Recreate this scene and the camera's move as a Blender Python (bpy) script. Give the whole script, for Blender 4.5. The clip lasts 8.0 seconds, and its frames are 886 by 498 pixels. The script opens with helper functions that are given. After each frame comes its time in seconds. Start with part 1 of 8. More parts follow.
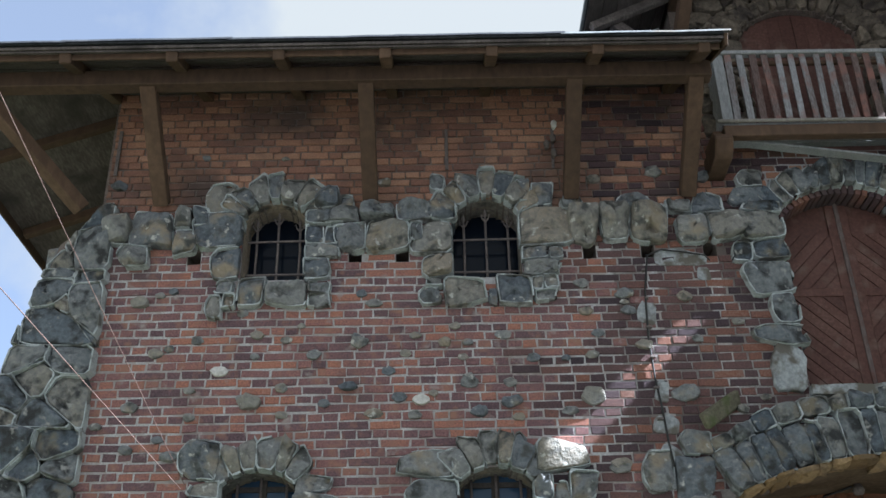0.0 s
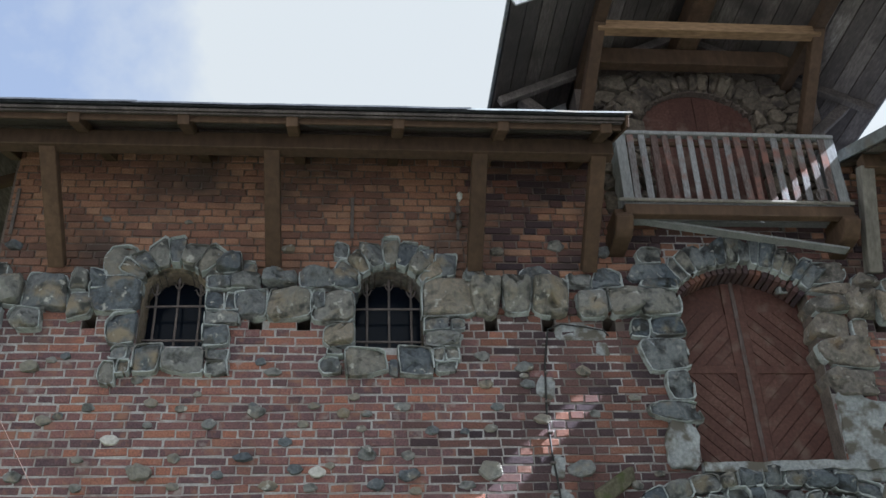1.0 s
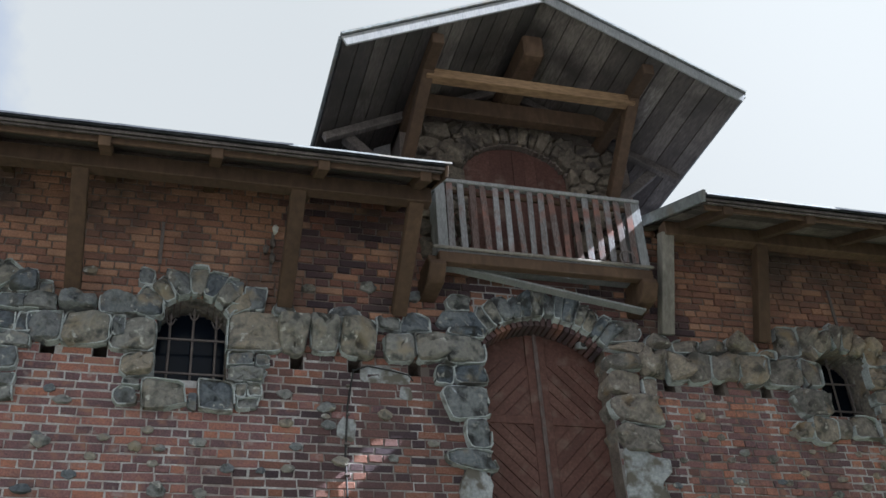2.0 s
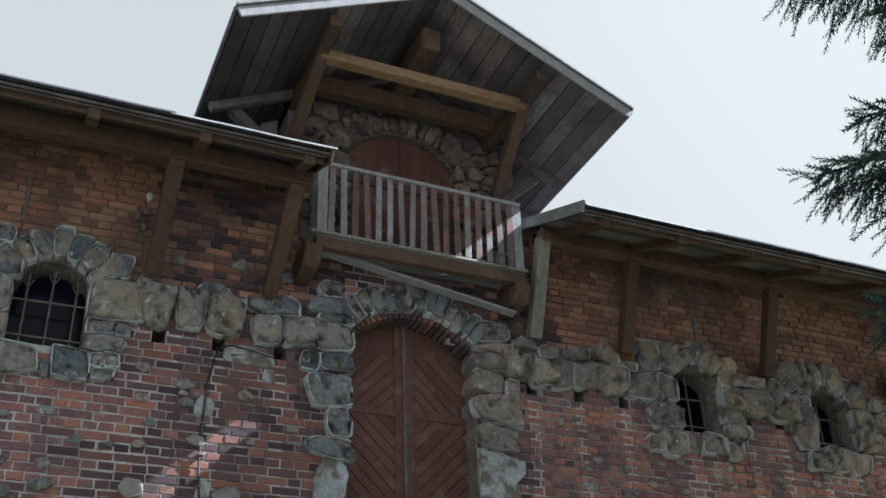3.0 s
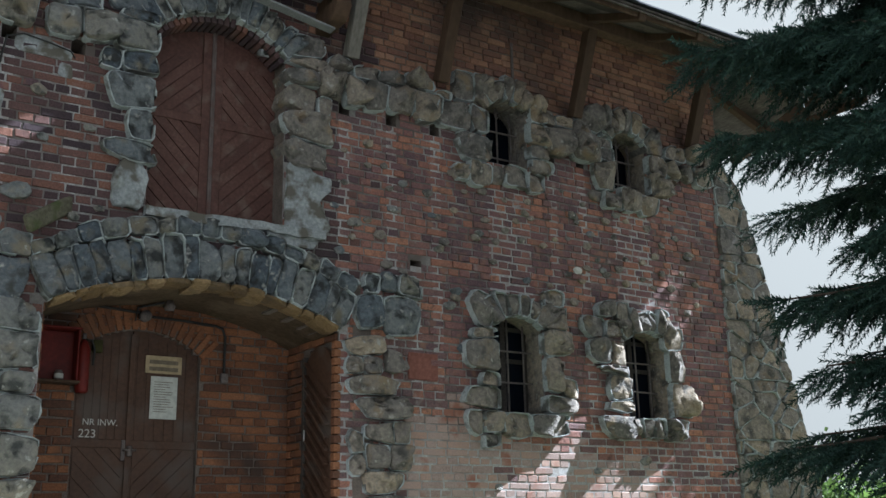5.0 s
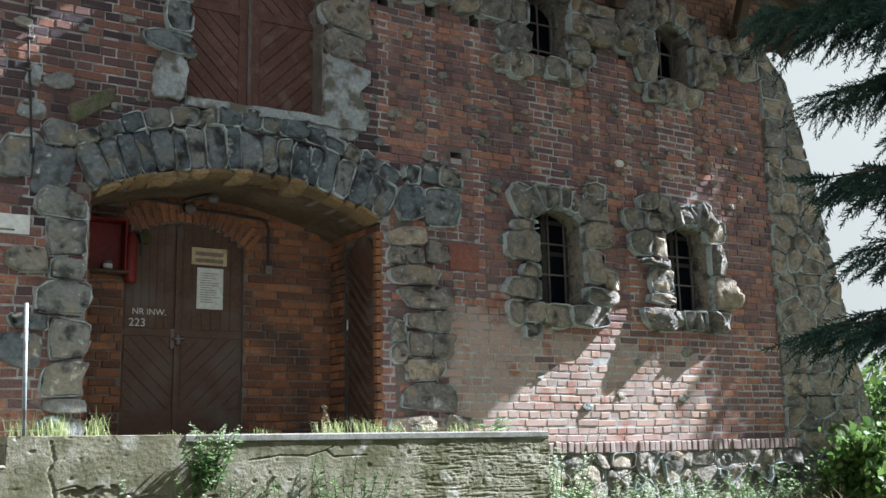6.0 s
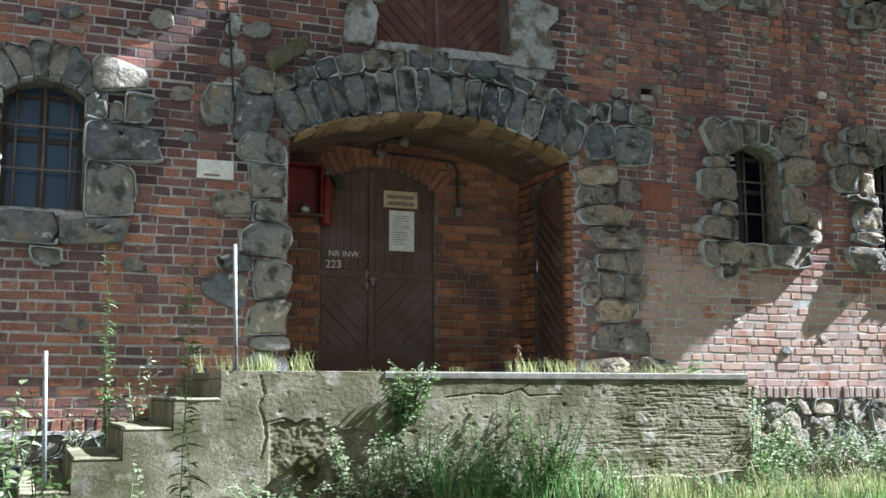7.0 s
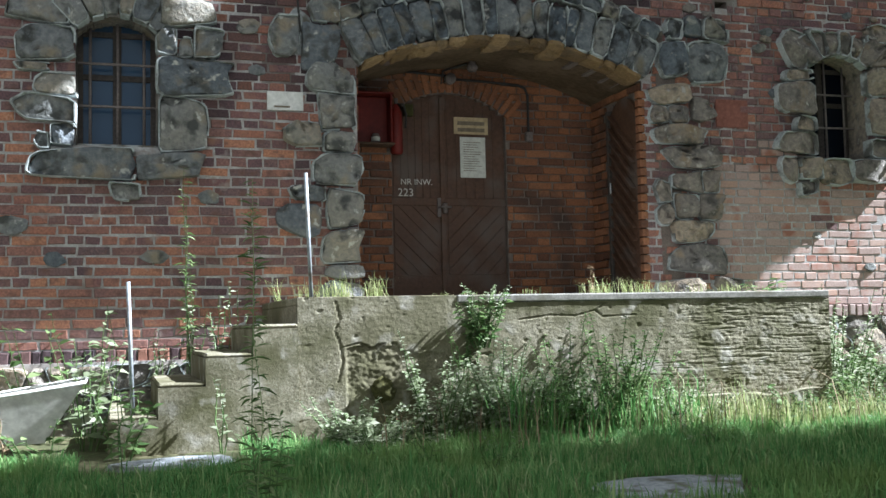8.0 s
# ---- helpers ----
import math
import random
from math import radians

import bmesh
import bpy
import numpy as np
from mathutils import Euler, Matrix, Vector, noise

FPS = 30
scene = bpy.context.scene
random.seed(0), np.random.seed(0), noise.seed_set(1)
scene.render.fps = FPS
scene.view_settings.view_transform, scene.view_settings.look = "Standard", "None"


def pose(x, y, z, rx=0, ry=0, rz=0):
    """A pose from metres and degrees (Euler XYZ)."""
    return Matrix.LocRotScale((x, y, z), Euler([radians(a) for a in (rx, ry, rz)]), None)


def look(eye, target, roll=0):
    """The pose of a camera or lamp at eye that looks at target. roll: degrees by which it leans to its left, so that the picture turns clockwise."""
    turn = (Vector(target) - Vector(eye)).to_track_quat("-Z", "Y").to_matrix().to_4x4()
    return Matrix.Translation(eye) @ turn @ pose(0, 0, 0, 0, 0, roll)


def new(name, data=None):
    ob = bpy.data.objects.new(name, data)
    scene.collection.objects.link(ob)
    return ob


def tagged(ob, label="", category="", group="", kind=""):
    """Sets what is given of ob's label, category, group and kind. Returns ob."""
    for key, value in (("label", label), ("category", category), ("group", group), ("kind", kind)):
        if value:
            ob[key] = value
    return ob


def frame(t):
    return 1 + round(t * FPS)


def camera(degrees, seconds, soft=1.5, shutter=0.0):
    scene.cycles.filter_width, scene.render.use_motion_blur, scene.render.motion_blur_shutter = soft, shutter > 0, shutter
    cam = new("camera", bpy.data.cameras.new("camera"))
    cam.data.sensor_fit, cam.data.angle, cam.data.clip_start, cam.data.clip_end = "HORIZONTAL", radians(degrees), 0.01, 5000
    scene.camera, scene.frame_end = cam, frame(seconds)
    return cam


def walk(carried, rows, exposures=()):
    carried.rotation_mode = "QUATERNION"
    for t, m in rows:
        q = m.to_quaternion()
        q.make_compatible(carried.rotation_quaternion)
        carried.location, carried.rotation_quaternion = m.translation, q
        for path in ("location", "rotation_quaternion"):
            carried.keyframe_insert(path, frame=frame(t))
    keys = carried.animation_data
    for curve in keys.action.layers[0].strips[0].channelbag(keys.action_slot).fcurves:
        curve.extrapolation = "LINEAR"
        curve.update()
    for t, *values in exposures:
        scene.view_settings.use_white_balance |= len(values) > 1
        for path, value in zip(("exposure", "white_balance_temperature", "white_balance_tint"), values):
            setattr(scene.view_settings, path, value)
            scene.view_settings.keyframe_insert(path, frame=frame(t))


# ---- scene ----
cam = camera(46.1, 8.0)
PATH = [
    (0, (-1.992, -8.953, 1.225), (-1.982, -7.196, 2.181), -1.2),
    (0.5, (-1.878, -9.032, 1.303), (-1.842, -7.296, 2.295), -1.4),
    (1, (-1.856, -9.057, 1.386), (-1.687, -7.355, 2.422), -2.3),
    (1.5, (-1.877, -9.101, 1.487), (-1.526, -7.434, 2.536), -3.5),
    (2, (-1.793, -9.161, 1.542), (-1.289, -7.539, 2.598), -3.9),
    (2.2, (-1.78, -9.189, 1.54), (-1.224, -7.584, 2.597), -3.4),
    (3.5, (-1.698, -9.178, 1.696), (-0.864, -7.628, 2.646), -2.1),
    (4, (-1.662, -9.186, 1.699), (-0.694, -7.652, 2.54), -1.8),
    (4.5, (-1.632, -9.218, 1.663), (-0.581, -7.66, 2.347), -1.6),
    (4.7, (-1.598, -9.181, 1.65), (-0.52, -7.611, 2.262), -1.6),
    (5.8, (-1.532, -9.146, 1.358), (-0.461, -7.505, 1.756), -1.4),
    (6, (-1.528, -9.154, 1.344), (-0.489, -7.487, 1.716), -1.1),
    (6.5, (-1.578, -9.107, 1.316), (-0.676, -7.35, 1.633), -0.4),
    (7, (-1.591, -9.051, 1.311), (-0.851, -7.213, 1.583), -0.1),
    (7.5, (-1.607, -9.051, 1.301), (-0.974, -7.17, 1.547), -0.4),
    (8, (-1.537, -9.069, 1.245), (-0.935, -7.167, 1.39), -1.3),
]
EXPOSURES = [(0.0, 2.62, 5120, 10), (2.0, 2.5, 5250, 11), (3.5, 2.32, 5170, 11), (4.5, 2.2, 5080, 9), (6.0, 2.36, 5250, 7), (8.0, 2.32, 5300, 8)]
CLOUD = 0.142
walk(cam, [(t, look(eye, target, roll)) for t, eye, target, roll in PATH], EXPOSURES)

# ---- daylight ----
TO_SUN = Vector((0.72, -0.164, 0.655)).normalized()
sun_data = bpy.data.lights.new("sun", "SUN")
sun_data.energy, sun_data.angle, sun_data.color = 4.7, radians(0.55), (1.0, 0.93, 0.83)
sun = new("sun", sun_data)
sun.matrix_world = look(TO_SUN * 60, (0, 0, 0))

world = bpy.data.worlds.new("sky")
scene.world = world
world.use_nodes = True
wn, wl = world.node_tree.nodes, world.node_tree.links
wn.clear()
sky = wn.new("ShaderNodeTexSky")
sky.sky_type, sky.sun_disc = "NISHITA", False
sky.sun_elevation = math.asin(TO_SUN.z)
sky.sun_rotation = math.atan2(TO_SUN.x, TO_SUN.y)
coords = wn.new("ShaderNodeTexCoord")
cloud = wn.new("ShaderNodeTexNoise")
cloud.inputs["Scale"].default_value, cloud.inputs["Detail"].default_value = 4.5, 6.0
cloud.inputs["Roughness"].default_value = 0.55
cover = wn.new("ShaderNodeValToRGB")
cover.color_ramp.elements[0].position, cover.color_ramp.elements[1].position = 0.38, 0.62
cover.color_ramp.elements[0].color = (0.42, 0.42, 0.42, 1)
blue = wn.new("ShaderNodeBackground")
blue.inputs["Strength"].default_value = 0.0375
white = wn.new("ShaderNodeBackground")
white.inputs["Color"].default_value, white.inputs["Strength"].default_value = (1.0, 0.93, 0.775, 1), CLOUD
blend = wn.new("ShaderNodeMixShader")
sky_out = wn.new("ShaderNodeOutputWorld")
glow = wn.new("ShaderNodeVectorMath")
glow.operation = "DOT_PRODUCT"
glow.inputs[1].default_value = TO_SUN
wl.new(coords.outputs["Generated"], glow.inputs[0])
bright = wn.new("ShaderNodeMapRange")
bright.interpolation_type = "SMOOTHSTEP"
wl.new(glow.outputs["Value"], bright.inputs["Value"])
bright.inputs["From Min"].default_value, bright.inputs["From Max"].default_value = 0.4, 0.8
bright.inputs["To Min"].default_value, bright.inputs["To Max"].default_value = CLOUD, CLOUD * 1.25
wl.new(bright.outputs["Result"], white.inputs["Strength"])
wl.new(coords.outputs["Generated"], cloud.inputs["Vector"])
away = wn.new("ShaderNodeVectorMath")
away.operation = "DOT_PRODUCT"
away.inputs[1].default_value = Vector((-0.62, 0.62, 0.6)).normalized()
wl.new(coords.outputs["Generated"], away.inputs[0])
thick = wn.new("ShaderNodeMapRange")
thick.interpolation_type = "SMOOTHSTEP"
wl.new(away.outputs["Value"], thick.inputs["Value"])
thick.inputs["From Min"].default_value, thick.inputs["From Max"].default_value = 0.83, 0.905
thick.inputs["To Min"].default_value, thick.inputs["To Max"].default_value = 0.4, -0.05
total = wn.new("ShaderNodeMath")
wl.new(cloud.outputs["Fac"], total.inputs[0])
wl.new(thick.outputs["Result"], total.inputs[1])
wl.new(total.outputs[0], cover.inputs["Fac"])
wl.new(sky.outputs["Color"], blue.inputs["Color"])
wl.new(cover.outputs["Color"], blend.inputs["Fac"])
wl.new(blue.outputs["Background"], blend.inputs[1])
wl.new(white.outputs["Background"], blend.inputs[2])
wl.new(blend.outputs["Shader"], sky_out.inputs["Surface"])


# ---- materials ----
def ramp(nodes, stops):
    r = nodes.new("ShaderNodeValToRGB")
    while len(r.color_ramp.elements) < len(stops):
        r.color_ramp.elements.new(0.5)
    for e, (at, c) in zip(r.color_ramp.elements, stops):
        e.position, e.color = at, (*c, 1)
    return r


def material(name, tones, rough=0.85, grain=40.0, relief=0.4, depth=0.01, stain=None, stain_scale=1.2, stain_range=(0.5, 0.68),
             metal=0.0, spread=0.0, stretch=(1, 1, 1), vary=0.35, strata=None, strata_scale=0.5, strata_range=(0.5, 0.6), through_light=0.0,
             patch=None, patch_scale=3.0, patch_range=(0.55, 0.65)):
    """Procedural surface. tones: ramp stops. spread: how far the tone of each piece is picked at random (0 to 1)."""
    m = bpy.data.materials.new(name)
    m.use_nodes = True
    nodes, links = m.node_tree.nodes, m.node_tree.links
    bsdf = nodes["Principled BSDF"]
    geo = nodes.new("ShaderNodeNewGeometry")
    place = nodes.new("ShaderNodeMapping")
    place.inputs["Scale"].default_value = stretch
    links.new(geo.outputs["Position"], place.inputs["Vector"])
    fine = nodes.new("ShaderNodeTexNoise")
    fine.inputs["Scale"].default_value, fine.inputs["Detail"].default_value = grain, 6.0
    fine.inputs["Roughness"].default_value = 0.6
    links.new(place.outputs["Vector"], fine.inputs["Vector"])
    coarse = nodes.new("ShaderNodeTexNoise")
    coarse.inputs["Scale"].default_value, coarse.inputs["Detail"].default_value = grain * 0.12, 3.0
    links.new(place.outputs["Vector"], coarse.inputs["Vector"])
    mixn = nodes.new("ShaderNodeMath")
    mixn.operation = "MULTIPLY_ADD"
    links.new(fine.outputs["Fac"], mixn.inputs[0])
    mixn.inputs[1].default_value = 0.5
    half = nodes.new("ShaderNodeMath")
    half.operation = "MULTIPLY"
    links.new(coarse.outputs["Fac"], half.inputs[0])
    half.inputs[1].default_value = 0.5
    links.new(half.outputs[0], mixn.inputs[2])
    spreadn = nodes.new("ShaderNodeMapRange")
    links.new(mixn.outputs[0], spreadn.inputs["Value"])
    spreadn.inputs["From Min"].default_value, spreadn.inputs["From Max"].default_value = 0.3, 0.7
    fac = spreadn.outputs["Result"]
    if spread > 0:
        info = nodes.new("ShaderNodeObjectInfo")
        add = nodes.new("ShaderNodeMath")
        links.new(info.outputs["Random"], add.inputs[0])
        links.new(geo.outputs["Random Per Island"], add.inputs[1])
        frac = nodes.new("ShaderNodeMath")
        frac.operation = "FRACT"
        links.new(add.outputs[0], frac.inputs[0])
        pick = nodes.new("ShaderNodeMix")
        pick.inputs["Factor"].default_value = spread
        links.new(fac, pick.inputs["A"])
        links.new(frac.outputs[0], pick.inputs["B"])
        fac = pick.outputs["Result"]
    tone = ramp(nodes, tones)
    links.new(fac, tone.inputs["Fac"])
    colour = tone.outputs["Color"]
    shade = nodes.new("ShaderNodeMix")
    shade.data_type, shade.blend_type = "RGBA", "MULTIPLY"
    shade.inputs["Factor"].default_value = vary
    links.new(colour, shade.inputs["A"])
    mottle = ramp(nodes, [(0.3, (0.35, 0.35, 0.35)), (0.65, (1, 1, 1))])
    links.new(fine.outputs["Fac"], mottle.inputs["Fac"])
    links.new(mottle.outputs["Color"], shade.inputs["B"])
    colour = shade.outputs["Result"]
    for tint, scale, span in ((patch, patch_scale, patch_range), (stain, stain_scale, stain_range), (strata, strata_scale, strata_range)):
        if tint is None:
            continue
        blot = nodes.new("ShaderNodeTexNoise")
        blot.inputs["Scale"].default_value, blot.inputs["Detail"].default_value = scale, 7.0
        links.new(geo.outputs["Position"], blot.inputs["Vector"])
        edge = ramp(nodes, [(span[0], (0, 0, 0)), (span[1], (1, 1, 1))])
        links.new(blot.outputs["Fac"], edge.inputs["Fac"])
        lay = nodes.new("ShaderNodeMix")
        lay.data_type = "RGBA"
        links.new(edge.outputs["Color"], lay.inputs["Factor"])
        links.new(colour, lay.inputs["A"])
        lay.inputs["B"].default_value = (*tint, 1)
        colour = lay.outputs["Result"]
    links.new(colour, bsdf.inputs["Base Color"])
    bsdf.inputs["Roughness"].default_value = rough
    bsdf.inputs["Metallic"].default_value = metal
    bsdf.inputs["Specular IOR Level"].default_value = 0.3
    bump = nodes.new("ShaderNodeBump")
    bump.inputs["Strength"].default_value, bump.inputs["Distance"].default_value = relief, depth
    links.new(mixn.outputs[0], bump.inputs["Height"])
    links.new(bump.outputs["Normal"], bsdf.inputs["Normal"])
    if through_light:
        thin = nodes.new("ShaderNodeBsdfTranslucent")
        links.new(colour, thin.inputs["Color"])
        both = nodes.new("ShaderNodeMixShader")
        both.inputs["Fac"].default_value = through_light
        links.new(bsdf.outputs["BSDF"], both.inputs[1])
        links.new(thin.outputs["BSDF"], both.inputs[2])
        links.new(both.outputs["Shader"], nodes["Material Output"].inputs["Surface"])
    return m


BRICK_TONES = [(0.0, (0.116, 0.0901, 0.101)), (0.25, (0.209, 0.133, 0.133)), (0.5, (0.313, 0.164, 0.138)), (0.72, (0.418, 0.201, 0.143)),
               (0.9, (0.534, 0.26, 0.154)), (1.0, (0.487, 0.35, 0.307))]
brick_mat = material("brick", BRICK_TONES, 0.9, 55, 0.9, 0.012, stain=(0.1, 0.07, 0.065), stain_scale=1.1, stain_range=(0.56, 0.76), spread=0.7, vary=0.6, patch=(0.15, 0.085, 0.07), patch_scale=11.0, patch_range=(0.5, 0.7), strata=(0.33, 0.28, 0.255), strata_scale=7.0, strata_range=(0.62, 0.76))
dusky_brick_mat = material("dusky_brick", [(0.0, (0.087, 0.0636, 0.0763)), (0.3, (0.174, 0.106, 0.114)), (0.6, (0.261, 0.14, 0.133)), (0.85, (0.394, 0.18, 0.122)), (1.0, (0.348, 0.212, 0.175))],
                           0.9, 55, 0.9, 0.012, stain=(0.1, 0.075, 0.075), stain_scale=1.3, stain_range=(0.55, 0.74), spread=0.7, vary=0.6, patch=(0.27, 0.15, 0.11), patch_scale=6.0, patch_range=(0.52, 0.7), strata=(0.32, 0.28, 0.265), strata_scale=7.0, strata_range=(0.6, 0.76))
# purple brick tones darkened to carry the shade round the loft door
shaded_plum_brick_mat = material("plum_brick", [(0.0, (0.045, 0.036, 0.045)), (0.35, (0.095, 0.062, 0.066)), (0.65, (0.145, 0.085, 0.08)), (0.88, (0.24, 0.115, 0.08)), (1.0, (0.25, 0.18, 0.16))],
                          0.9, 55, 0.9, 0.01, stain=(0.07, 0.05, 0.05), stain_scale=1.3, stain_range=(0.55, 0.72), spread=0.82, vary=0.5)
warm_brick_mat = material("upper_brick", [(0.0, (0.15, 0.092, 0.08)), (0.3, (0.285, 0.152, 0.108)), (0.65, (0.41, 0.225, 0.145)), (1.0, (0.48, 0.3, 0.2))],
                          0.92, 55, 0.9, 0.01, stain=(0.1, 0.07, 0.06), stain_scale=1.1, stain_range=(0.46, 0.66), spread=0.75, vary=0.45)
porch_brick_mat = material("porch_brick", [(0.0, (0.075, 0.045, 0.038)), (0.3, (0.18, 0.084, 0.048)), (0.7, (0.3, 0.132, 0.062)), (1.0, (0.38, 0.185, 0.098))], 0.9, 55, 0.5, 0.006, stain=(0.07, 0.045, 0.035), stain_scale=1.8, spread=0.75, vary=0.5)
pale_brick_mat = material("limewashed_brick", [(0.0, (0.3, 0.215, 0.19)), (0.5, (0.45, 0.345, 0.31)), (1.0, (0.5, 0.31, 0.225))], 0.92, 50, 0.4, 0.005,
                          stain=(0.3, 0.14, 0.1), stain_scale=3.0, stain_range=(0.55, 0.66), spread=0.6, vary=0.35)
edge_brick_mat = material("edge_brick", [(0.0, (0.2, 0.14, 0.13)), (0.6, (0.36, 0.27, 0.25)), (1.0, (0.42, 0.36, 0.34))], 0.92, 50, 0.5, 0.006, spread=0.7)
mortar_mat = material("mortar", [(0.0, (0.34, 0.335, 0.335)), (1.0, (0.58, 0.57, 0.565))], 0.95, 70, 0.5, 0.006, stain=(0.24, 0.21, 0.195), stain_scale=2.0, stain_range=(0.47, 0.63), strata=(0.33, 0.3, 0.28), strata_scale=14.0, strata_range=(0.5, 0.62))
worn_mortar_mat = material("worn_mortar", [(0.0, (0.2, 0.19, 0.185)), (1.0, (0.4, 0.385, 0.37))], 0.95, 70, 0.5, 0.006, stain=(0.13, 0.11, 0.1), stain_scale=2.0, stain_range=(0.42, 0.58))
dark_mortar_mat = material("old_mortar", [(0.0, (0.11, 0.09, 0.08)), (1.0, (0.25, 0.21, 0.18))], 0.95, 70, 0.5, 0.006)
bead_mat = material("raised_pointing", [(0.0, (0.31, 0.345, 0.35)), (1.0, (0.56, 0.6, 0.605))], 0.95, 60, 0.4, 0.006, stain=(0.13, 0.13, 0.12), stain_scale=5.0, stain_range=(0.5, 0.62))
stone_mat = material("field_stone", [(0.0, (0.081, 0.0994, 0.124)), (0.25, (0.173, 0.192, 0.213)), (0.5, (0.265, 0.272, 0.268)), (0.75, (0.292, 0.281, 0.248)), (0.9, (0.346, 0.302, 0.238)), (1.0, (0.454, 0.443, 0.421))],
                     0.86, 24, 1.0, 0.06, stain=(0.075, 0.078, 0.074), stain_scale=6.5, stain_range=(0.53, 0.67), spread=0.72, vary=0.5,
                     strata=(0.5, 0.5, 0.46), strata_scale=11.0, strata_range=(0.62, 0.7), patch=(0.28, 0.24, 0.175), patch_scale=4.0, patch_range=(0.55, 0.69))
dark_stone_mat = material("dark_field_stone", [(0.0, (0.076, 0.0971, 0.123)), (0.3, (0.152, 0.175, 0.199)), (0.6, (0.228, 0.242, 0.246)), (0.85, (0.281, 0.263, 0.216)), (1.0, (0.386, 0.374, 0.345))],
                          0.86, 24, 1.0, 0.06, stain=(0.042, 0.044, 0.045), stain_scale=6.5, stain_range=(0.49, 0.63), spread=0.72, vary=0.55,
                          strata=(0.33, 0.33, 0.31), strata_scale=11.0, strata_range=(0.61, 0.7), patch=(0.19, 0.168, 0.125), patch_scale=4.0, patch_range=(0.57, 0.7))
brown_stone_mat = material("brown_field_stone", [(0.0, (0.11, 0.112, 0.115)), (0.3, (0.225, 0.208, 0.19)), (0.6, (0.325, 0.285, 0.238)), (0.85, (0.43, 0.355, 0.265)), (1.0, (0.46, 0.43, 0.39))],
                           0.88, 24, 1.0, 0.06, stain=(0.08, 0.076, 0.068), stain_scale=6.5, stain_range=(0.53, 0.67), spread=0.62, vary=0.55,
                           strata=(0.42, 0.4, 0.36), strata_scale=13.0, strata_range=(0.6, 0.72), patch=(0.27, 0.21, 0.14), patch_scale=4.5, patch_range=(0.56, 0.7))
pale_stone_mat = material("pale_stone", [(0.0, (0.5, 0.49, 0.46)), (1.0, (0.75, 0.74, 0.7))], 0.9, 30, 0.6, 0.015)
cement_mat = material("cement_render", [(0.0, (0.24, 0.26, 0.27)), (1.0, (0.46, 0.48, 0.49))], 0.95, 30, 0.8, 0.02, stain=(0.13, 0.12, 0.1), stain_scale=6.0, stain_range=(0.47, 0.6))
concrete_mat = material("old_concrete", [(0.0, (0.12, 0.11, 0.07)), (0.5, (0.255, 0.235, 0.165)), (1.0, (0.41, 0.385, 0.31))], 0.95, 70, 0.9, 0.008,
                        stain=(0.1, 0.096, 0.05), stain_scale=3.2, stain_range=(0.44, 0.64), vary=0.5, strata=(0.33, 0.315, 0.27), strata_scale=5.0, strata_range=(0.58, 0.7), patch=(0.14, 0.13, 0.08), patch_scale=1.4, patch_range=(0.5, 0.6))
slab_mat = material("slab_concrete", [(0.0, (0.14, 0.135, 0.118)), (1.0, (0.32, 0.31, 0.285))], 0.95, 60, 0.6, 0.006, stain=(0.12, 0.115, 0.08), stain_scale=4.0, stain_range=(0.5, 0.64))
ochre_stone_mat = material("ochre_stone", [(0.0, (0.1, 0.066, 0.034)), (0.6, (0.26, 0.175, 0.082)), (1.0, (0.4, 0.29, 0.16))], 0.9, 34, 1.0, 0.04, spread=0.6, stain=(0.12, 0.09, 0.06), stain_scale=4.0)
# stained plaster whose dark base colour carries the porch's shade
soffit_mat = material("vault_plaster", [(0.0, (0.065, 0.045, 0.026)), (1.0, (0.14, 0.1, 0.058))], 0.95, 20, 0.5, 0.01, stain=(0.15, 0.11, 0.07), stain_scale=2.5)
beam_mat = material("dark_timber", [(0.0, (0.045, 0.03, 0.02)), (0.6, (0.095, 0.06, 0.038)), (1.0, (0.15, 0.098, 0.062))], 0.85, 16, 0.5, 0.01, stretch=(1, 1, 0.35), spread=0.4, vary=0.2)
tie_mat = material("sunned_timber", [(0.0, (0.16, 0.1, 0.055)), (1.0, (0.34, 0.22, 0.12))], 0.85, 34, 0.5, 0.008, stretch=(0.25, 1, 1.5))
soffit_board_mat = material("roof_boards", [(0.0, (0.05, 0.047, 0.047)), (0.5, (0.11, 0.095, 0.088)), (0.8, (0.21, 0.185, 0.17)), (1.0, (0.38, 0.36, 0.345))], 0.88, 30, 0.6, 0.008, stretch=(1.5, 0.3, 1.5), spread=0.55,
                            stain=(0.06, 0.053, 0.05), stain_scale=2.0)
slat_mat = material("weathered_slats", [(0.0, (0.075, 0.045, 0.04)), (0.3, (0.135, 0.1, 0.092)), (0.55, (0.21, 0.205, 0.21)), (1.0, (0.36, 0.365, 0.385))], 0.88, 45, 0.6, 0.006,
                    stretch=(1.6, 1.6, 0.35), spread=0.6, vary=0.55, stain=(0.2, 0.1, 0.08), stain_scale=5.0)
grey_brace_mat = material("greyed_timber", [(0.0, (0.14, 0.13, 0.11)), (1.0, (0.3, 0.28, 0.25))], 0.9, 18, 0.5, 0.01, stretch=(1.5, 1.5, 0.3), vary=0.2)
grey_wood_mat = material("grey_wood", [(0.0, (0.16, 0.17, 0.18)), (1.0, (0.36, 0.36, 0.36))], 0.9, 45, 0.6, 0.006, stretch=(1.6, 1.6, 0.35), spread=0.4)
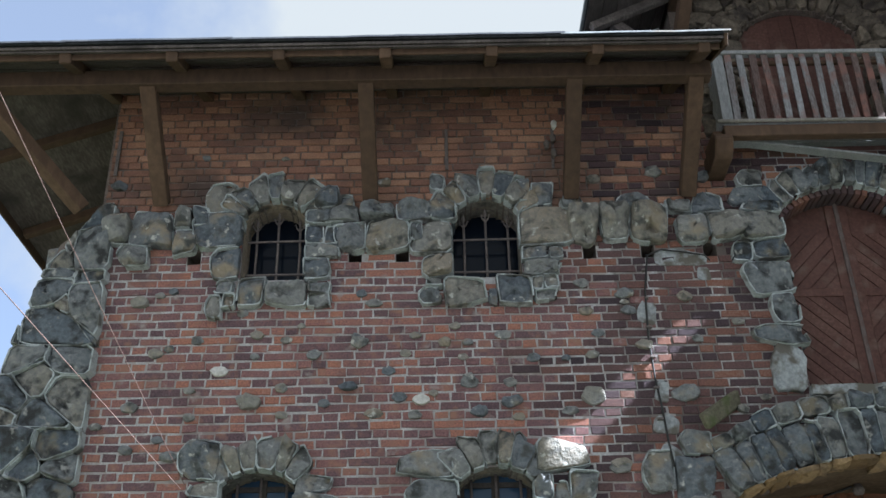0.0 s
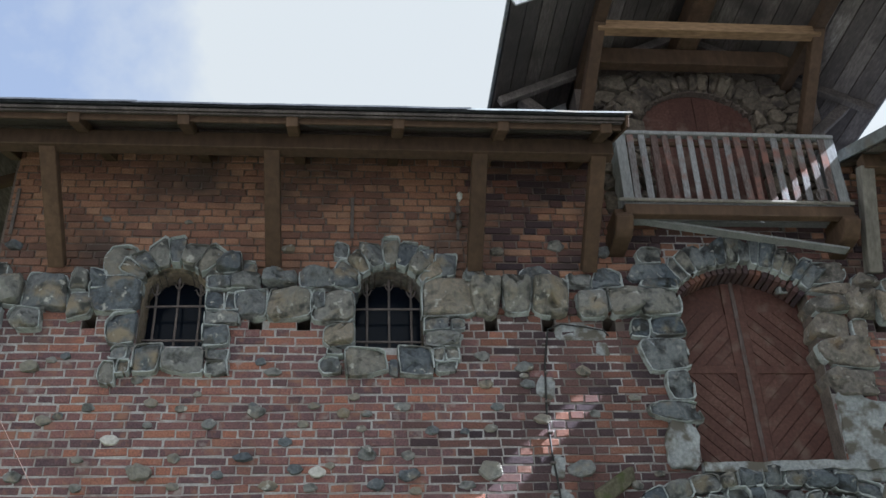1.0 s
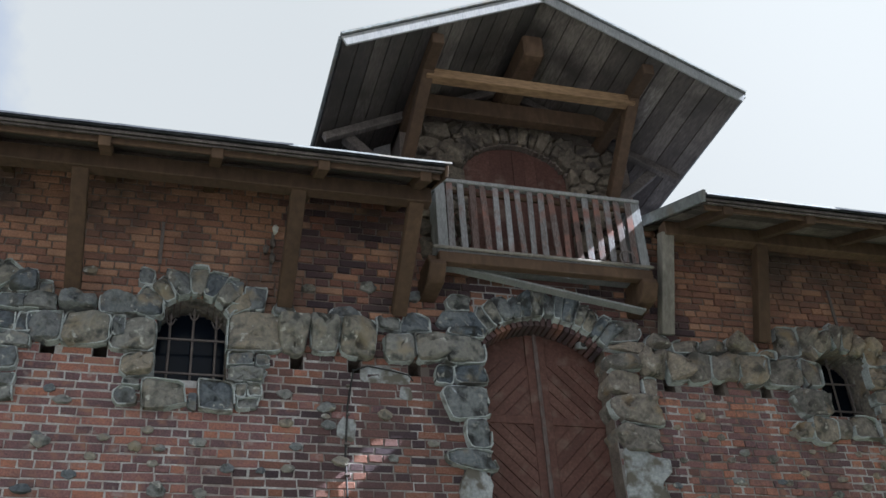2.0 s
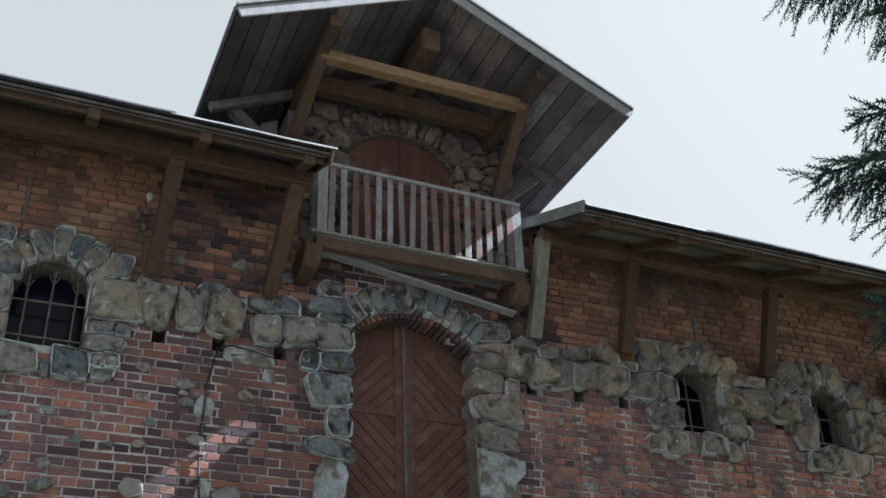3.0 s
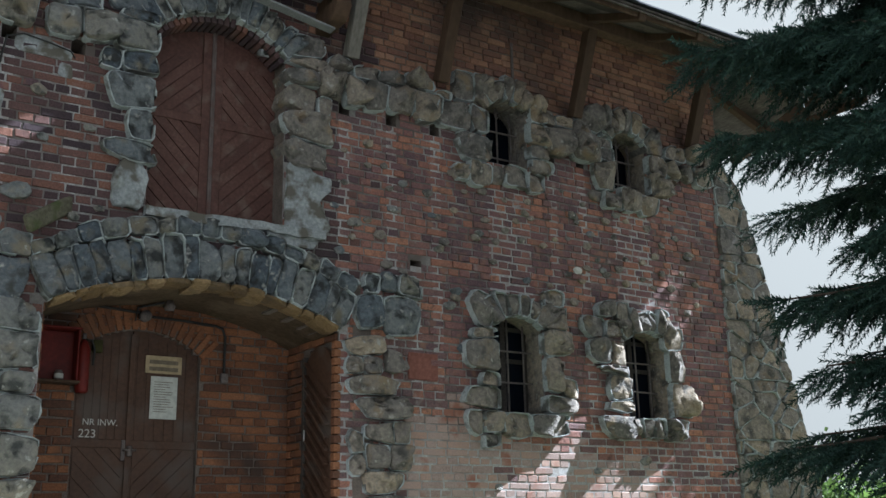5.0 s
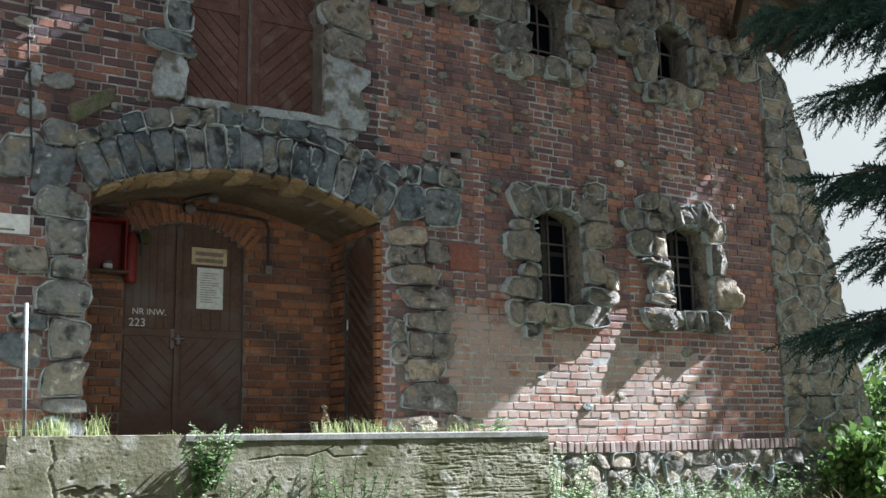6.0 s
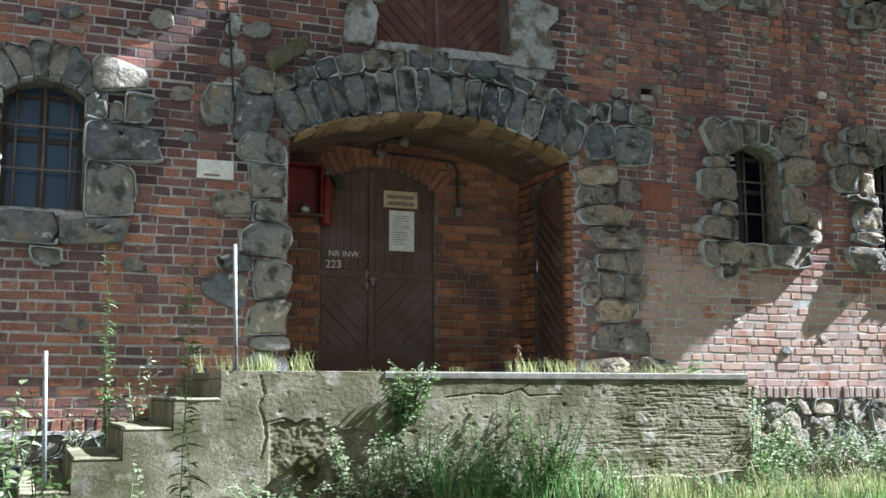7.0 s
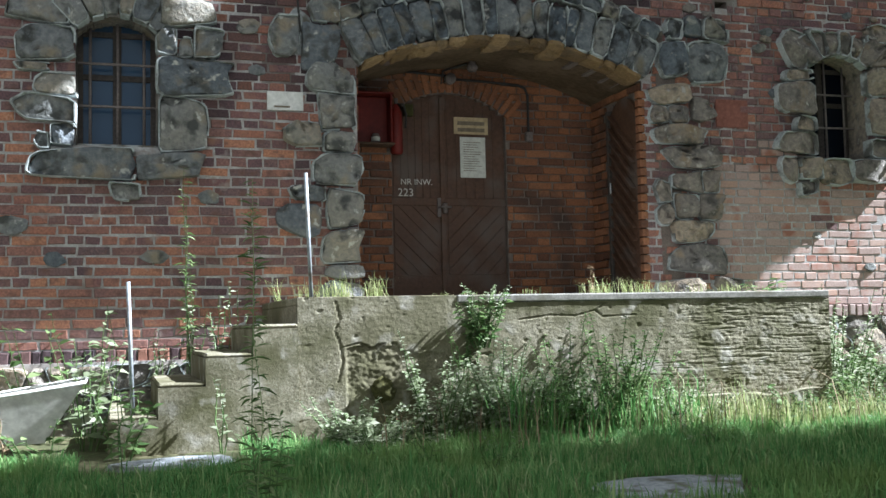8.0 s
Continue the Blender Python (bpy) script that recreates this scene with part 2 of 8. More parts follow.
red_wood_mat = material("red_paint_wood", [(0.0, (0.07, 0.034, 0.028)), (0.6, (0.118, 0.058, 0.046)), (1.0, (0.175, 0.1, 0.08))], 0.7, 32, 0.45, 0.006, spread=0.35,
                        stain=(0.15, 0.1, 0.08), stain_scale=5.0, stain_range=(0.56, 0.7))
worn_paint_mat = material("worn_red_paint", [(0.0, (0.08, 0.06, 0.055)), (1.0, (0.18, 0.145, 0.135))], 0.8, 30, 0.5, 0.006, stretch=(1.5, 1.5, 0.3), stain=(0.1, 0.05, 0.04), stain_scale=6.0)
brown_door_mat = material("brown_paint_wood", [(0.0, (0.07, 0.038, 0.025)), (1.0, (0.125, 0.07, 0.045))], 0.55, 30, 0.35, 0.004, spread=0.2, stain=(0.11, 0.085, 0.07), stain_scale=3.0)
felt_mat = material("roofing_felt", [(0.0, (0.03, 0.034, 0.042)), (1.0, (0.075, 0.08, 0.09))], 0.97, 20, 0.5, 0.01)
zinc_mat = material("zinc_sheet", [(0.0, (0.15, 0.165, 0.175)), (1.0, (0.28, 0.3, 0.3))], 0.8, 14, 0.4, 0.008, metal=0.2, stain=(0.2, 0.18, 0.15), stain_scale=3.0)
iron_mat = material("iron", [(0.0, (0.11, 0.1, 0.1)), (1.0, (0.25, 0.21, 0.19))], 0.7, 60, 0.4, 0.002, metal=0.15)
steel_mat = material("painted_steel", [(0.0, (0.45, 0.46, 0.46)), (1.0, (0.68, 0.69, 0.69))], 0.45, 40, 0.2, 0.002, metal=0.2, stain=(0.3, 0.22, 0.16), stain_scale=9.0, stain_range=(0.6, 0.7))
cable_mat = material("cable_rubber", [(0.0, (0.02, 0.02, 0.02)), (1.0, (0.05, 0.05, 0.05))], 0.6, 60, 0.2, 0.001)
post_mat = material("dull_galvanised_steel", [(0.0, (0.27, 0.3, 0.33)), (1.0, (0.45, 0.48, 0.51))], 0.5, 40, 0.2, 0.002, metal=0.3, stain=(0.2, 0.18, 0.16), stain_scale=9.0, stain_range=(0.56, 0.68))
path_mat = material("bluish_slab", [(0.0, (0.22, 0.24, 0.265)), (1.0, (0.48, 0.51, 0.55))], 0.95, 30, 0.9, 0.02, stain=(0.13, 0.13, 0.1), stain_scale=7.0, stain_range=(0.5, 0.64))
white_mat = material("white_enamel", [(0.0, (0.66, 0.66, 0.64)), (1.0, (0.82, 0.82, 0.8))], 0.5, 20, 0.1, 0.001)
paper_mat = material("paper", [(0.0, (0.58, 0.6, 0.55)), (1.0, (0.72, 0.73, 0.68))], 0.8, 15, 0.2, 0.002)
yellow_board_mat = material("yellowed_sign", [(0.0, (0.42, 0.33, 0.19)), (1.0, (0.56, 0.45, 0.28))], 0.7, 20, 0.2, 0.002)
ink_mat = material("faded_ink", [(0.0, (0.16, 0.13, 0.09)), (1.0, (0.26, 0.22, 0.16))], 0.8, 40, 0.1, 0.001)
chalk_mat = material("white_paint", [(0.0, (0.6, 0.58, 0.53)), (1.0, (0.78, 0.76, 0.72))], 0.8, 60, 0.1, 0.001)
red_metal_mat = material("red_enamel", [(0.0, (0.11, 0.011, 0.008)), (1.0, (0.18, 0.02, 0.014))], 0.5, 18, 0.15, 0.002)
# near-black colour puts the darkness of unlit rooms into walls and floors
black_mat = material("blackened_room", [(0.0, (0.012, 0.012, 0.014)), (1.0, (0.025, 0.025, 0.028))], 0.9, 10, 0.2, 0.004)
frame_mat = material("window_wood", [(0.0, (0.04, 0.035, 0.032)), (1.0, (0.1, 0.085, 0.075))], 0.7, 40, 0.3, 0.003)
soil_mat = material("ground", [(0.0, (0.045, 0.05, 0.022)), (0.5, (0.08, 0.085, 0.035)), (1.0, (0.15, 0.12, 0.075))], 0.95, 14, 0.7, 0.03)
# unseen ground before the lawn made pale gravel, added to bounce light under the eaves
bounce_nodes, bounce_links = soil_mat.node_tree.nodes, soil_mat.node_tree.links
bounce_place = bounce_nodes.new("ShaderNodeNewGeometry")
bounce_split = bounce_nodes.new("ShaderNodeSeparateXYZ")
bounce_links.new(bounce_place.outputs["Position"], bounce_split.inputs[0])
bounce_edge = bounce_nodes.new("ShaderNodeTexNoise")
bounce_edge.inputs["Scale"].default_value = 0.9
bounce_links.new(bounce_place.outputs["Position"], bounce_edge.inputs["Vector"])
bounce_sum = bounce_nodes.new("ShaderNodeMath")
bounce_sum.operation = "MULTIPLY_ADD"
bounce_links.new(bounce_edge.outputs["Fac"], bounce_sum.inputs[0])
bounce_sum.inputs[1].default_value = 2.5
bounce_links.new(bounce_split.outputs["Y"], bounce_sum.inputs[2])
bounce_share = bounce_nodes.new("ShaderNodeMapRange")
bounce_share.inputs["From Min"].default_value, bounce_share.inputs["From Max"].default_value = -6.0, -6.8
bounce_links.new(bounce_sum.outputs[0], bounce_share.inputs["Value"])
bounce_grit = bounce_nodes.new("ShaderNodeTexNoise")
bounce_grit.inputs["Scale"].default_value, bounce_grit.inputs["Detail"].default_value = 35.0, 6.0
bounce_links.new(bounce_place.outputs["Position"], bounce_grit.inputs["Vector"])
bounce_tone = ramp(bounce_nodes, [(0.3, (0.09, 0.085, 0.075)), (0.7, (0.21, 0.2, 0.18))])
bounce_links.new(bounce_grit.outputs["Fac"], bounce_tone.inputs["Fac"])
bounce_mix = bounce_nodes.new("ShaderNodeMix")
bounce_mix.data_type = "RGBA"
bounce_bsdf = bounce_nodes["Principled BSDF"]
bounce_old = bounce_bsdf.inputs["Base Color"].links[0].from_socket
bounce_links.new(bounce_share.outputs["Result"], bounce_mix.inputs["Factor"])
bounce_links.new(bounce_old, bounce_mix.inputs["A"])
bounce_links.new(bounce_tone.outputs["Color"], bounce_mix.inputs["B"])
bounce_links.new(bounce_mix.outputs["Result"], bounce_bsdf.inputs["Base Color"])
grass_mat = material("grass_blades", [(0.0, (0.075, 0.2, 0.055)), (0.5, (0.15, 0.34, 0.1)), (0.8, (0.33, 0.45, 0.18)), (1.0, (0.56, 0.53, 0.34))], 0.6, 6, 0.1, 0.001, stain=(0.24, 0.36, 0.11), stain_scale=1.1, stain_range=(0.54, 0.75), spread=0.75, vary=0.15, through_light=0.35)
leaf_mat = material("weed_leaves", [(0.0, (0.065, 0.125, 0.04)), (0.6, (0.145, 0.23, 0.08)), (1.0, (0.29, 0.36, 0.17))], 0.5, 12, 0.2, 0.002, spread=0.8, vary=0.15, through_light=0.35)
# leaves with whitish undersides; the sun's glare is also lightened into their colour
sunlit_leaf_mat = material("pale_leaves", [(0.0, (0.17, 0.225, 0.115)), (0.5, (0.33, 0.38, 0.24)), (1.0, (0.58, 0.6, 0.48))], 0.45, 12, 0.2, 0.002, spread=0.8, vary=0.15, through_light=0.45)
tuft_mat = material("tuft_blades", [(0.0, (0.2, 0.27, 0.09)), (0.5, (0.34, 0.4, 0.16)), (1.0, (0.55, 0.52, 0.3))], 0.6, 6, 0.1, 0.001, spread=0.8, vary=0.15, through_light=0.35)
dry_mat = material("dry_stalks", [(0.0, (0.16, 0.1, 0.06)), (1.0, (0.38, 0.3, 0.19))], 0.85, 20, 0.2, 0.002, spread=0.6)
needle_mat = material("spruce_needles", [(0.0, (0.018, 0.042, 0.036)), (0.6, (0.036, 0.075, 0.058)), (1.0, (0.07, 0.115, 0.072))], 0.6, 3, 0.1, 0.001, spread=0.6, vary=0.1)
bark_mat = material("bark", [(0.0, (0.05, 0.035, 0.028)), (1.0, (0.16, 0.12, 0.095))], 0.95, 22, 0.9, 0.02)
far_leaf_mat = material("tree_leaves", [(0.0, (0.06, 0.12, 0.03)), (1.0, (0.16, 0.24, 0.06))], 0.6, 2, 0.1, 0.001, spread=0.7, vary=0.1, through_light=0.35)
moss_mat = material("moss", [(0.0, (0.02, 0.022, 0.008)), (1.0, (0.1, 0.095, 0.03))], 0.95, 60, 0.8, 0.01)
# the sky's reflection is put into this glass as a blue base colour
glass_mat = bpy.data.materials.new("window_glass")
glass_mat.use_nodes = True
gb = glass_mat.node_tree.nodes["Principled BSDF"]
gb.inputs["Base Color"].default_value = (0.05, 0.095, 0.17, 1)
gb.inputs["Specular IOR Level"].default_value = 0.22
gb.inputs["Roughness"].default_value, gb.inputs["Transmission Weight"].default_value, gb.inputs["IOR"].default_value = 0.1, 0.2, 1.5
# opaque near-black base stands in for the unlit room behind the pane
dark_glass_mat = bpy.data.materials.new("dark_window_glass")
dark_glass_mat.use_nodes = True
gb = dark_glass_mat.node_tree.nodes["Principled BSDF"]
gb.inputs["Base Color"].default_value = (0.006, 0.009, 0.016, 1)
gb.inputs["Specular IOR Level"].default_value = 0.12
gb.inputs["Roughness"].default_value, gb.inputs["IOR"].default_value = 0.15, 1.5


# ---- building blocks ----
WORLD_OF = {}
rng = np.random.default_rng(7)


def base(name, at=(0, 0, 0), **tags):
    ob = new(name)
    ob.location = at
    WORLD_OF[ob] = Matrix.Translation(at)
    return tagged(ob, **tags)


def hang(ob, parent):
    WORLD_OF[ob] = Matrix()
    if parent is not None:
        ob.parent = parent
        ob.matrix_parent_inverse = WORLD_OF[parent].inverted()
    return ob


def mesh_of(name, verts, faces, mat, smooth=False):
    me = bpy.data.meshes.new(name)
    me.from_pydata([tuple(v) for v in verts], [], faces)
    me.materials.append(mat)
    if smooth:
        me.polygons.foreach_set("use_smooth", [True] * len(me.polygons))
    return me


def piece(name, verts, faces, mat, parent=None, label="", smooth=False, **tags):
    ob = hang(new(name, mesh_of(name, verts, faces, mat, smooth)), parent)
    return tagged(ob, label, **tags)


def part(name, bm, mat, parent=None, label="", smooth=False, **tags):
    me = bpy.data.meshes.new(name)
    bm.normal_update()
    bm.to_mesh(me)
    bm.free()
    me.materials.append(mat)
    if smooth:
        me.polygons.foreach_set("use_smooth", [True] * len(me.polygons))
    return tagged(hang(new(name, me), parent), label, **tags)


def box_into(bm, lo, hi, turn=None, bevel=0.0):
    """An axis-aligned box from lo to hi, with bevelled edges, turned by a matrix about its middle."""
    mid = [(a + b) / 2 for a, b in zip(lo, hi)]
    size = [b - a for a, b in zip(lo, hi)]
    m = Matrix.Translation(mid) @ (turn or Matrix()) @ Matrix.Diagonal((*size, 1))
    made = bmesh.ops.create_cube(bm, size=1, matrix=m)["verts"]
    if bevel:
        edges = list({e for v in made for e in v.link_edges})
        bmesh.ops.bevel(bm, geom=edges, offset=bevel, segments=1, affect="EDGES")


def box(name, lo, hi, mat, parent=None, label="", bevel=0.006, **tags):
    bm = bmesh.new()
    box_into(bm, lo, hi, None, bevel)
    return part(name, bm, mat, parent, label, **tags)


def bar_into(bm, a, b, wide, thick, up=(0, 0, 1), bevel=0.006):
    """A beam of the given section from a to b."""
    a, b = Vector(a), Vector(b)
    along = (b - a).normalized()
    side = along.cross(Vector(up)).normalized()
    top = side.cross(along).normalized()
    m = Matrix((( *side, 0), (*along, 0), (*top, 0), (0, 0, 0, 1))).transposed()
    m = Matrix.Translation((a + b) / 2) @ m @ Matrix.Diagonal((wide, (b - a).length, thick, 1))
    made = bmesh.ops.create_cube(bm, size=1, matrix=m)["verts"]
    if bevel:
        bmesh.ops.bevel(bm, geom=list({e for v in made for e in v.link_edges}), offset=bevel, segments=1, affect="EDGES")


def bar(name, a, b, wide, thick, mat, parent=None, label="", up=(0, 0, 1), bevel=0.008, **tags):
    bm = bmesh.new()
    bar_into(bm, a, b, wide, thick, up, bevel)
    return part(name, bm, mat, parent, label, **tags)


def tube_into(verts, faces, points, radii, sides=6):
    first = len(verts)
    pts = [Vector(p) for p in points]
    for i, p in enumerate(pts):
        along = (pts[min(i + 1, len(pts) - 1)] - pts[max(i - 1, 0)]).normalized()
        side = along.cross(Vector((0.31, 0.17, 0.93))).normalized()
        up = side.cross(along)
        r = radii[i] if isinstance(radii, (list, tuple)) else radii
        for k in range(sides):
            w = 2 * math.pi * k / sides
            verts.append(p + r * (math.cos(w) * side + math.sin(w) * up))
    for i in range(len(pts) - 1):
        for k in range(sides):
            a, b = first + i * sides + k, first + i * sides + (k + 1) % sides
            faces.append((a, b, b + sides, a + sides))
    faces.append(tuple(range(first, first + sides))[::-1])
    faces.append(tuple(range(first + (len(pts) - 1) * sides, first + len(pts) * sides)))


def tube(name, points, radii, mat, parent=None, label="", sides=6, **tags):
    verts, faces = [], []
    tube_into(verts, faces, points, radii, sides)
    return piece(name, verts, faces, mat, parent, label, True, **tags)


def sag(a, b, drop, n=16):
    a, b = Vector(a), Vector(b)
    return [a.lerp(b, i / n) - Vector((0, 0, drop * 4 * (i / n) * (1 - i / n))) for i in range(n + 1)]


# ---- stones ----
def chaikin(poly):
    out = []
    for i, p in enumerate(poly):
        q = poly[(i + 1) % len(poly)]
        out += [(0.86 * p[0] + 0.14 * q[0], 0.86 * p[1] + 0.14 * q[1]), (0.5 * (p[0] + q[0]), 0.5 * (p[1] + q[1])), (0.14 * p[0] + 0.86 * q[0], 0.14 * p[1] + 0.86 * q[1])]
    return out


def front(u, v, w):
    """The front wall's plane: u along it, v up, w out of it."""
    return (u, -w, v)


def stone_mesh(poly, bulge, rough=0.3, sink=0.06, plane=front, rise=0.0):
    """Verts and faces of one rounded field stone over a polygon of the wall's plane."""
    poly = chaikin(poly)
    n = len(poly)
    cx, cz = sum(p[0] for p in poly) / n, sum(p[1] for p in poly) / n
    tilt_u, tilt_v = rng.uniform(-0.45, 0.45, 2)
    size = max(max(abs(p[0] - cx), abs(p[1] - cz)) for p in poly)
    seed = rng.uniform(0, 50)
    # a few split faces
    cuts = [(rng.uniform(0.75, 1.1), rng.uniform(-0.9, 0.9), rng.uniform(-0.9, 0.9)) for _ in range(3)]
    verts, faces = [], []
    rings = ((1.0, None), (1.0, 0.42), (0.985, 0.74), (0.93, 0.93), (0.76, 1.03), (0.5, 1.06), (0.24, 1.08))
    for scale, high in rings:
        for p in poly:
            wob = 1 + 0.12 * noise.noise((p[0] * 9, p[1] * 9, seed))
            u, v = cx + (p[0] - cx) * scale * wob, cz + (p[1] - cz) * scale * wob
            if high is None:
                w = -sink
            else:
                w = bulge * high * (1 + tilt_u * (u - cx) / size + tilt_v * (v - cz) / size)
                w += bulge * high * rough * (0.9 * noise.noise((u * 7, v * 7, seed)) + 0.9 * noise.noise((u * 17, v * 17, seed)) + 0.5 * noise.noise((u * 38, v * 38, seed)))
                for c, cu, cv in cuts:
                    w = min(w, max(0.3 * bulge * high, bulge * (c + cu * (u - cx) / size + cv * (v - cz) / size)))
            verts.append(plane(u, v, w + rise))
    last = len(rings) - 1
    verts.append(plane(cx, cz, bulge * min(1.1 + 0.5 * rough * noise.noise((cx * 7, cz * 7, seed)), cuts[0][0], cuts[1][0], cuts[2][0]) + rise))
    for r in range(last):
        for k in range(n):
            a, b = r * n + k, r * n + (k + 1) % n
            faces.append((a, b, b + n, a + n))
    for k in range(n):
        faces.append((last * n + k, last * n + (k + 1) % n, (last + 1) * n))
    return verts, faces


def bead_into(verts, faces, poly, rise, wide=0.0108, plane=front):
    """A raised ribbon of pointing round a stone."""
    poly = chaikin(poly)
    n, first = len(poly), len(verts)
    cx, cz = sum(p[0] for p in poly) / n, sum(p[1] for p in poly) / n
    mean = sum(math.hypot(p[0] - cx, p[1] - cz) for p in poly) / n
    rise = rise * rng.uniform(0.85, 1.4)
    wide = wide * rng.uniform(0.7, 1.25)
    for off, w in ((-0.006, rise * 0.4), (0.0, rise), (wide, rise), (wide + 0.008, -0.02)):
        s = 1 + off / mean
        for p in poly:
            j = 1 + (0.012 if 0 <= off < wide + 0.001 else 0.0) * noise.noise((p[0] * 16, p[1] * 16, 3.0 + off * 90)) / mean * 0.9
            verts.append(plane(cx + (p[0] - cx) * s * j, cz + (p[1] - cz) * s * j, w))
    start, run = int(rng.integers(0, n)), int(n * rng.uniform(0.8, 1.0))
    for r in range(3):
        for q in range(run):
            k = (start + q) % n
            a, b = first + r * n + k, first + r * n + (k + 1) % n
            faces.append((a, b, b + n, a + n))


def clip(poly, nx, nz, d):
    """The part of a polygon where nx * x + nz * z <= d."""
    out = []
    for i, p in enumerate(poly):
        q = poly[(i + 1) % len(poly)]
        a, b = nx * p[0] + nz * p[1] - d, nx * q[0] + nz * q[1] - d
        if a <= 0:
            out.append(p)
        if a * b < 0:
            t = a / (a - b)
            out.append((p[0] + t * (q[0] - p[0]), p[1] + t * (q[1] - p[1])))
    return out


def shrink(poly, gap):
    n = len(poly)
    cx, cz = sum(p[0] for p in poly) / n, sum(p[1] for p in poly) / n
    mean = sum(math.hypot(p[0] - cx, p[1] - cz) for p in poly) / n
    s = max(0.3, 1 - gap / mean)
    return [(cx + (p[0] - cx) * s, cz + (p[1] - cz) * s) for p in poly]


def rubble(region, su, sv, jitter=0.4, gap=0.014):
    """Irregular stone outlines that fill a convex polygon."""
    us, vs = [p[0] for p in region], [p[1] for p in region]
    seeds = []
    nv = max(1, round((max(vs) - min(vs)) / sv))
    for j in range(nv):
        z = min(vs) + (j + 0.5) * (max(vs) - min(vs)) / nv
        nu = max(1, round((max(us) - min(us)) / su * rng.uniform(0.8, 1.2)))
        for i in range(nu):
            x = min(us) + (i + 0.5 + 0.25 * (j % 2) - 0.12) * (max(us) - min(us)) / nu
            seeds.append((x + rng.uniform(-jitter, jitter) * su, z + rng.uniform(-jitter, jitter) * sv))
    heft = rng.uniform(-0.55, 0.55, len(seeds))
    cells = []
    for i, s in enumerate(seeds):
        cell = list(region)
        for k, o in enumerate(seeds):
            if k != i and len(cell) > 2 and abs(o[0] - s[0]) < 3 * su and abs(o[1] - s[1]) < 3 * sv:
                nx, nz = (o[0] - s[0]) / su ** 2, (o[1] - s[1]) / sv ** 2
                mx, mz = (o[0] + s[0]) / 2, (o[1] + s[1]) / 2
                cell = clip(cell, nx, nz, nx * mx + nz * mz + (heft[i] - heft[k]) / 2)
        if len(cell) > 2:
            w = max(p[0] for p in cell) - min(p[0] for p in cell)
            h = max(p[1] for p in cell) - min(p[1] for p in cell)
            if w > 0.05 and h > 0.05:
                cells.append(shrink(cell, gap))
    return cells


def boulder_outline(xc, zc, hw, hh):
    turn = rng.uniform(0, 6.28)
    n = 9
    out = []
    for k in range(n):
        w = 6.283 * k / n
        c, s = math.cos(w), math.sin(w)
        square = 1 / max(abs(c), abs(s)) ** 0.85
        grow = square * (1 + 0.09 * math.sin(2 * w + turn) + 0.06 * math.sin(3 * w + 2 * turn) + rng.uniform(-0.09, 0.07))
        out.append((xc + hw * c * grow, zc + hh * s * grow))
    return out


def fitted(stones, grow=1.22):
    """Rounded outlines of stones given by middle and half sizes, trimmed against their neighbours."""
    out = []
    for i, (x, z, hw, hh) in enumerate(stones):
        poly = boulder_outline(x, z, hw * grow, hh * (0.6 + 0.4 * grow) if hh > hw else hh * grow)
        for k, (ox, oz, ow, oh) in enumerate(stones):
            dx, dz = ox - x, oz - z
            if k == i or abs(dx) > hw + ow + 0.06 or abs(dz) > hh + oh + 0.06:
                continue
            # how deep the two overlap along and up decides which way the joint runs
            over_x, over_z = hw + ow - abs(dx), hh + oh - abs(dz)
            if over_x / (hw + ow) < over_z / (hh + oh):
                f = hw / (hw + ow)
                nx, nz = (1 if dx > 0 else -1), rng.uniform(-0.15, 0.15)
            else:
                f = hh / (hh + oh)
                nx, nz = rng.uniform(-0.15, 0.15), (1 if dz > 0 else -1)
            trimmed = clip(poly, nx, nz, nx * (x + f * dx) + nz * (z + f * dz) - 0.013)
            poly = trimmed if len(trimmed) > 3 else poly
        out.append(poly)
    return out


def voussoirs(xc, spring, half, rise, thick, count, wander=0.12, gap=0.012, reach=1.0):
    """Outlines of the stones of a segmental arch."""
    radius = (half * half + rise * rise) / (2 * rise)
    zc = spring + rise - radius
    end = math.asin(min(1.0, half / radius)) * reach
    cuts = [-end + 2 * end * (i + (rng.uniform(-0.22, 0.22) if 0 < i < count else 0)) / count for i in range(count + 1)]
    out = []
    for a, b in zip(cuts, cuts[1:]):
        t1, t2 = thick * (1 + rng.uniform(-wander, wander)), thick * (1 + rng.uniform(-wander, wander))
        quad = [(xc + math.sin(w) * r, zc + math.cos(w) * r) for w, r in ((a, radius), (b, radius), (b, radius + t2), (a, radius + t1))]
        out.append(shrink(quad, gap))
    return out


def lay_stones(parent, outlines, bulge=0.09, rise=0.0, beads=None, mat=None, bead_rise=0.05, sink=0.06, plane=front, pointed=0.86):
    """Each outline becomes a stone of its own under parent; the pointing round them goes into beads."""
    for poly in outlines:
        verts, faces = stone_mesh(poly, 0.85 * bulge * rng.uniform(0.6, 1.35), 0.8, sink, plane, rise)
        piece("stone", verts, faces, mat or stone_mat, parent, smooth=True)
        if beads is not None and rng.random() < pointed:
            bead_into(beads[0], beads[1], poly, bead_rise + rise, plane=plane)


def pointing(parent, beads):
    piece("pointing", beads[0], beads[1], bead_mat, parent, "raised pale grey mortar pointing", kind="stuff")


# ---- camera-side ground ----
def ground_height(x, y):
    drop = min(1.0, max(0.0, (-5.2 - y) / 4.0))
    return 0.42 - 0.62 * drop * drop * (3 - 2 * drop) + 0.03 * noise.noise((x * 0.7, y * 0.7, 0))


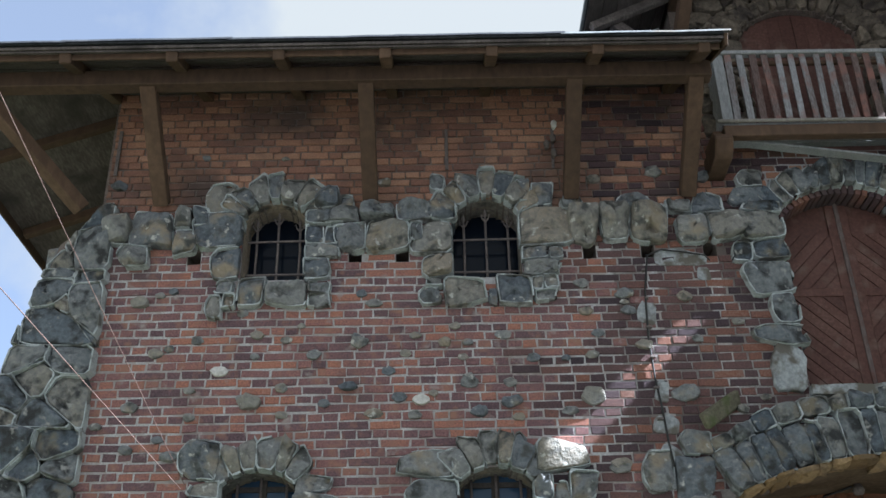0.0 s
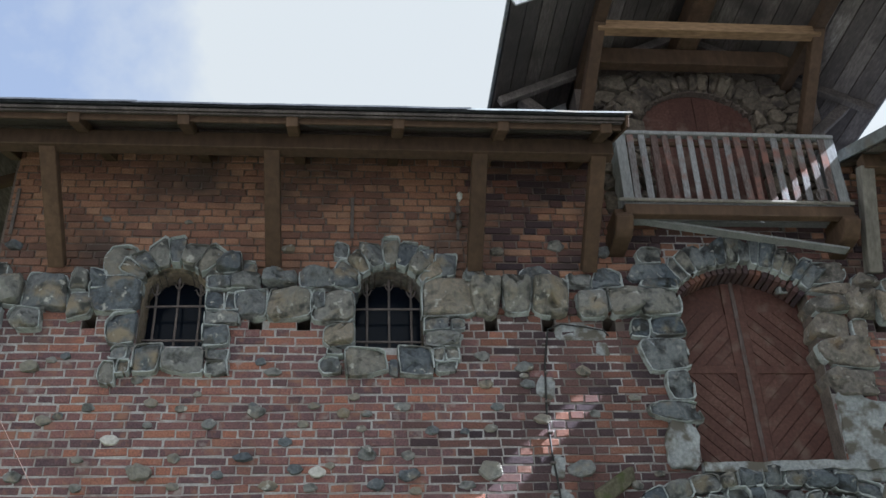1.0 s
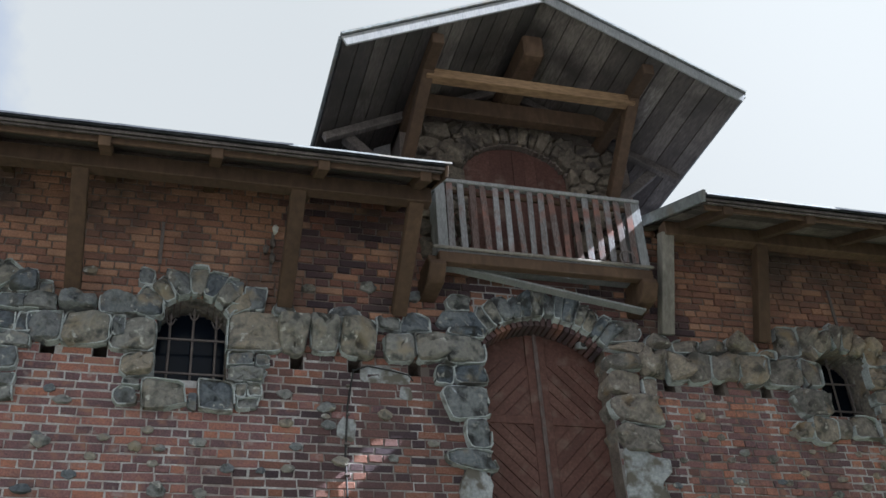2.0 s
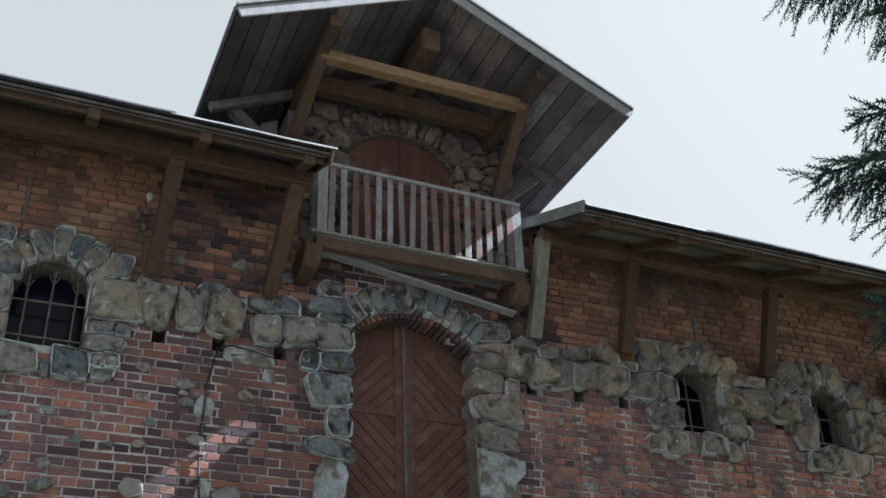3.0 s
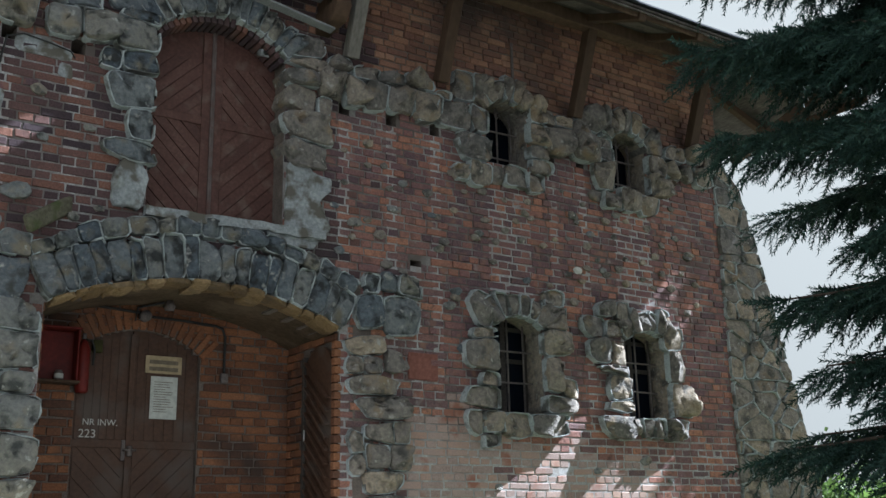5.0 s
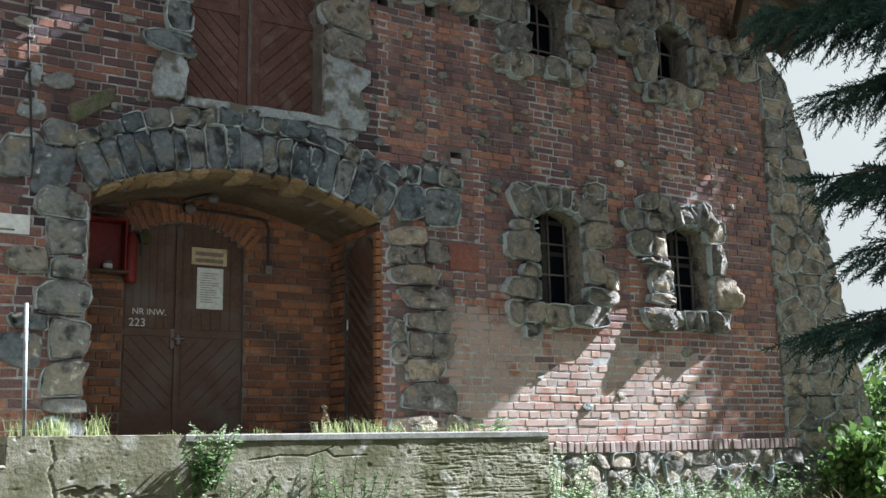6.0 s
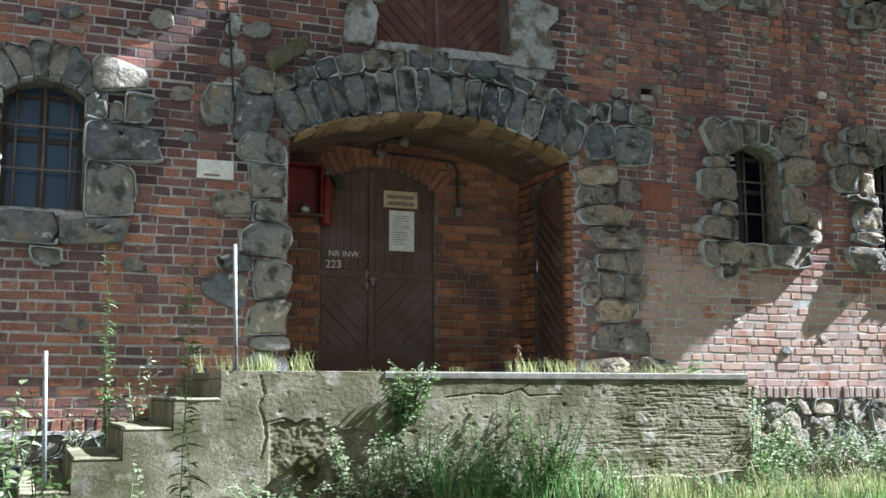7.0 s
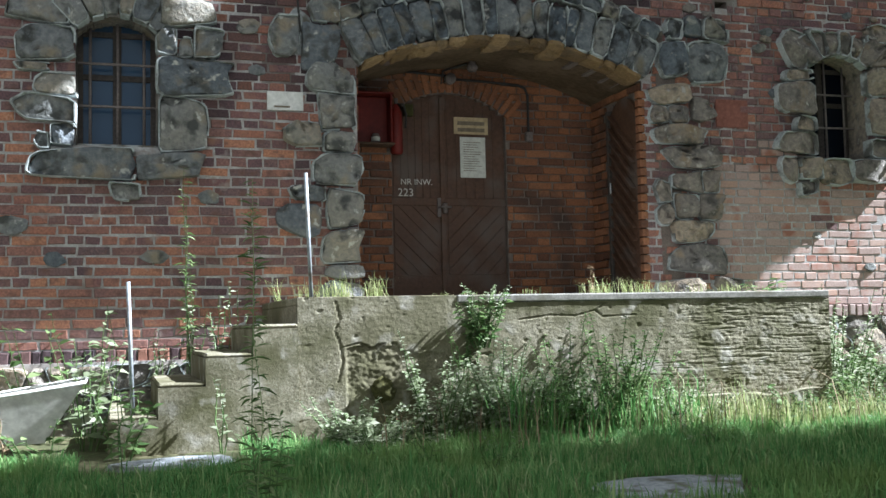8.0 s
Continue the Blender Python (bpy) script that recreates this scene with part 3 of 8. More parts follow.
def sheet_axis(dense_lo, dense_hi, step, far):
    inner = list(np.arange(dense_lo, dense_hi + step / 2, step))
    outer = [2 ** k * step for k in range(1, 16) if 2 ** k * step < far]
    return [dense_lo - o for o in reversed(outer)] + inner + [dense_hi + o for o in outer]


xs, ys = sheet_axis(-8, 14, 0.4, 3000), sheet_axis(-12, 10, 0.4, 3000)
piece("ground", [(x, y, ground_height(x, y)) for y in ys for x in xs],
      [(j * len(xs) + i, j * len(xs) + i + 1, (j + 1) * len(xs) + i + 1, (j + 1) * len(xs) + i) for j in range(len(ys) - 1) for i in range(len(xs) - 1)],
      soil_mat, None, "grassy earth ground in front of the old building", True, category="ground", kind="structure")

# ---- the front wall: openings ----
MID = 2.05                      # the building is laid out evenly to both sides of this line
LEFT_END, RIGHT_END = -5.35, 9.45
COURSE, PLINTH = 0.0855, 1.36
WALL_TOP, BACK = 8.06, 7.0
FLOOR = 1.46


def arch_z(x, xc, half, spring, rise):
    radius = (half * half + rise * rise) / (2 * rise)
    return spring + rise - radius + math.sqrt(max(0.0, radius * radius - (x - xc) ** 2))


# middle, half width, sill, springing, rise
UPPER_WINDOWS = [(-3.595, 0.31, 5.79, 6.46, 0.2), (-1.515, 0.335, 5.78, 6.46, 0.2), (5.68, 0.31, 5.8, 6.44, 0.18), (7.66, 0.32, 5.82, 6.44, 0.18)]
LOWER_WINDOWS = [(-3.6, 0.33, 2.8, 3.78, 0.13), (-1.515, 0.33, 2.8, 3.78, 0.13), (5.73, 0.345, 2.87, 3.84, 0.14), (7.75, 0.35, 2.89, 3.84, 0.14)]
PORCH = (1.99, 1.44, FLOOR - 0.06, 3.6, 0.33)
LOFT = (2.08, 0.70, 4.56, 6.42, 0.3)
TOWER_DOOR = (2.01, 0.68, 7.17, 8.63, 0.44)
HOLES = [-4.37, -2.8, -2.34, -0.51, 0.06, 0.67, 3.48, 4.07, 4.65, 6.36, 6.84, 8.32]
HOLE_Z = (5.965, 6.12)
OPENINGS = UPPER_WINDOWS + LOWER_WINDOWS + [PORCH, LOFT]


def gaps_at(x, tower=False):
    """The stretches of height that are open in the wall at x."""
    out = []
    for xc, half, sill, spring, rise in OPENINGS + [TOWER_DOOR]:
        if abs(x - xc) < half:
            out.append((sill, arch_z(x, xc, half, spring, rise)))
    for h in HOLES:
        if abs(x - h) < 0.065:
            out.append(HOLE_Z)
    if abs(x - 4.37) < 0.07:
        out.append((4.40, 4.47))
    return sorted(out)


def columns(x0, x1, y0, y1, top, bottom=0.2):
    """The wall as upright strips of masonry with the openings left out."""
    cuts = {x0, x1, *(v for v in (MID - 1.42, MID + 1.42) if x0 < v < x1)}
    for xc, half, *_ in OPENINGS + [TOWER_DOOR]:
        for i in range(17):
            cuts.add(xc + half * math.cos(math.pi * i / 16))
    for h in HOLES:
        cuts |= {h - 0.065, h + 0.065}
    cuts |= {4.30, 4.44}
    cuts = sorted(c for c in cuts if x0 <= c <= x1)
    verts, faces = [], []
    for a, b in zip(cuts, cuts[1:]):
        if b - a < 1e-4:
            continue
        m = (a + b) / 2
        roof = top(m)
        z = bottom
        spans = []
        for lo, hi in gaps_at(m):
            if lo > z:
                spans.append((z, lo, lo))
            z = hi
        if roof > z:
            spans.append((z, roof, roof))
        for lo, hi, _ in spans:
            f = len(verts)
            verts += [(a, y0, lo), (b, y0, lo), (b, y1, lo), (a, y1, lo), (a, y0, hi), (b, y0, hi), (b, y1, hi), (a, y1, hi)]
            faces += [(f, f + 1, f + 5, f + 4), (f + 2, f + 3, f + 7, f + 6), (f + 3, f, f + 4, f + 7), (f + 1, f + 2, f + 6, f + 5),
                      (f, f + 3, f + 2, f + 1), (f + 4, f + 5, f + 6, f + 7)]
    return verts, faces


def wall_top(x):
    return 9.84 - 0.49 * abs(x - 1.895) if abs(x - MID) < 1.42 else WALL_TOP


wall_front = piece("wall_front", *columns(LEFT_END, RIGHT_END, 0.0185, 0.48, wall_top), dark_mortar_mat, None,
                   "old red brick front wall with pale joints and set-in field stones", category="wall", kind="structure")
piece("mortar_bed", *columns(LEFT_END, -0.3, 0.007, 0.018, lambda x: 6.1), mortar_mat, wall_front, "pale mortar in the joints")
piece("mortar_bed", *columns(-0.3, 3.4, 0.007, 0.018, lambda x: 3.4), mortar_mat, wall_front, "pale mortar in the joints")
piece("mortar_bed", *columns(-0.3, 3.4, 0.008, 0.018, lambda x: 6.1, 3.4), worn_mortar_mat, wall_front, "weathered greyish mortar in the joints")
piece("mortar_bed", *columns(3.4, RIGHT_END, 0.004, 0.018, lambda x: 2.72), mortar_mat, wall_front, "pale flush mortar in the joints")
piece("mortar_bed", *columns(3.4, RIGHT_END, 0.008, 0.018, lambda x: 6.1, 2.72), worn_mortar_mat, wall_front, "weathered greyish mortar in the joints")
box("wall_left", (LEFT_END, 0.48, 0.2), (LEFT_END + 0.45, BACK, WALL_TOP), mortar_mat, None, "brick gable wall of the building", 0.0, category="wall", kind="structure")
box("wall_right", (RIGHT_END - 0.45, 0.48, 0.2), (RIGHT_END, BACK, WALL_TOP), mortar_mat, None, "brick gable wall of the building", 0.0, category="wall", kind="structure")
box("wall_back", (LEFT_END, BACK, 0.2), (RIGHT_END, BACK + 0.4, WALL_TOP), mortar_mat, None, "brick rear wall of the building", 0.0, category="wall", kind="structure")
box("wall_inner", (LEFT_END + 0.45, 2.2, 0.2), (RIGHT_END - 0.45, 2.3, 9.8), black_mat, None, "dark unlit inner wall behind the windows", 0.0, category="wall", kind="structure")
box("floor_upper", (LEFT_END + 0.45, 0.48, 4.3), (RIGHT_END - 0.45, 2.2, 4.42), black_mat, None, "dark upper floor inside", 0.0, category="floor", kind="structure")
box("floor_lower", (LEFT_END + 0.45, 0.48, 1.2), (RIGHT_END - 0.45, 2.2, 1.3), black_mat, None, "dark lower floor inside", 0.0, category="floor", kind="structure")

# ---- roofs ----
EAVE_Y, EAVE_Z, SLOPE = -1.5, 7.425, 0.42
SIDE_EAVE_L, SIDE_EAVE_R = -6.95, 11.05


def roof_z(y):
    return EAVE_Z + SLOPE * (y - EAVE_Y)


def wing_roof(name, x0, x1, hip_left, label):
    """Mono-pitch slope with a hipped outer end, overhanging eaves, rafters, boards, purlin and zinc edge."""
    roof = base(name, ((x0 + x1) / 2, 0, WALL_TOP), label=label, category="roof", kind="structure")
    run = 4.2
    ex, ix = (x0, x1) if hip_left else (x1, x0)        # outer and inner end
    s = 1 if hip_left else -1
    for part_name, lift, mat in (("boarding", 0.0, soffit_board_mat), ("felt_cover", 0.035, felt_mat)):
        t = 0.03
        lo = [(ex, EAVE_Y, roof_z(EAVE_Y)), (ix, EAVE_Y, roof_z(EAVE_Y)), (ix, EAVE_Y + run, roof_z(EAVE_Y + run)), (ex + s * run, EAVE_Y + run, roof_z(EAVE_Y + run)),
              (ex + s * run, 8.0 - 2.7, roof_z(EAVE_Y + run)), (ex, 8.0, roof_z(EAVE_Y))]
        if part_name == "felt_cover":
            lo = [(x - s * 0.02 if i in (0, 5) else x, y - 0.03 if i < 2 else y, z) for i, (x, y, z) in enumerate(lo)]
        verts = [(x, y, z + lift) for x, y, z in lo] + [(x, y, z + lift + t) for x, y, z in lo]
        faces = [(0, 1, 2, 3), (0, 3, 4, 5), (6, 9, 8, 7), (6, 11, 10, 9), (0, 6, 7, 1), (1, 7, 8, 2), (2, 8, 9, 3), (3, 9, 10, 4), (4, 10, 11, 5), (5, 11, 6, 0)]
        piece(part_name, verts, faces, mat, roof)
    return roof


roof_left = wing_roof("roof_left", SIDE_EAVE_L, 0.66, True, "low pitched roof with deep timber eaves and dark felt")
roof_right = wing_roof("roof_right", 3.42, SIDE_EAVE_R, False, "low pitched roof with deep timber eaves and dark felt")


def plank_row(parent, x0, x1, y0, y1, z_of, pitch, along_x=True, lift=-0.028, mat=None, name="board", thick=0.02):
    """Boards on the underside of a slope, side by side, running along x."""
    n = max(1, round((y1 - y0) / pitch))
    for i in range(n):
        a, b = y0 + (y1 - y0) * i / n + 0.004, y0 + (y1 - y0) * (i + 1) / n - 0.004
        dz = lift + rng.uniform(-0.006, 0.002)
        za, zb = z_of(a) + dz, z_of(b) + dz
        verts = [(x0, a, za), (x1, a, za), (x1, b, zb), (x0, b, zb)]
        verts += [(x, y, z + thick) for x, y, z in verts]
        piece(name, verts, [(0, 3, 2, 1), (4, 5, 6, 7), (0, 1, 5, 4), (1, 2, 6, 5), (2, 3, 7, 6), (3, 0, 4, 7)], mat or soffit_board_mat, parent)


for roof, x0, x1, posts, outer in ((roof_left, -6.6, 0.64, (-4.72, -2.65, -0.66, 0.5), -1), (roof_right, 3.46, 10.7, (3.5, 4.68, 6.7, 8.78), 1)):
    plank_row(roof, x0, x1, EAVE_Y + 0.02, 0.0, roof_z, 0.17)
    # purlin under the rafters, carried by braces
    py, pz = (-1.0, 7.43) if outer < 0 else (-0.5, 7.7)
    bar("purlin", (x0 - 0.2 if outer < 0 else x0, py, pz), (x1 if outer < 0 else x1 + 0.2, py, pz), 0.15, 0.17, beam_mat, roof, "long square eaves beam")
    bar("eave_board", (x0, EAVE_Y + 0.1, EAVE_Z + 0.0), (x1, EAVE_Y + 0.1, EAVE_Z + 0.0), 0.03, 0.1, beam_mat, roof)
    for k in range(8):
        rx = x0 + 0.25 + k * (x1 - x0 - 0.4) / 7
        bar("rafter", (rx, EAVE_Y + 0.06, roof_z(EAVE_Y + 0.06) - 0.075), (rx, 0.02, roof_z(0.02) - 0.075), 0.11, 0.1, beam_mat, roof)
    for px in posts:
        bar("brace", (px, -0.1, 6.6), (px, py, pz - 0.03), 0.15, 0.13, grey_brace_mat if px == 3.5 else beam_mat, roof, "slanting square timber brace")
    cx = LEFT_END if outer < 0 else RIGHT_END
    bar("corner_brace", (cx - 0.15 * -outer, -0.12, 6.55), (cx + outer * 1.05, -1.0, 7.45), 0.15, 0.13, beam_mat, roof, "slanting square timber brace")
    sx = SIDE_EAVE_L if outer < 0 else SIDE_EAVE_R
    for k in range(5):
        yy = 0.3 + 1.5 * k
        bar("rafter", (sx - outer * 0.05, yy, EAVE_Z - 0.05), (cx, yy, EAVE_Z + 0.5), 0.1, 0.1, beam_mat, roof)
    box("side_eave_board", (min(sx, sx - outer * 0.03), EAVE_Y + 0.1, EAVE_Z - 0.12), (max(sx, sx - outer * 0.03), 7.6, EAVE_Z - 0.004), beam_mat, roof, bevel=0.004)
    # zinc edge in overlapping lengths, a little uneven
    n = 5
    for k in range(n):
        a, b = x0 - 0.3 + (x1 + 0.34 - x0) * k / n, x0 - 0.3 + (x1 + 0.34 - x0) * (k + 1) / n + 0.04
        if outer > 0:
            a, b = x0 - 0.04 + (x1 + 0.34 - x0) * k / n, x0 - 0.04 + (x1 + 0.34 - x0) * (k + 1) / n + 0.04
        h = 0.006 * (k % 2)
        mat = zinc_mat if (k == (n - 1 if outer < 0 else 0)) else felt_mat
        verts = []
        for i in range(7):
            u = a + (b - a) * i / 6
            w = 0.008 * noise.noise((u * 2.2, k, 1.0))
            verts += [(u, EAVE_Y - 0.06, EAVE_Z + 0.035 + w + h), (u, EAVE_Y - 0.055, EAVE_Z + 0.058 + w + h), (u, EAVE_Y + 0.25, roof_z(EAVE_Y + 0.25) + 0.062 + h)]
        faces = []
        for i in range(6):
            q = 3 * i
            faces += [(q, q + 3, q + 4, q + 1), (q + 1, q + 4, q + 5, q + 2)]
        piece("edge_strip", verts, faces, mat, roof, "thin zinc eaves strip")

bar("end_fascia", (3.4, EAVE_Y - 0.04, EAVE_Z + 0.03), (3.4, 0.0, roof_z(0.0) + 0.03), 0.03, 0.13, zinc_mat, roof_right, "dull zinc roof end strip", bevel=0.004)
bar("end_fascia", (0.68, EAVE_Y - 0.0, EAVE_Z - 0.01), (0.68, 0.0, roof_z(0.0) - 0.01), 0.03, 0.12, beam_mat, roof_left, bevel=0.004)

# ---- tower over the middle ----
TC, TOWER_EAVE, TOWER_FRONT, TOWER_RISE, TOWER_HALF = 1.895, 8.82, -1.6, 1.07, 2.225


def tower_z(x):
    return TOWER_EAVE + TOWER_RISE * (1 - abs(x - TC) / TOWER_HALF)


roof_tower = base("roof_tower", (TC, 0, 9.9), label="gabled tower roof with wide weathered board eaves", category="roof", kind="structure")
for side in (-1, 1):
    edge = TC + side * TOWER_HALF
    for nm, lift, mat, over in (("boarding", 0.0, soffit_board_mat, 0.0), ("felt_cover", 0.035, felt_mat, 0.03)):
        e = edge + side * over
        lo = [(TC, TOWER_FRONT - over, TOWER_EAVE + TOWER_RISE), (e, TOWER_FRONT - over, TOWER_EAVE - over * 0.45), (e, 5.5, TOWER_EAVE - over * 0.45), (TC, 5.5, TOWER_EAVE + TOWER_RISE)]
        verts = [(x, y, z + lift) for x, y, z in lo] + [(x, y, z + lift + 0.03) for x, y, z in lo]
        piece(nm, verts, [(0, 1, 2, 3), (7, 6, 5, 4), (0, 4, 5, 1), (1, 5, 6, 2), (2, 6, 7, 3), (3, 7, 4, 0)], mat, roof_tower)
    # soffit boards run front to back
    n = 13
    for i in range(n):
        a, b = TC + side * TOWER_HALF * (i + 0.03) / n, TC + side * TOWER_HALF * (i + 0.97) / n
        f, dz = TOWER_FRONT + rng.uniform(-0.01, 0.05), -0.028 + rng.uniform(-0.008, 0.002)
        za, zb = tower_z(a) + dz, tower_z(b) + dz
        verts = [(a, f, za), (b, f, zb), (b, 1.6, zb), (a, 1.6, za)]
        verts += [(x, y, z + 0.022) for x, y, z in verts]
        piece("board", verts, [(0, 3, 2, 1), (4, 5, 6, 7), (0, 1, 5, 4), (1, 2, 6, 5), (2, 3, 7, 6), (3, 0, 4, 7)], soffit_board_mat, roof_tower)
    # barge board and zinc verge
    bar("barge_board", (TC, TOWER_FRONT - 0.015, TOWER_EAVE + TOWER_RISE - 0.03), (edge, TOWER_FRONT - 0.015, TOWER_EAVE - 0.03), 0.025, 0.13, grey_wood_mat, roof_tower, "split grey barge board")
    bar("verge_strip", (TC, TOWER_FRONT - 0.03, TOWER_EAVE + TOWER_RISE + 0.06), (edge + side * 0.03, TOWER_FRONT - 0.03, TOWER_EAVE + 0.045), 0.05, 0.03, zinc_mat, roof_tower, "thin zinc verge strip", bevel=0.003)
    bar("eave_strip", (edge + side * 0.03, TOWER_FRONT, TOWER_EAVE + 0.03), (edge + side * 0.03, 5.5, TOWER_EAVE + 0.03), 0.03, 0.05, zinc_mat, roof_tower, "thin zinc eaves strip", bevel=0.003)
    for k in (2.3,):
        fy = TOWER_FRONT + 0.12 + 0.6 * k
        bar("rafter", (TC, fy, TOWER_EAVE + TOWER_RISE - 0.09), (edge - side * 0.06, fy, TOWER_EAVE - 0.06), 0.09, 0.1, soffit_board_mat, roof_tower)
    # side purlin carried by an upright and a raking strut
    wx = TC + side * 1.2
    bar("purlin", (wx, TOWER_FRONT + 0.1, tower_z(wx) - 0.17), (wx, 1.5, tower_z(wx) - 0.17), 0.13, 0.14, beam_mat, roof_tower)
    bar("strut", (wx + side * 0.06, -0.08, 8.4), (wx, -1.05, tower_z(wx) - 0.2), 0.14, 0.13, beam_mat, roof_tower, "square timber roof strut", up=(1, 0, 0))
    bar("side_strut", (wx + side * 0.16, 0.02, 8.4), (wx + side * 0.7, 0.02, tower_z(wx + side * 0.7) - 0.08), 0.12, 0.13, soffit_board_mat, roof_tower, "raking timber strut", up=(0, 1, 0))
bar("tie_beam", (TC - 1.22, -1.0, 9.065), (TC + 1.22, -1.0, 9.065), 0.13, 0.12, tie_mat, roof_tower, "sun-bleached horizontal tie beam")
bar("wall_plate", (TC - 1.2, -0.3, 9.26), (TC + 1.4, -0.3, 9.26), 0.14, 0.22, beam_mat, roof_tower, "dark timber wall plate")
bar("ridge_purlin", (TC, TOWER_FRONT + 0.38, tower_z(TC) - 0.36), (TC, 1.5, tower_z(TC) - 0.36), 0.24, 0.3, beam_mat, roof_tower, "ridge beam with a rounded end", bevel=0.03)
for side in (-1, 1):
    box("tower_wall_left" if side < 0 else "tower_wall_right", (MID + side * 1.42 - 0.2, 0.48, WALL_TOP - 0.3), (MID + side * 1.42 + 0.2, 5, 9.55), mortar_mat, None,
        "side wall of the tower above the roof", 0.0, category="wall", kind="structure")

# ---- stone surrounds ----
def grille(parent, xc, half, sill, spring, rise, y, uprights, levels, spears):
    """Forged window guard: upright rods, cross rods at the given shares of the height, split tips."""
    for i in range(uprights):
        x = xc - half + 2 * half * (i + 0.5) / uprights + rng.uniform(-0.012, 0.012)
        top = arch_z(x, xc, half, spring, rise) + (0.02 if not spears else -0.03)
        tube("upright_rod", [(x, y, sill - 0.02), (x + rng.uniform(-0.008, 0.008), y, (sill + top) / 2), (x, y, top)], 0.0125, iron_mat, parent)
        if spears:
            verts, faces = [], []
            for side in (-1, 1):
                tube_into(verts, faces, [(x, y - 0.012, top - 0.13), (x + side * 0.03, y - 0.014, top - 0.09), (x + side * 0.045, y - 0.014, top - 0.045), (x + side * 0.06, y - 0.014, top - 0.06)], [0.008, 0.008, 0.006, 0.003], 5)
            tube_into(verts, faces, [(x, y - 0.002, top - 0.06), (x, y - 0.002, top - 0.03), (x, y - 0.002, top + 0.03)], [0.012, 0.022, 0.004], 5)
            piece("spearhead", verts, faces, iron_mat, parent)
    for share in levels:
        z = sill + (spring + rise * 0.5 - sill) * share + rng.uniform(-0.01, 0.01)
        bar("cross_rod", (xc - half, y - 0.014, z), (xc + half, y - 0.014, z + rng.uniform(-0.012, 0.012)), 0.02, 0.02, iron_mat, parent, bevel=0.004)


def reveal(parent, xc, half, sill, spring, rise, deep, mat):
    """Stone underside and cheeks of an opening, a little uneven."""
    n, rows = 14, 5
    outline = [(xc - half, sill), (xc - half, (sill + spring) / 2), (xc - half, spring)]
    outline += [(xc - half + 2 * half * i / n, arch_z(xc - half + 2 * half * i / n, xc, half, spring, rise)) for i in range(1, n)]
    outline += [(xc + half, spring), (xc + half, (sill + spring) / 2), (xc + half, sill)]
    verts, faces = [], []
    mz = (sill + spring) / 2
    for r in range(rows):
        y = 0.0 + deep * r / (rows - 1)
        for x, z in outline:
            k = 0.006 + 0.008 * noise.noise((x * 9, y * 9, z * 9))
            verts.append((x + (k if x < xc - 0.6 * half else -k if x > xc + 0.6 * half else 0), y, z - (k if z > mz else 0)))
    m = len(outline)
    for r in range(rows - 1):
        for k in range(m - 1):
            a = r * m + k
            faces.append((a, a + 1, a + m + 1, a + m))
    ring = len(verts)
    verts += [((x - xc) * 1.03 + xc, y, (z - mz) * 1.02 + mz) for x, y, z in verts]
    faces += [tuple(v + ring for v in f[::-1]) for f in faces]
    return piece("reveal", verts, faces, mat, parent, "rough stone reveal", True)


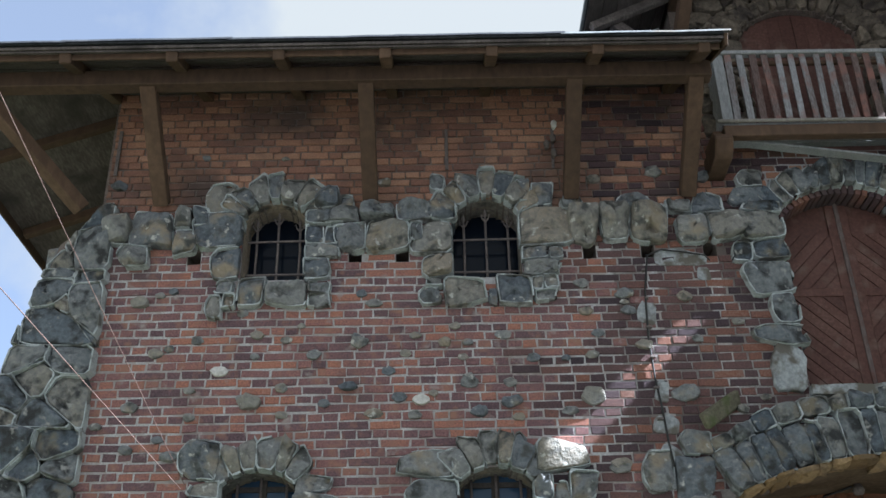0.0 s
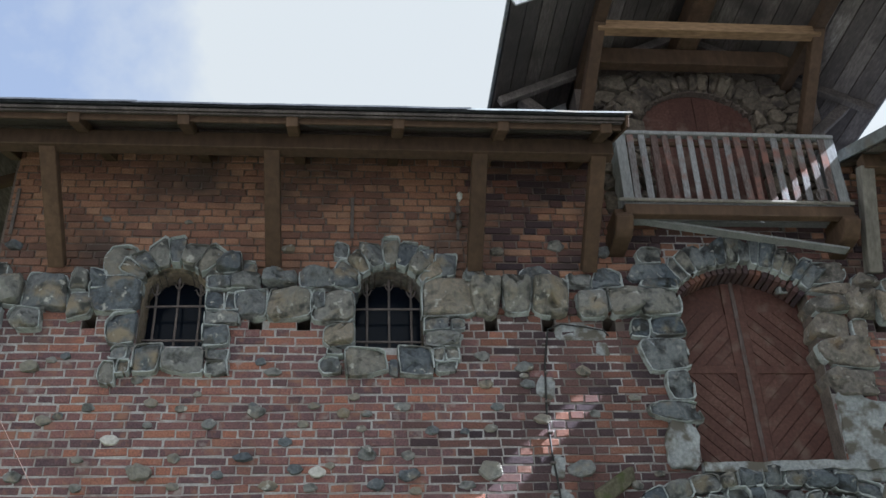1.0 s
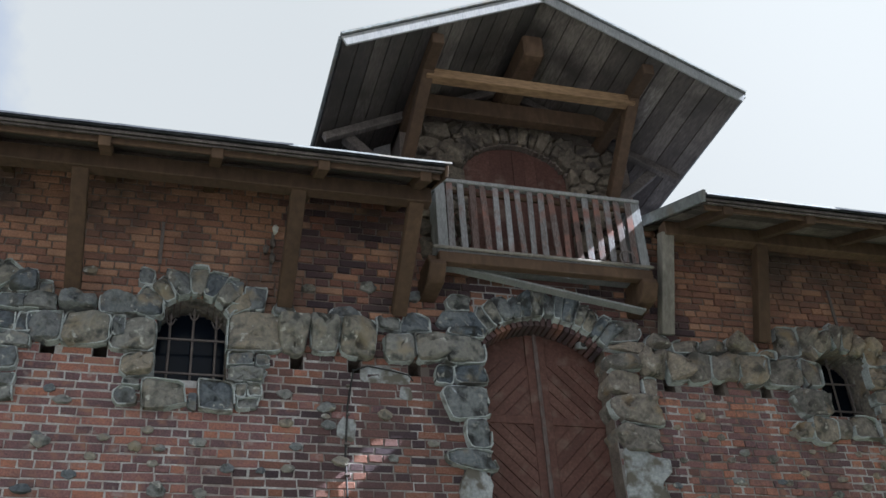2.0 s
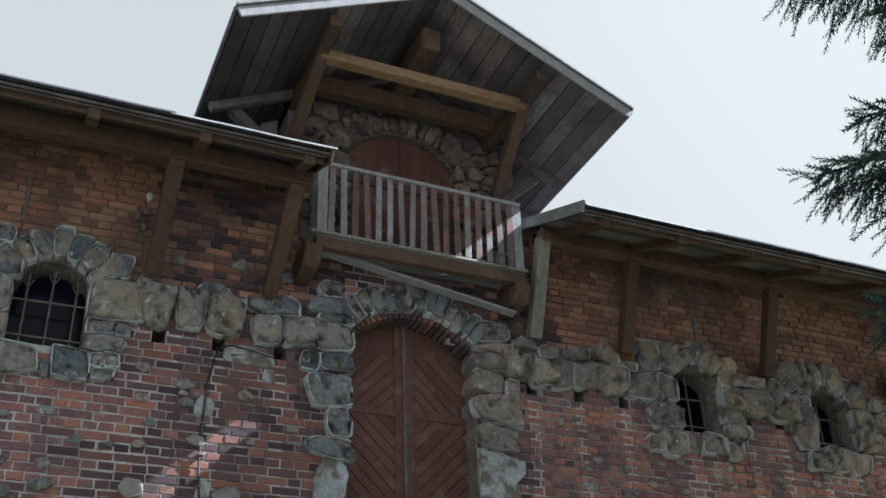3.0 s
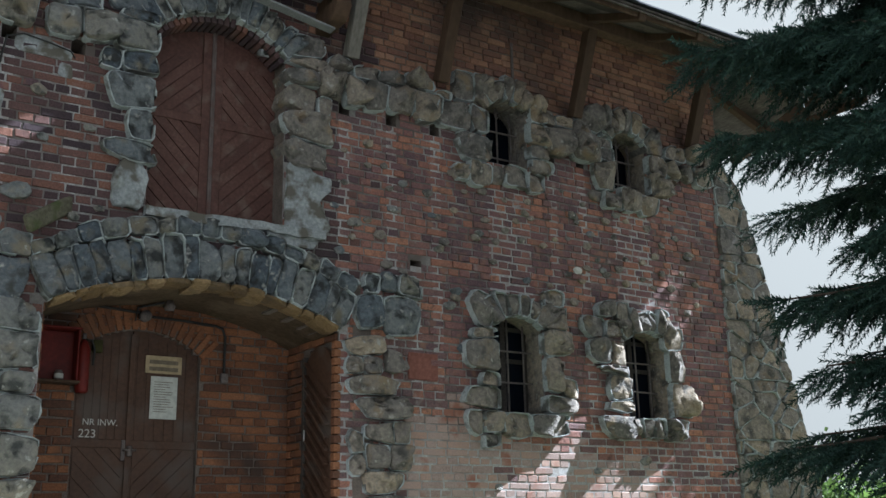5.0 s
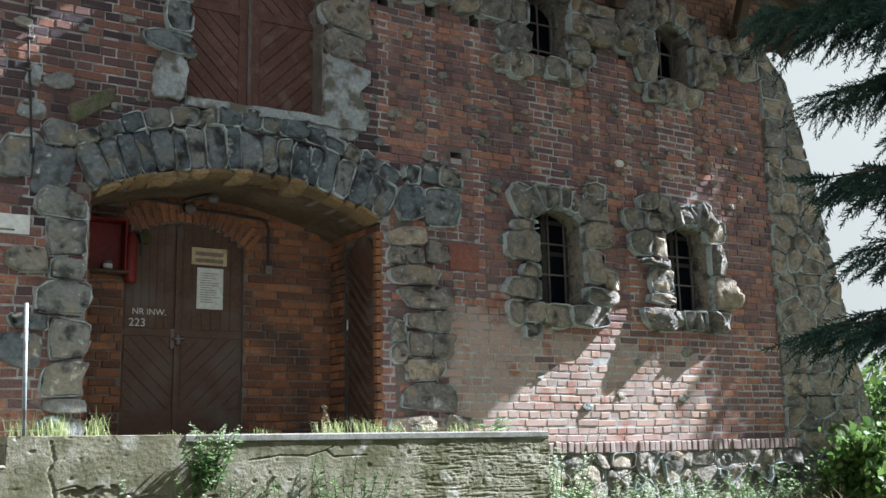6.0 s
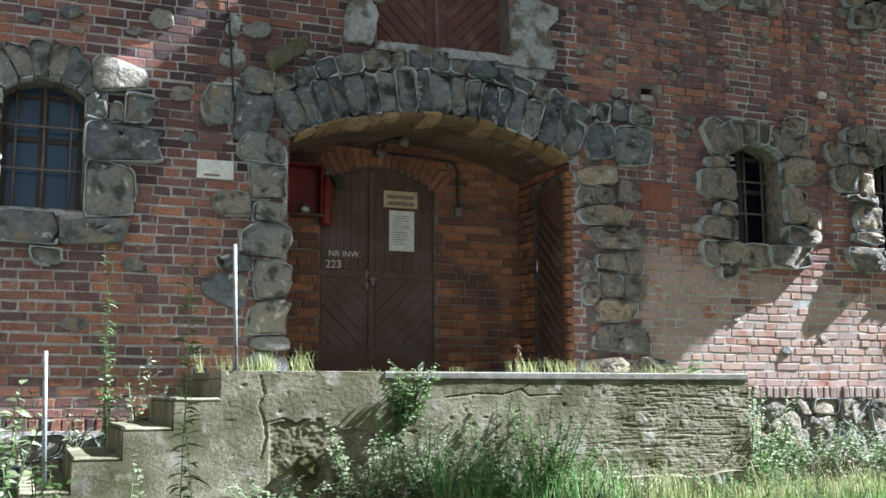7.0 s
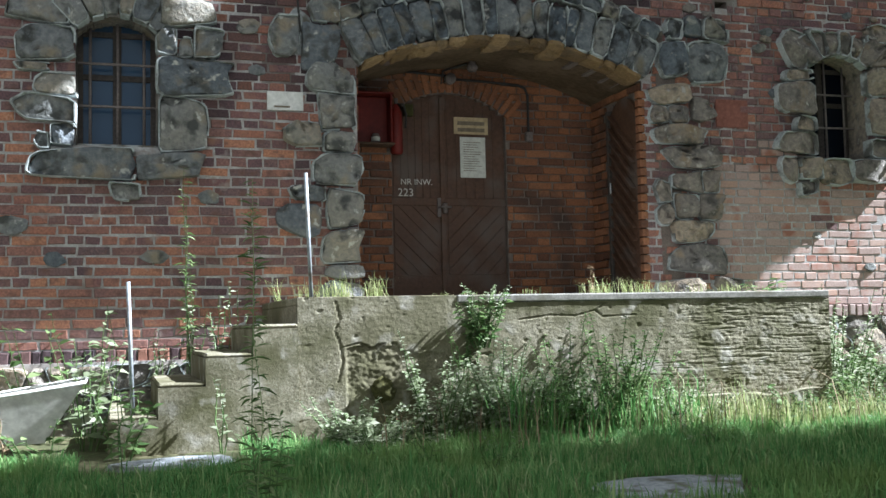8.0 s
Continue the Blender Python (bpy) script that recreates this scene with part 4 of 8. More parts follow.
# the stones of each surround: middle along and up, half width, half height
SURROUNDS = [
    [(-4.11, 6.66, 0.15, 0.16), (-3.89, 6.73, 0.1, 0.16), (-3.74, 6.8, 0.07, 0.19), (-3.57, 6.83, 0.11, 0.17), (-3.4, 6.8, 0.09, 0.17), (-3.27, 6.74, 0.07, 0.14), (-3.1, 6.63, 0.13, 0.15), (-2.9, 6.62, 0.06, 0.06),
     (-4.13, 6.32, 0.24, 0.19), (-4.03, 5.94, 0.13, 0.17), (-4.03, 5.69, 0.07, 0.08), (-4.11, 5.49, 0.08, 0.1), (-3.98, 5.56, 0.09, 0.07), (-3.8, 5.65, 0.15, 0.12), (-3.44, 5.63, 0.21, 0.13), (-3.19, 6.47, 0.12, 0.09),
     (-3.19, 6.26, 0.11, 0.1), (-3.05, 6.24, 0.06, 0.09), (-3.14, 6.06, 0.15, 0.07), (-3.18, 5.87, 0.11, 0.12), (-3.15, 5.68, 0.09, 0.06), (-3.15, 5.55, 0.1, 0.06)],
    [(-1.97, 6.56, 0.15, 0.16), (-1.84, 6.72, 0.08, 0.12), (-1.69, 6.81, 0.12, 0.19), (-1.5, 6.81, 0.12, 0.17), (-1.3, 6.79, 0.11, 0.17), (-1.13, 6.73, 0.1, 0.14), (-0.97, 6.67, 0.11, 0.13), (-1.98, 6.81, 0.07, 0.08),
     (-2.03, 6.17, 0.2, 0.16), (-1.97, 5.88, 0.13, 0.13), (-2.02, 5.71, 0.07, 0.05), (-2.07, 5.58, 0.09, 0.07), (-1.74, 5.62, 0.21, 0.13), (-1.47, 5.56, 0.06, 0.08), (-1.28, 5.62, 0.19, 0.12), (-1.04, 5.68, 0.06, 0.07),
     (-0.93, 5.69, 0.06, 0.07), (-0.98, 5.56, 0.09, 0.05), (-0.95, 6.31, 0.24, 0.22), (-1.05, 6.01, 0.14, 0.08), (-0.86, 6.0, 0.06, 0.07), (-1.02, 5.85, 0.18, 0.08)],
    [(4.76, 6.46, 0.1, 0.05), (5.03, 6.66, 0.16, 0.16), (5.3, 6.69, 0.12, 0.14), (5.55, 6.72, 0.14, 0.16), (5.83, 6.69, 0.17, 0.17), (6.12, 6.57, 0.13, 0.14), (4.87, 6.24, 0.2, 0.17), (5.24, 6.27, 0.13, 0.14),
     (5.16, 5.92, 0.2, 0.17), (4.97, 5.58, 0.09, 0.08), (5.23, 5.61, 0.16, 0.13), (5.49, 5.63, 0.1, 0.1), (5.74, 5.65, 0.17, 0.11), (6.14, 6.25, 0.15, 0.13), (6.11, 6.02, 0.12, 0.09), (6.13, 5.84, 0.15, 0.1), (6.04, 5.64, 0.11, 0.11)],
    [(7.03, 6.62, 0.22, 0.19), (7.23, 6.67, 0.11, 0.18), (7.42, 6.72, 0.13, 0.14), (7.68, 6.76, 0.15, 0.13), (7.98, 6.73, 0.19, 0.12), (7.24, 6.39, 0.11, 0.08), (7.22, 6.21, 0.11, 0.09), (7.18, 5.93, 0.15, 0.19),
     (7.06, 5.65, 0.09, 0.06), (7.29, 5.64, 0.15, 0.11), (7.59, 5.67, 0.16, 0.13), (7.92, 5.66, 0.15, 0.13), (8.1, 6.5, 0.14, 0.12), (8.1, 6.22, 0.16, 0.14), (8.14, 5.92, 0.18, 0.17)],
    [(-4.09, 3.99, 0.16, 0.18), (-3.81, 4.03, 0.12, 0.17), (-3.56, 4.06, 0.12, 0.18), (-3.3, 4.02, 0.14, 0.17), (-3.15, 3.79, 0.15, 0.09), (-4.05, 3.74, 0.12, 0.07), (-4.07, 3.48, 0.17, 0.17), (-4.05, 3.15, 0.15, 0.15),
     (-4.05, 2.88, 0.14, 0.1), (-3.1, 3.5, 0.19, 0.17), (-3.1, 3.15, 0.16, 0.17), (-3.1, 2.88, 0.18, 0.1), (-3.85, 2.65, 0.3, 0.12), (-3.3, 2.65, 0.25, 0.12)],
    [(-2.09, 3.92, 0.22, 0.11), (-2.05, 3.6, 0.2, 0.18), (-2.19, 3.45, 0.1, 0.05), (-1.99, 3.3, 0.15, 0.09), (-2.06, 3.09, 0.21, 0.1), (-1.94, 2.87, 0.1, 0.09), (-2.1, 2.83, 0.05, 0.06), (-1.76, 2.63, 0.38, 0.13),
     (-1.12, 2.62, 0.24, 0.12), (-1.46, 2.43, 0.1, 0.07), (-0.98, 3.96, 0.22, 0.12), (-1.1, 3.7, 0.09, 0.11), (-0.96, 3.66, 0.07, 0.08), (-0.78, 3.72, 0.11, 0.15), (-0.9, 3.41, 0.3, 0.16), (-1.0, 2.99, 0.19, 0.22),
     (-1.76, 4.02, 0.14, 0.15), (-1.49, 4.07, 0.12, 0.15), (-1.25, 4.04, 0.11, 0.14)],
    [(5.24, 4.0, 0.16, 0.19), (5.43, 4.12, 0.11, 0.16), (5.64, 4.16, 0.1, 0.17), (5.82, 4.16, 0.11, 0.16), (5.99, 4.12, 0.1, 0.15), (6.22, 4.22, 0.14, 0.09), (6.23, 4.0, 0.15, 0.13), (5.21, 3.73, 0.14, 0.07),
     (5.2, 3.51, 0.2, 0.19), (5.3, 3.23, 0.12, 0.09), (5.19, 3.04, 0.21, 0.12), (5.08, 2.76, 0.09, 0.13), (5.3, 2.76, 0.13, 0.12), (5.63, 2.75, 0.2, 0.11), (6.06, 2.77, 0.25, 0.11), (5.27, 2.58, 0.11, 0.07),
     (6.21, 3.7, 0.24, 0.14), (6.16, 3.34, 0.18, 0.2), (6.4, 3.17, 0.11, 0.11), (6.2, 3.0, 0.21, 0.11)],
    [(7.07, 4.17, 0.13, 0.11), (7.15, 3.97, 0.13, 0.13), (7.34, 4.17, 0.12, 0.13), (7.51, 4.12, 0.08, 0.13), (7.68, 4.14, 0.08, 0.13), (7.87, 4.14, 0.11, 0.16), (8.13, 4.19, 0.12, 0.13), (8.17, 3.91, 0.15, 0.14),
     (6.88, 3.97, 0.16, 0.14), (6.98, 3.69, 0.17, 0.15), (7.21, 3.67, 0.12, 0.14), (7.15, 3.47, 0.16, 0.06), (7.23, 3.26, 0.15, 0.17), (7.21, 3.03, 0.14, 0.07), (7.18, 2.8, 0.2, 0.14), (7.46, 2.79, 0.09, 0.1),
     (7.65, 2.79, 0.1, 0.1), (7.83, 2.8, 0.1, 0.1), (8.12, 2.8, 0.18, 0.12), (8.14, 3.57, 0.16, 0.2), (8.18, 3.15, 0.2, 0.21)]]


def surround(parent, stones, right_wing, xc, half, sill, spring, rise):
    """Field-stone frame of an opening, each stone on its own, with raised pointing; none reaches into the opening."""
    beads = ([], [])
    for poly, (x, z, hw, hh) in zip(fitted(stones), stones):
        side = 1 if x > xc else -1
        if abs(x - xc) < half + 0.04 and z > spring:
            continue
        if sill < z < spring + 0.05 and abs(x - xc) > half:
            poly = clip(poly, -side, 0, -side * (xc + side * (half + rng.uniform(-0.01, 0.015))))
        elif z < sill:
            poly = clip(poly, 0, 1, sill + rng.uniform(-0.005, 0.015))
        big = min(1.0, math.sqrt(hw * hh) / 0.15)
        lay_stones(parent, [poly], (0.185 if right_wing else 0.165) * big, 0.015, beads, brown_stone_mat if right_wing else stone_mat, sink=0.3, pointed=0.85 if right_wing else 0.95, bead_rise=0.06)
    arch = voussoirs(xc, spring, half, rise, 0.29, 7 if sill > 5 else 6, 0.22, 0.012)
    lay_stones(parent, arch, 0.16 if right_wing else 0.155, 0.015, beads, brown_stone_mat if right_wing else stone_mat, sink=0.3, pointed=0.9, bead_rise=0.06)
    pointing(parent, beads)


number = 0
for xc, half, sill, spring, rise in UPPER_WINDOWS:
    number += 1
    window = base(f"window_{number}", (xc, 0, sill), label="small arched opening with a rusty iron grille in rough stones", category="window", kind="structure")
    surround(window, SURROUNDS[number - 1], xc > 4, xc, half, sill, spring, rise)
    reveal(window, xc, half, sill, spring, rise, 0.34, brown_stone_mat)
    grille(window, xc, half, sill, spring, rise, 0.2, 3, (0.2, 0.66), True)
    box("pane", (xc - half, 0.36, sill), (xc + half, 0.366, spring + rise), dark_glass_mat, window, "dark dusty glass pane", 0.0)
for xc, half, sill, spring, rise in LOWER_WINDOWS:
    number += 1
    window = base(f"window_{number}", (xc, 0, sill), label="arched barred window with dark panes in rough field stones", category="window", kind="structure")
    surround(window, SURROUNDS[number - 1], xc > 4, xc, half, sill, spring, rise)
    reveal(window, xc, half, sill, spring, rise, 0.27, brown_stone_mat)
    grille(window, xc, half, sill, spring, rise, 0.2, 3, (0.36, 0.7), False)
    for x, w in ((xc - half, 0.05), (xc - 0.035, 0.07), (xc + half - 0.05, 0.05)):
        box("frame_stile", (x, 0.28, sill), (x + w, 0.33, spring + rise), frame_mat, window, bevel=0.004)
    for z in (sill, sill + 0.62, spring + 0.02):
        box("frame_rail", (xc - half + 0.05, 0.283, z), (xc + half - 0.05, 0.327, z + 0.05), frame_mat, window, bevel=0.004)
    for side in (-1, 1):
        a, b = (xc - half + 0.05, xc - 0.03) if side < 0 else (xc + 0.03, xc + half - 0.05)
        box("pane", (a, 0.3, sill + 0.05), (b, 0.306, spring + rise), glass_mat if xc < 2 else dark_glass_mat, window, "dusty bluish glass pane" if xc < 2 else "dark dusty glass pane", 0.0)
    box("sill_slope", (xc - half, 0.02, sill - 0.03), (xc + half, 0.28, sill + 0.02), cement_mat, window, "cement window sill", 0.01)

# stone string course between the storeys, broken by the openings
band = base("stone_band", (MID, 0, 6.13), label="rough field stone band with raised grey pointing", category="stone band", kind="structure")
band_beads = ([], [])
BAND_LEFT = [(-4.77, 6.31, 0.24, 0.18), (-4.48, 6.2, 0.1, 0.13), (-4.95, 6.06, 0.11, 0.11), (-2.84, 6.24, 0.15, 0.13), (-2.46, 6.24, 0.24, 0.14), (-2.92, 6.45, 0.14, 0.08), (-2.57, 6.47, 0.17, 0.08), (-2.25, 6.48, 0.15, 0.1),
             (-0.55, 6.33, 0.15, 0.2), (-0.25, 6.33, 0.15, 0.18), (0.13, 6.35, 0.22, 0.19), (0.51, 6.27, 0.16, 0.15), (0.84, 6.3, 0.16, 0.17), (0.68, 6.5, 0.13, 0.1), (-0.66, 6.56, 0.08, 0.07), (-5.12, 6.33, 0.11, 0.14),
             (-4.5, 6.45, 0.13, 0.1), (-4.35, 6.48, 0.08, 0.08), (0.38, 6.5, 0.12, 0.07), (-2.22, 6.28, 0.06, 0.1), (-0.05, 6.56, 0.14, 0.05)]
BAND_RIGHT = [(3.3, 6.26, 0.14, 0.17), (3.56, 6.24, 0.13, 0.15), (3.84, 6.25, 0.15, 0.14), (4.16, 6.28, 0.16, 0.15), (4.5, 6.28, 0.17, 0.17), (3.4, 6.5, 0.14, 0.08), (3.7, 6.47, 0.15, 0.07), (4.05, 6.5, 0.14, 0.06), (4.4, 6.53, 0.16, 0.07),
              (6.43, 6.26, 0.21, 0.16), (6.86, 6.24, 0.21, 0.14), (6.31, 6.5, 0.08, 0.1), (6.51, 6.49, 0.12, 0.06), (6.84, 6.46, 0.14, 0.08), (8.43, 6.22, 0.12, 0.1), (8.69, 6.24, 0.14, 0.11), (9.0, 6.25, 0.16, 0.13), (8.5, 6.45, 0.15, 0.1),
              (8.85, 6.48, 0.17, 0.1), (9.2, 6.45, 0.13, 0.12)]
for stones, mat in ((BAND_LEFT, stone_mat), (BAND_RIGHT, brown_stone_mat)):
    for poly, (x, z, hw, hh) in zip(fitted(stones), stones):
        lay_stones(band, [poly], 0.28 * min(1.0, math.sqrt(hw * hh) / 0.15), 0.02, band_beads, mat, bead_rise=0.05, pointed=0.75)
pointing(band, band_beads)

# loft door surround and the great porch arch
door_loft = base("door_1", (LOFT[0], 0.2, LOFT[2]), label="closed red-brown double loft door with chevron boards", category="door", kind="structure")
beads = ([], [])
lay_stones(door_loft, voussoirs(LOFT[0], LOFT[3], LOFT[1], LOFT[4], 0.28, 14, 0.22), 0.13, 0.03, beads, dark_stone_mat, sink=0.02)
LOFT_LEFT = [(1.12, 6.62, 0.15, 0.1), (1.17, 6.8, 0.1, 0.09), (1.18, 6.27, 0.19, 0.15), (1.22, 6.47, 0.14, 0.06), (0.98, 5.95, 0.11, 0.1), (1.2, 6.0, 0.18, 0.1), (1.17, 5.7, 0.19, 0.18), (1.27, 5.37, 0.11, 0.15), (1.19, 5.11, 0.19, 0.09)]
LOFT_RIGHT = [(2.98, 6.6, 0.16, 0.12), (3.06, 6.43, 0.2, 0.07), (3.02, 6.24, 0.22, 0.1), (2.97, 6.03, 0.17, 0.14), (3.2, 5.98, 0.07, 0.1), (3.02, 5.72, 0.22, 0.16), (3.0, 5.42, 0.2, 0.13)]
for stones, mat in ((LOFT_LEFT, dark_stone_mat), (LOFT_RIGHT, brown_stone_mat)):
    lay_stones(door_loft, fitted(stones), 0.14, 0.015, beads, mat, sink=0.25)
pointing(door_loft, beads)
# underside of the loft arch in brick headers
arch_r = (LOFT[1] ** 2 + LOFT[4] ** 2) / (2 * LOFT[4])
arch_c = LOFT[3] + LOFT[4] - arch_r
arch_w = math.asin(LOFT[1] / arch_r)
for i in range(22):
    w = -arch_w + 2 * arch_w * (i + 0.5) / 22
    m = Matrix.Translation((LOFT[0] + math.sin(w) * (arch_r - 0.02), 0.13, arch_c + math.cos(w) * (arch_r - 0.02))) @ Matrix.Rotation(w, 4, "Y")
    bm = bmesh.new()
    box_into(bm, (-0.027, -0.13, -0.05), (0.027, 0.13, 0.05), None, 0.006)
    bmesh.ops.transform(bm, matrix=m, verts=bm.verts)
    part("brick", bm, shaded_plum_brick_mat, door_loft)

porch = base("porch_arch", (PORCH[0], 0, FLOOR), label="wide segmental porch arch of grey field stones", category="arch", kind="structure")
beads = ([], [])
lay_stones(porch, voussoirs(PORCH[0], PORCH[3], PORCH[1], PORCH[4], 0.4, 19, 0.1), 0.13, 0.04, beads, dark_stone_mat, sink=0.3)
lay_stones(porch, voussoirs(PORCH[0], PORCH[3] + 0.36, PORCH[1] + 0.12, PORCH[4] + 0.07, 0.17, 15, 0.25), 0.17, 0.03, beads, dark_stone_mat)
lay_stones(porch, fitted([(-0.08, 3.84, 0.13, 0.16), (0.19, 3.78, 0.17, 0.22), (0.26, 4.06, 0.11, 0.11)]), 0.13, 0.02, beads)
lay_stones(porch, fitted([(4.11, 3.82, 0.19, 0.21), (3.98, 4.16, 0.11, 0.1), (4.23, 4.14, 0.12, 0.1), (3.77, 3.84, 0.15, 0.17), (3.79, 4.12, 0.09, 0.09)]), 0.15, 0.02, beads, dark_stone_mat)
# boulders of the two jambs: centre along and up, half width, half height
LEFT_JAMB = [(0.29, 3.45, 0.2, 0.12), (0.34, 3.16, 0.17, 0.16), (0.07, 2.95, 0.16, 0.1), (0.37, 2.89, 0.14, 0.1), (0.35, 2.63, 0.18, 0.16), (0.04, 2.2, 0.19, 0.14), (0.1, 2.43, 0.15, 0.08),
             (0.4, 2.3, 0.15, 0.17), (0.38, 1.95, 0.17, 0.14), (0.4, 1.73, 0.15, 0.07), (0.38, 1.56, 0.17, 0.09)]
RIGHT_JAMB = [(3.78, 3.47, 0.26, 0.1), (3.6, 3.27, 0.09, 0.08), (3.82, 3.28, 0.13, 0.1), (4.04, 3.34, 0.12, 0.1), (3.82, 3.07, 0.27, 0.1), (3.95, 2.84, 0.26, 0.13), (3.86, 2.6, 0.2, 0.11), (4.12, 2.61, 0.1, 0.12),
              (3.84, 2.36, 0.16, 0.13), (4.1, 2.36, 0.12, 0.13), (3.62, 2.5, 0.09, 0.09), (3.62, 2.27, 0.07, 0.1), (3.88, 2.11, 0.23, 0.11), (3.96, 1.82, 0.26, 0.16), (4.3, 1.6, 0.14, 0.08), (3.75, 1.57, 0.2, 0.08)]
lay_stones(porch, fitted(LEFT_JAMB, 1.12), 0.15, 0.02, beads, sink=0.3, bead_rise=0.03)
lay_stones(porch, fitted(RIGHT_JAMB, 1.14), 0.17, 0.01, beads, brown_stone_mat, sink=0.2, bead_rise=0.03)
pointing(porch, beads)

# corner buttresses of field stone, splayed towards the ground
for name, side in (("quoin_left", -1), ("quoin_right", 1)):
    inner = MID + side * 7.22
    quoin = base(name, (inner, 0, 0.3), label="splayed corner buttress of rough field stones", category="buttress", kind="structure")

    def outer(z):
        return MID + side * (8.54 - (z - 2.3) * 0.2 - (0.35 if z > 6.2 else 0.0))

    def proud(z, x=None):
        out = 1.0 if x is None else min(1.0, max(0.0, (x - inner) * side / 0.7))
        return max(0.0, 0.24 * (6.4 - z) / 6) * out

    verts = []
    for z in (0.2, 6.2, 6.62):
        out = outer(z) - side * 0.02
        verts += [(inner, 0.0, z), (out, -0.02 - proud(z), z), (out, 1.2, z), (inner, 1.2, z)]
    faces = [(4 * r + k, 4 * r + (k + 1) % 4, 4 * r + 4 + (k + 1) % 4, 4 * r + 4 + k) for r in range(2) for k in range(4)] + [(8, 9, 10, 11)]
    piece("core", verts, faces, dark_mortar_mat, quoin)
    beads = ([], [])
    z = 0.3
    while z < 6.55:
        h = min(0.8, 6.62 - z)
        if h < 0.15:
            break
        region = [(inner, z), (outer(z), z), (outer(z + h), z + h), (inner, z + h)]
        if side < 0:
            region = region[::-1]
        lay_stones(quoin, rubble(region, 0.3 if side < 0 else 0.25, 0.24 if side < 0 else 0.22, 0.55), 0.13 if side < 0 else 0.07, 0.03 if side < 0 else 0.0, beads, bead_rise=0.065 if side < 0 else 0.04, plane=lambda u, v, w: (u, -w - proud(v, u), v), mat=dark_stone_mat if side < 0 else brown_stone_mat, pointed=0.9)
        zz = z
        while zz < z + h - 0.05:
            hh = min(0.32, z + h - zz)
            flank = [(0.0, zz), (0.4, zz), (0.4, zz + hh), (0.0, zz + hh)]
            xo = outer(zz + hh / 2)
            lay_stones(quoin, [shrink(flank, 0.012)], 0.1, 0.0, None, stone_mat if side < 0 else brown_stone_mat, plane=lambda u, v, w, xo=xo: (xo + side * w, u, v))
            zz += hh
        z += h
    pointing(quoin, beads)

# ---- bricks of the front wall ----
STRETCH = 0.28


def brick_cells(x0, x1, z0, z1, course, pitch):
    """Courses of stretchers and headers; yields left, right, bottom, top, course number."""
    j = 0
    z = z0
    while z < z1 - 0.02:
        x = x0 - pitch * (0.25 if j % 2 else (0.5 if j % 4 else 0.0)) - rng.uniform(0, 0.03)
        while x < x1:
            # a course of stretchers over a course of headers, with a few strays
            w = pitch * (1 if rng.random() < (0.93 if j % 2 == 0 else 0.08) else 0.5) * (1 + rng.uniform(-0.045, 0.045))
            yield max(x, x0), min(x + w, x1), z, min(z + course, z1), j
            x += w
        z += course
        j += 1


def brick_shape(a, b, lo, hi, y, joint=0.014, chamfer=0.005, back=0.02, plane=None):
    """Eighteen triangles: face, worn edges and sides of one laid brick."""
    a, b, lo, hi = a + joint / 2, b - joint / 2, lo + joint / 2, hi - joint / 2
    lo, hi = lo + rng.uniform(-0.003, 0.004), hi + rng.uniform(-0.005, 0.003)
    s1, s2, s3, s4 = rng.uniform(-0.0055, 0.0055, 4)
    tip = [rng.uniform(-0.0015, 0.0015) for _ in range(4)]
    c = [chamfer * rng.uniform(0.6, 1.6) for _ in range(4)]
    ring = lambda inset, yy: [(a + inset * c[0] + s1, yy, lo + inset * c[1] + s2), (b - inset * c[2] + s3, yy, lo + inset * c[1] + s4), (b - inset * c[2] + s1, yy, hi - inset * c[3] + s3), (a + inset * c[0] + s4, yy, hi - inset * c[3] + s2)]
    f = [(x, yy + t, z) for (x, yy, z), t in zip(ring(1, y), tip)]
    verts = f + ring(0, y + 0.007) + ring(0, y + back + 0.012)
    if plane:
        verts = [plane(*v) for v in verts]
    faces = [(0, 1, 2, 3)]
    for r in (0, 4):
        for k in range(4):
            faces.append((r + k, r + 4 + k, r + 4 + (k + 1) % 4, r + (k + 1) % 4))
    return verts, faces


def open_at(a, b, lo, hi):
    """True where a brick would stand in an opening."""
    m, h = (a + b) / 2, (lo + hi) / 2
    for x in (a + 0.01, m, b - 0.01):
        for g0, g1 in gaps_at(x):
            if g0 - 0.03 < h < g1 + 0.02:
                return True
    return False


def limewashed_or_sunlit(x, z):
    reach = 0.35 * noise.noise((x * 1.7, z * 1.7, 4.0)) + 0.2 * noise.noise((x * 6, z * 6, 9.0))
    if 4.2 < x < 5.5 + reach and FLOOR < z < 3.0 + reach * 1.5:
        return True
    # further right the same pale tone also carries the sunlit look of the bricks
    return 4.4 < x < 7.9 + reach and z < 2.5 + 1.2 * reach and rng.random() < 0.93


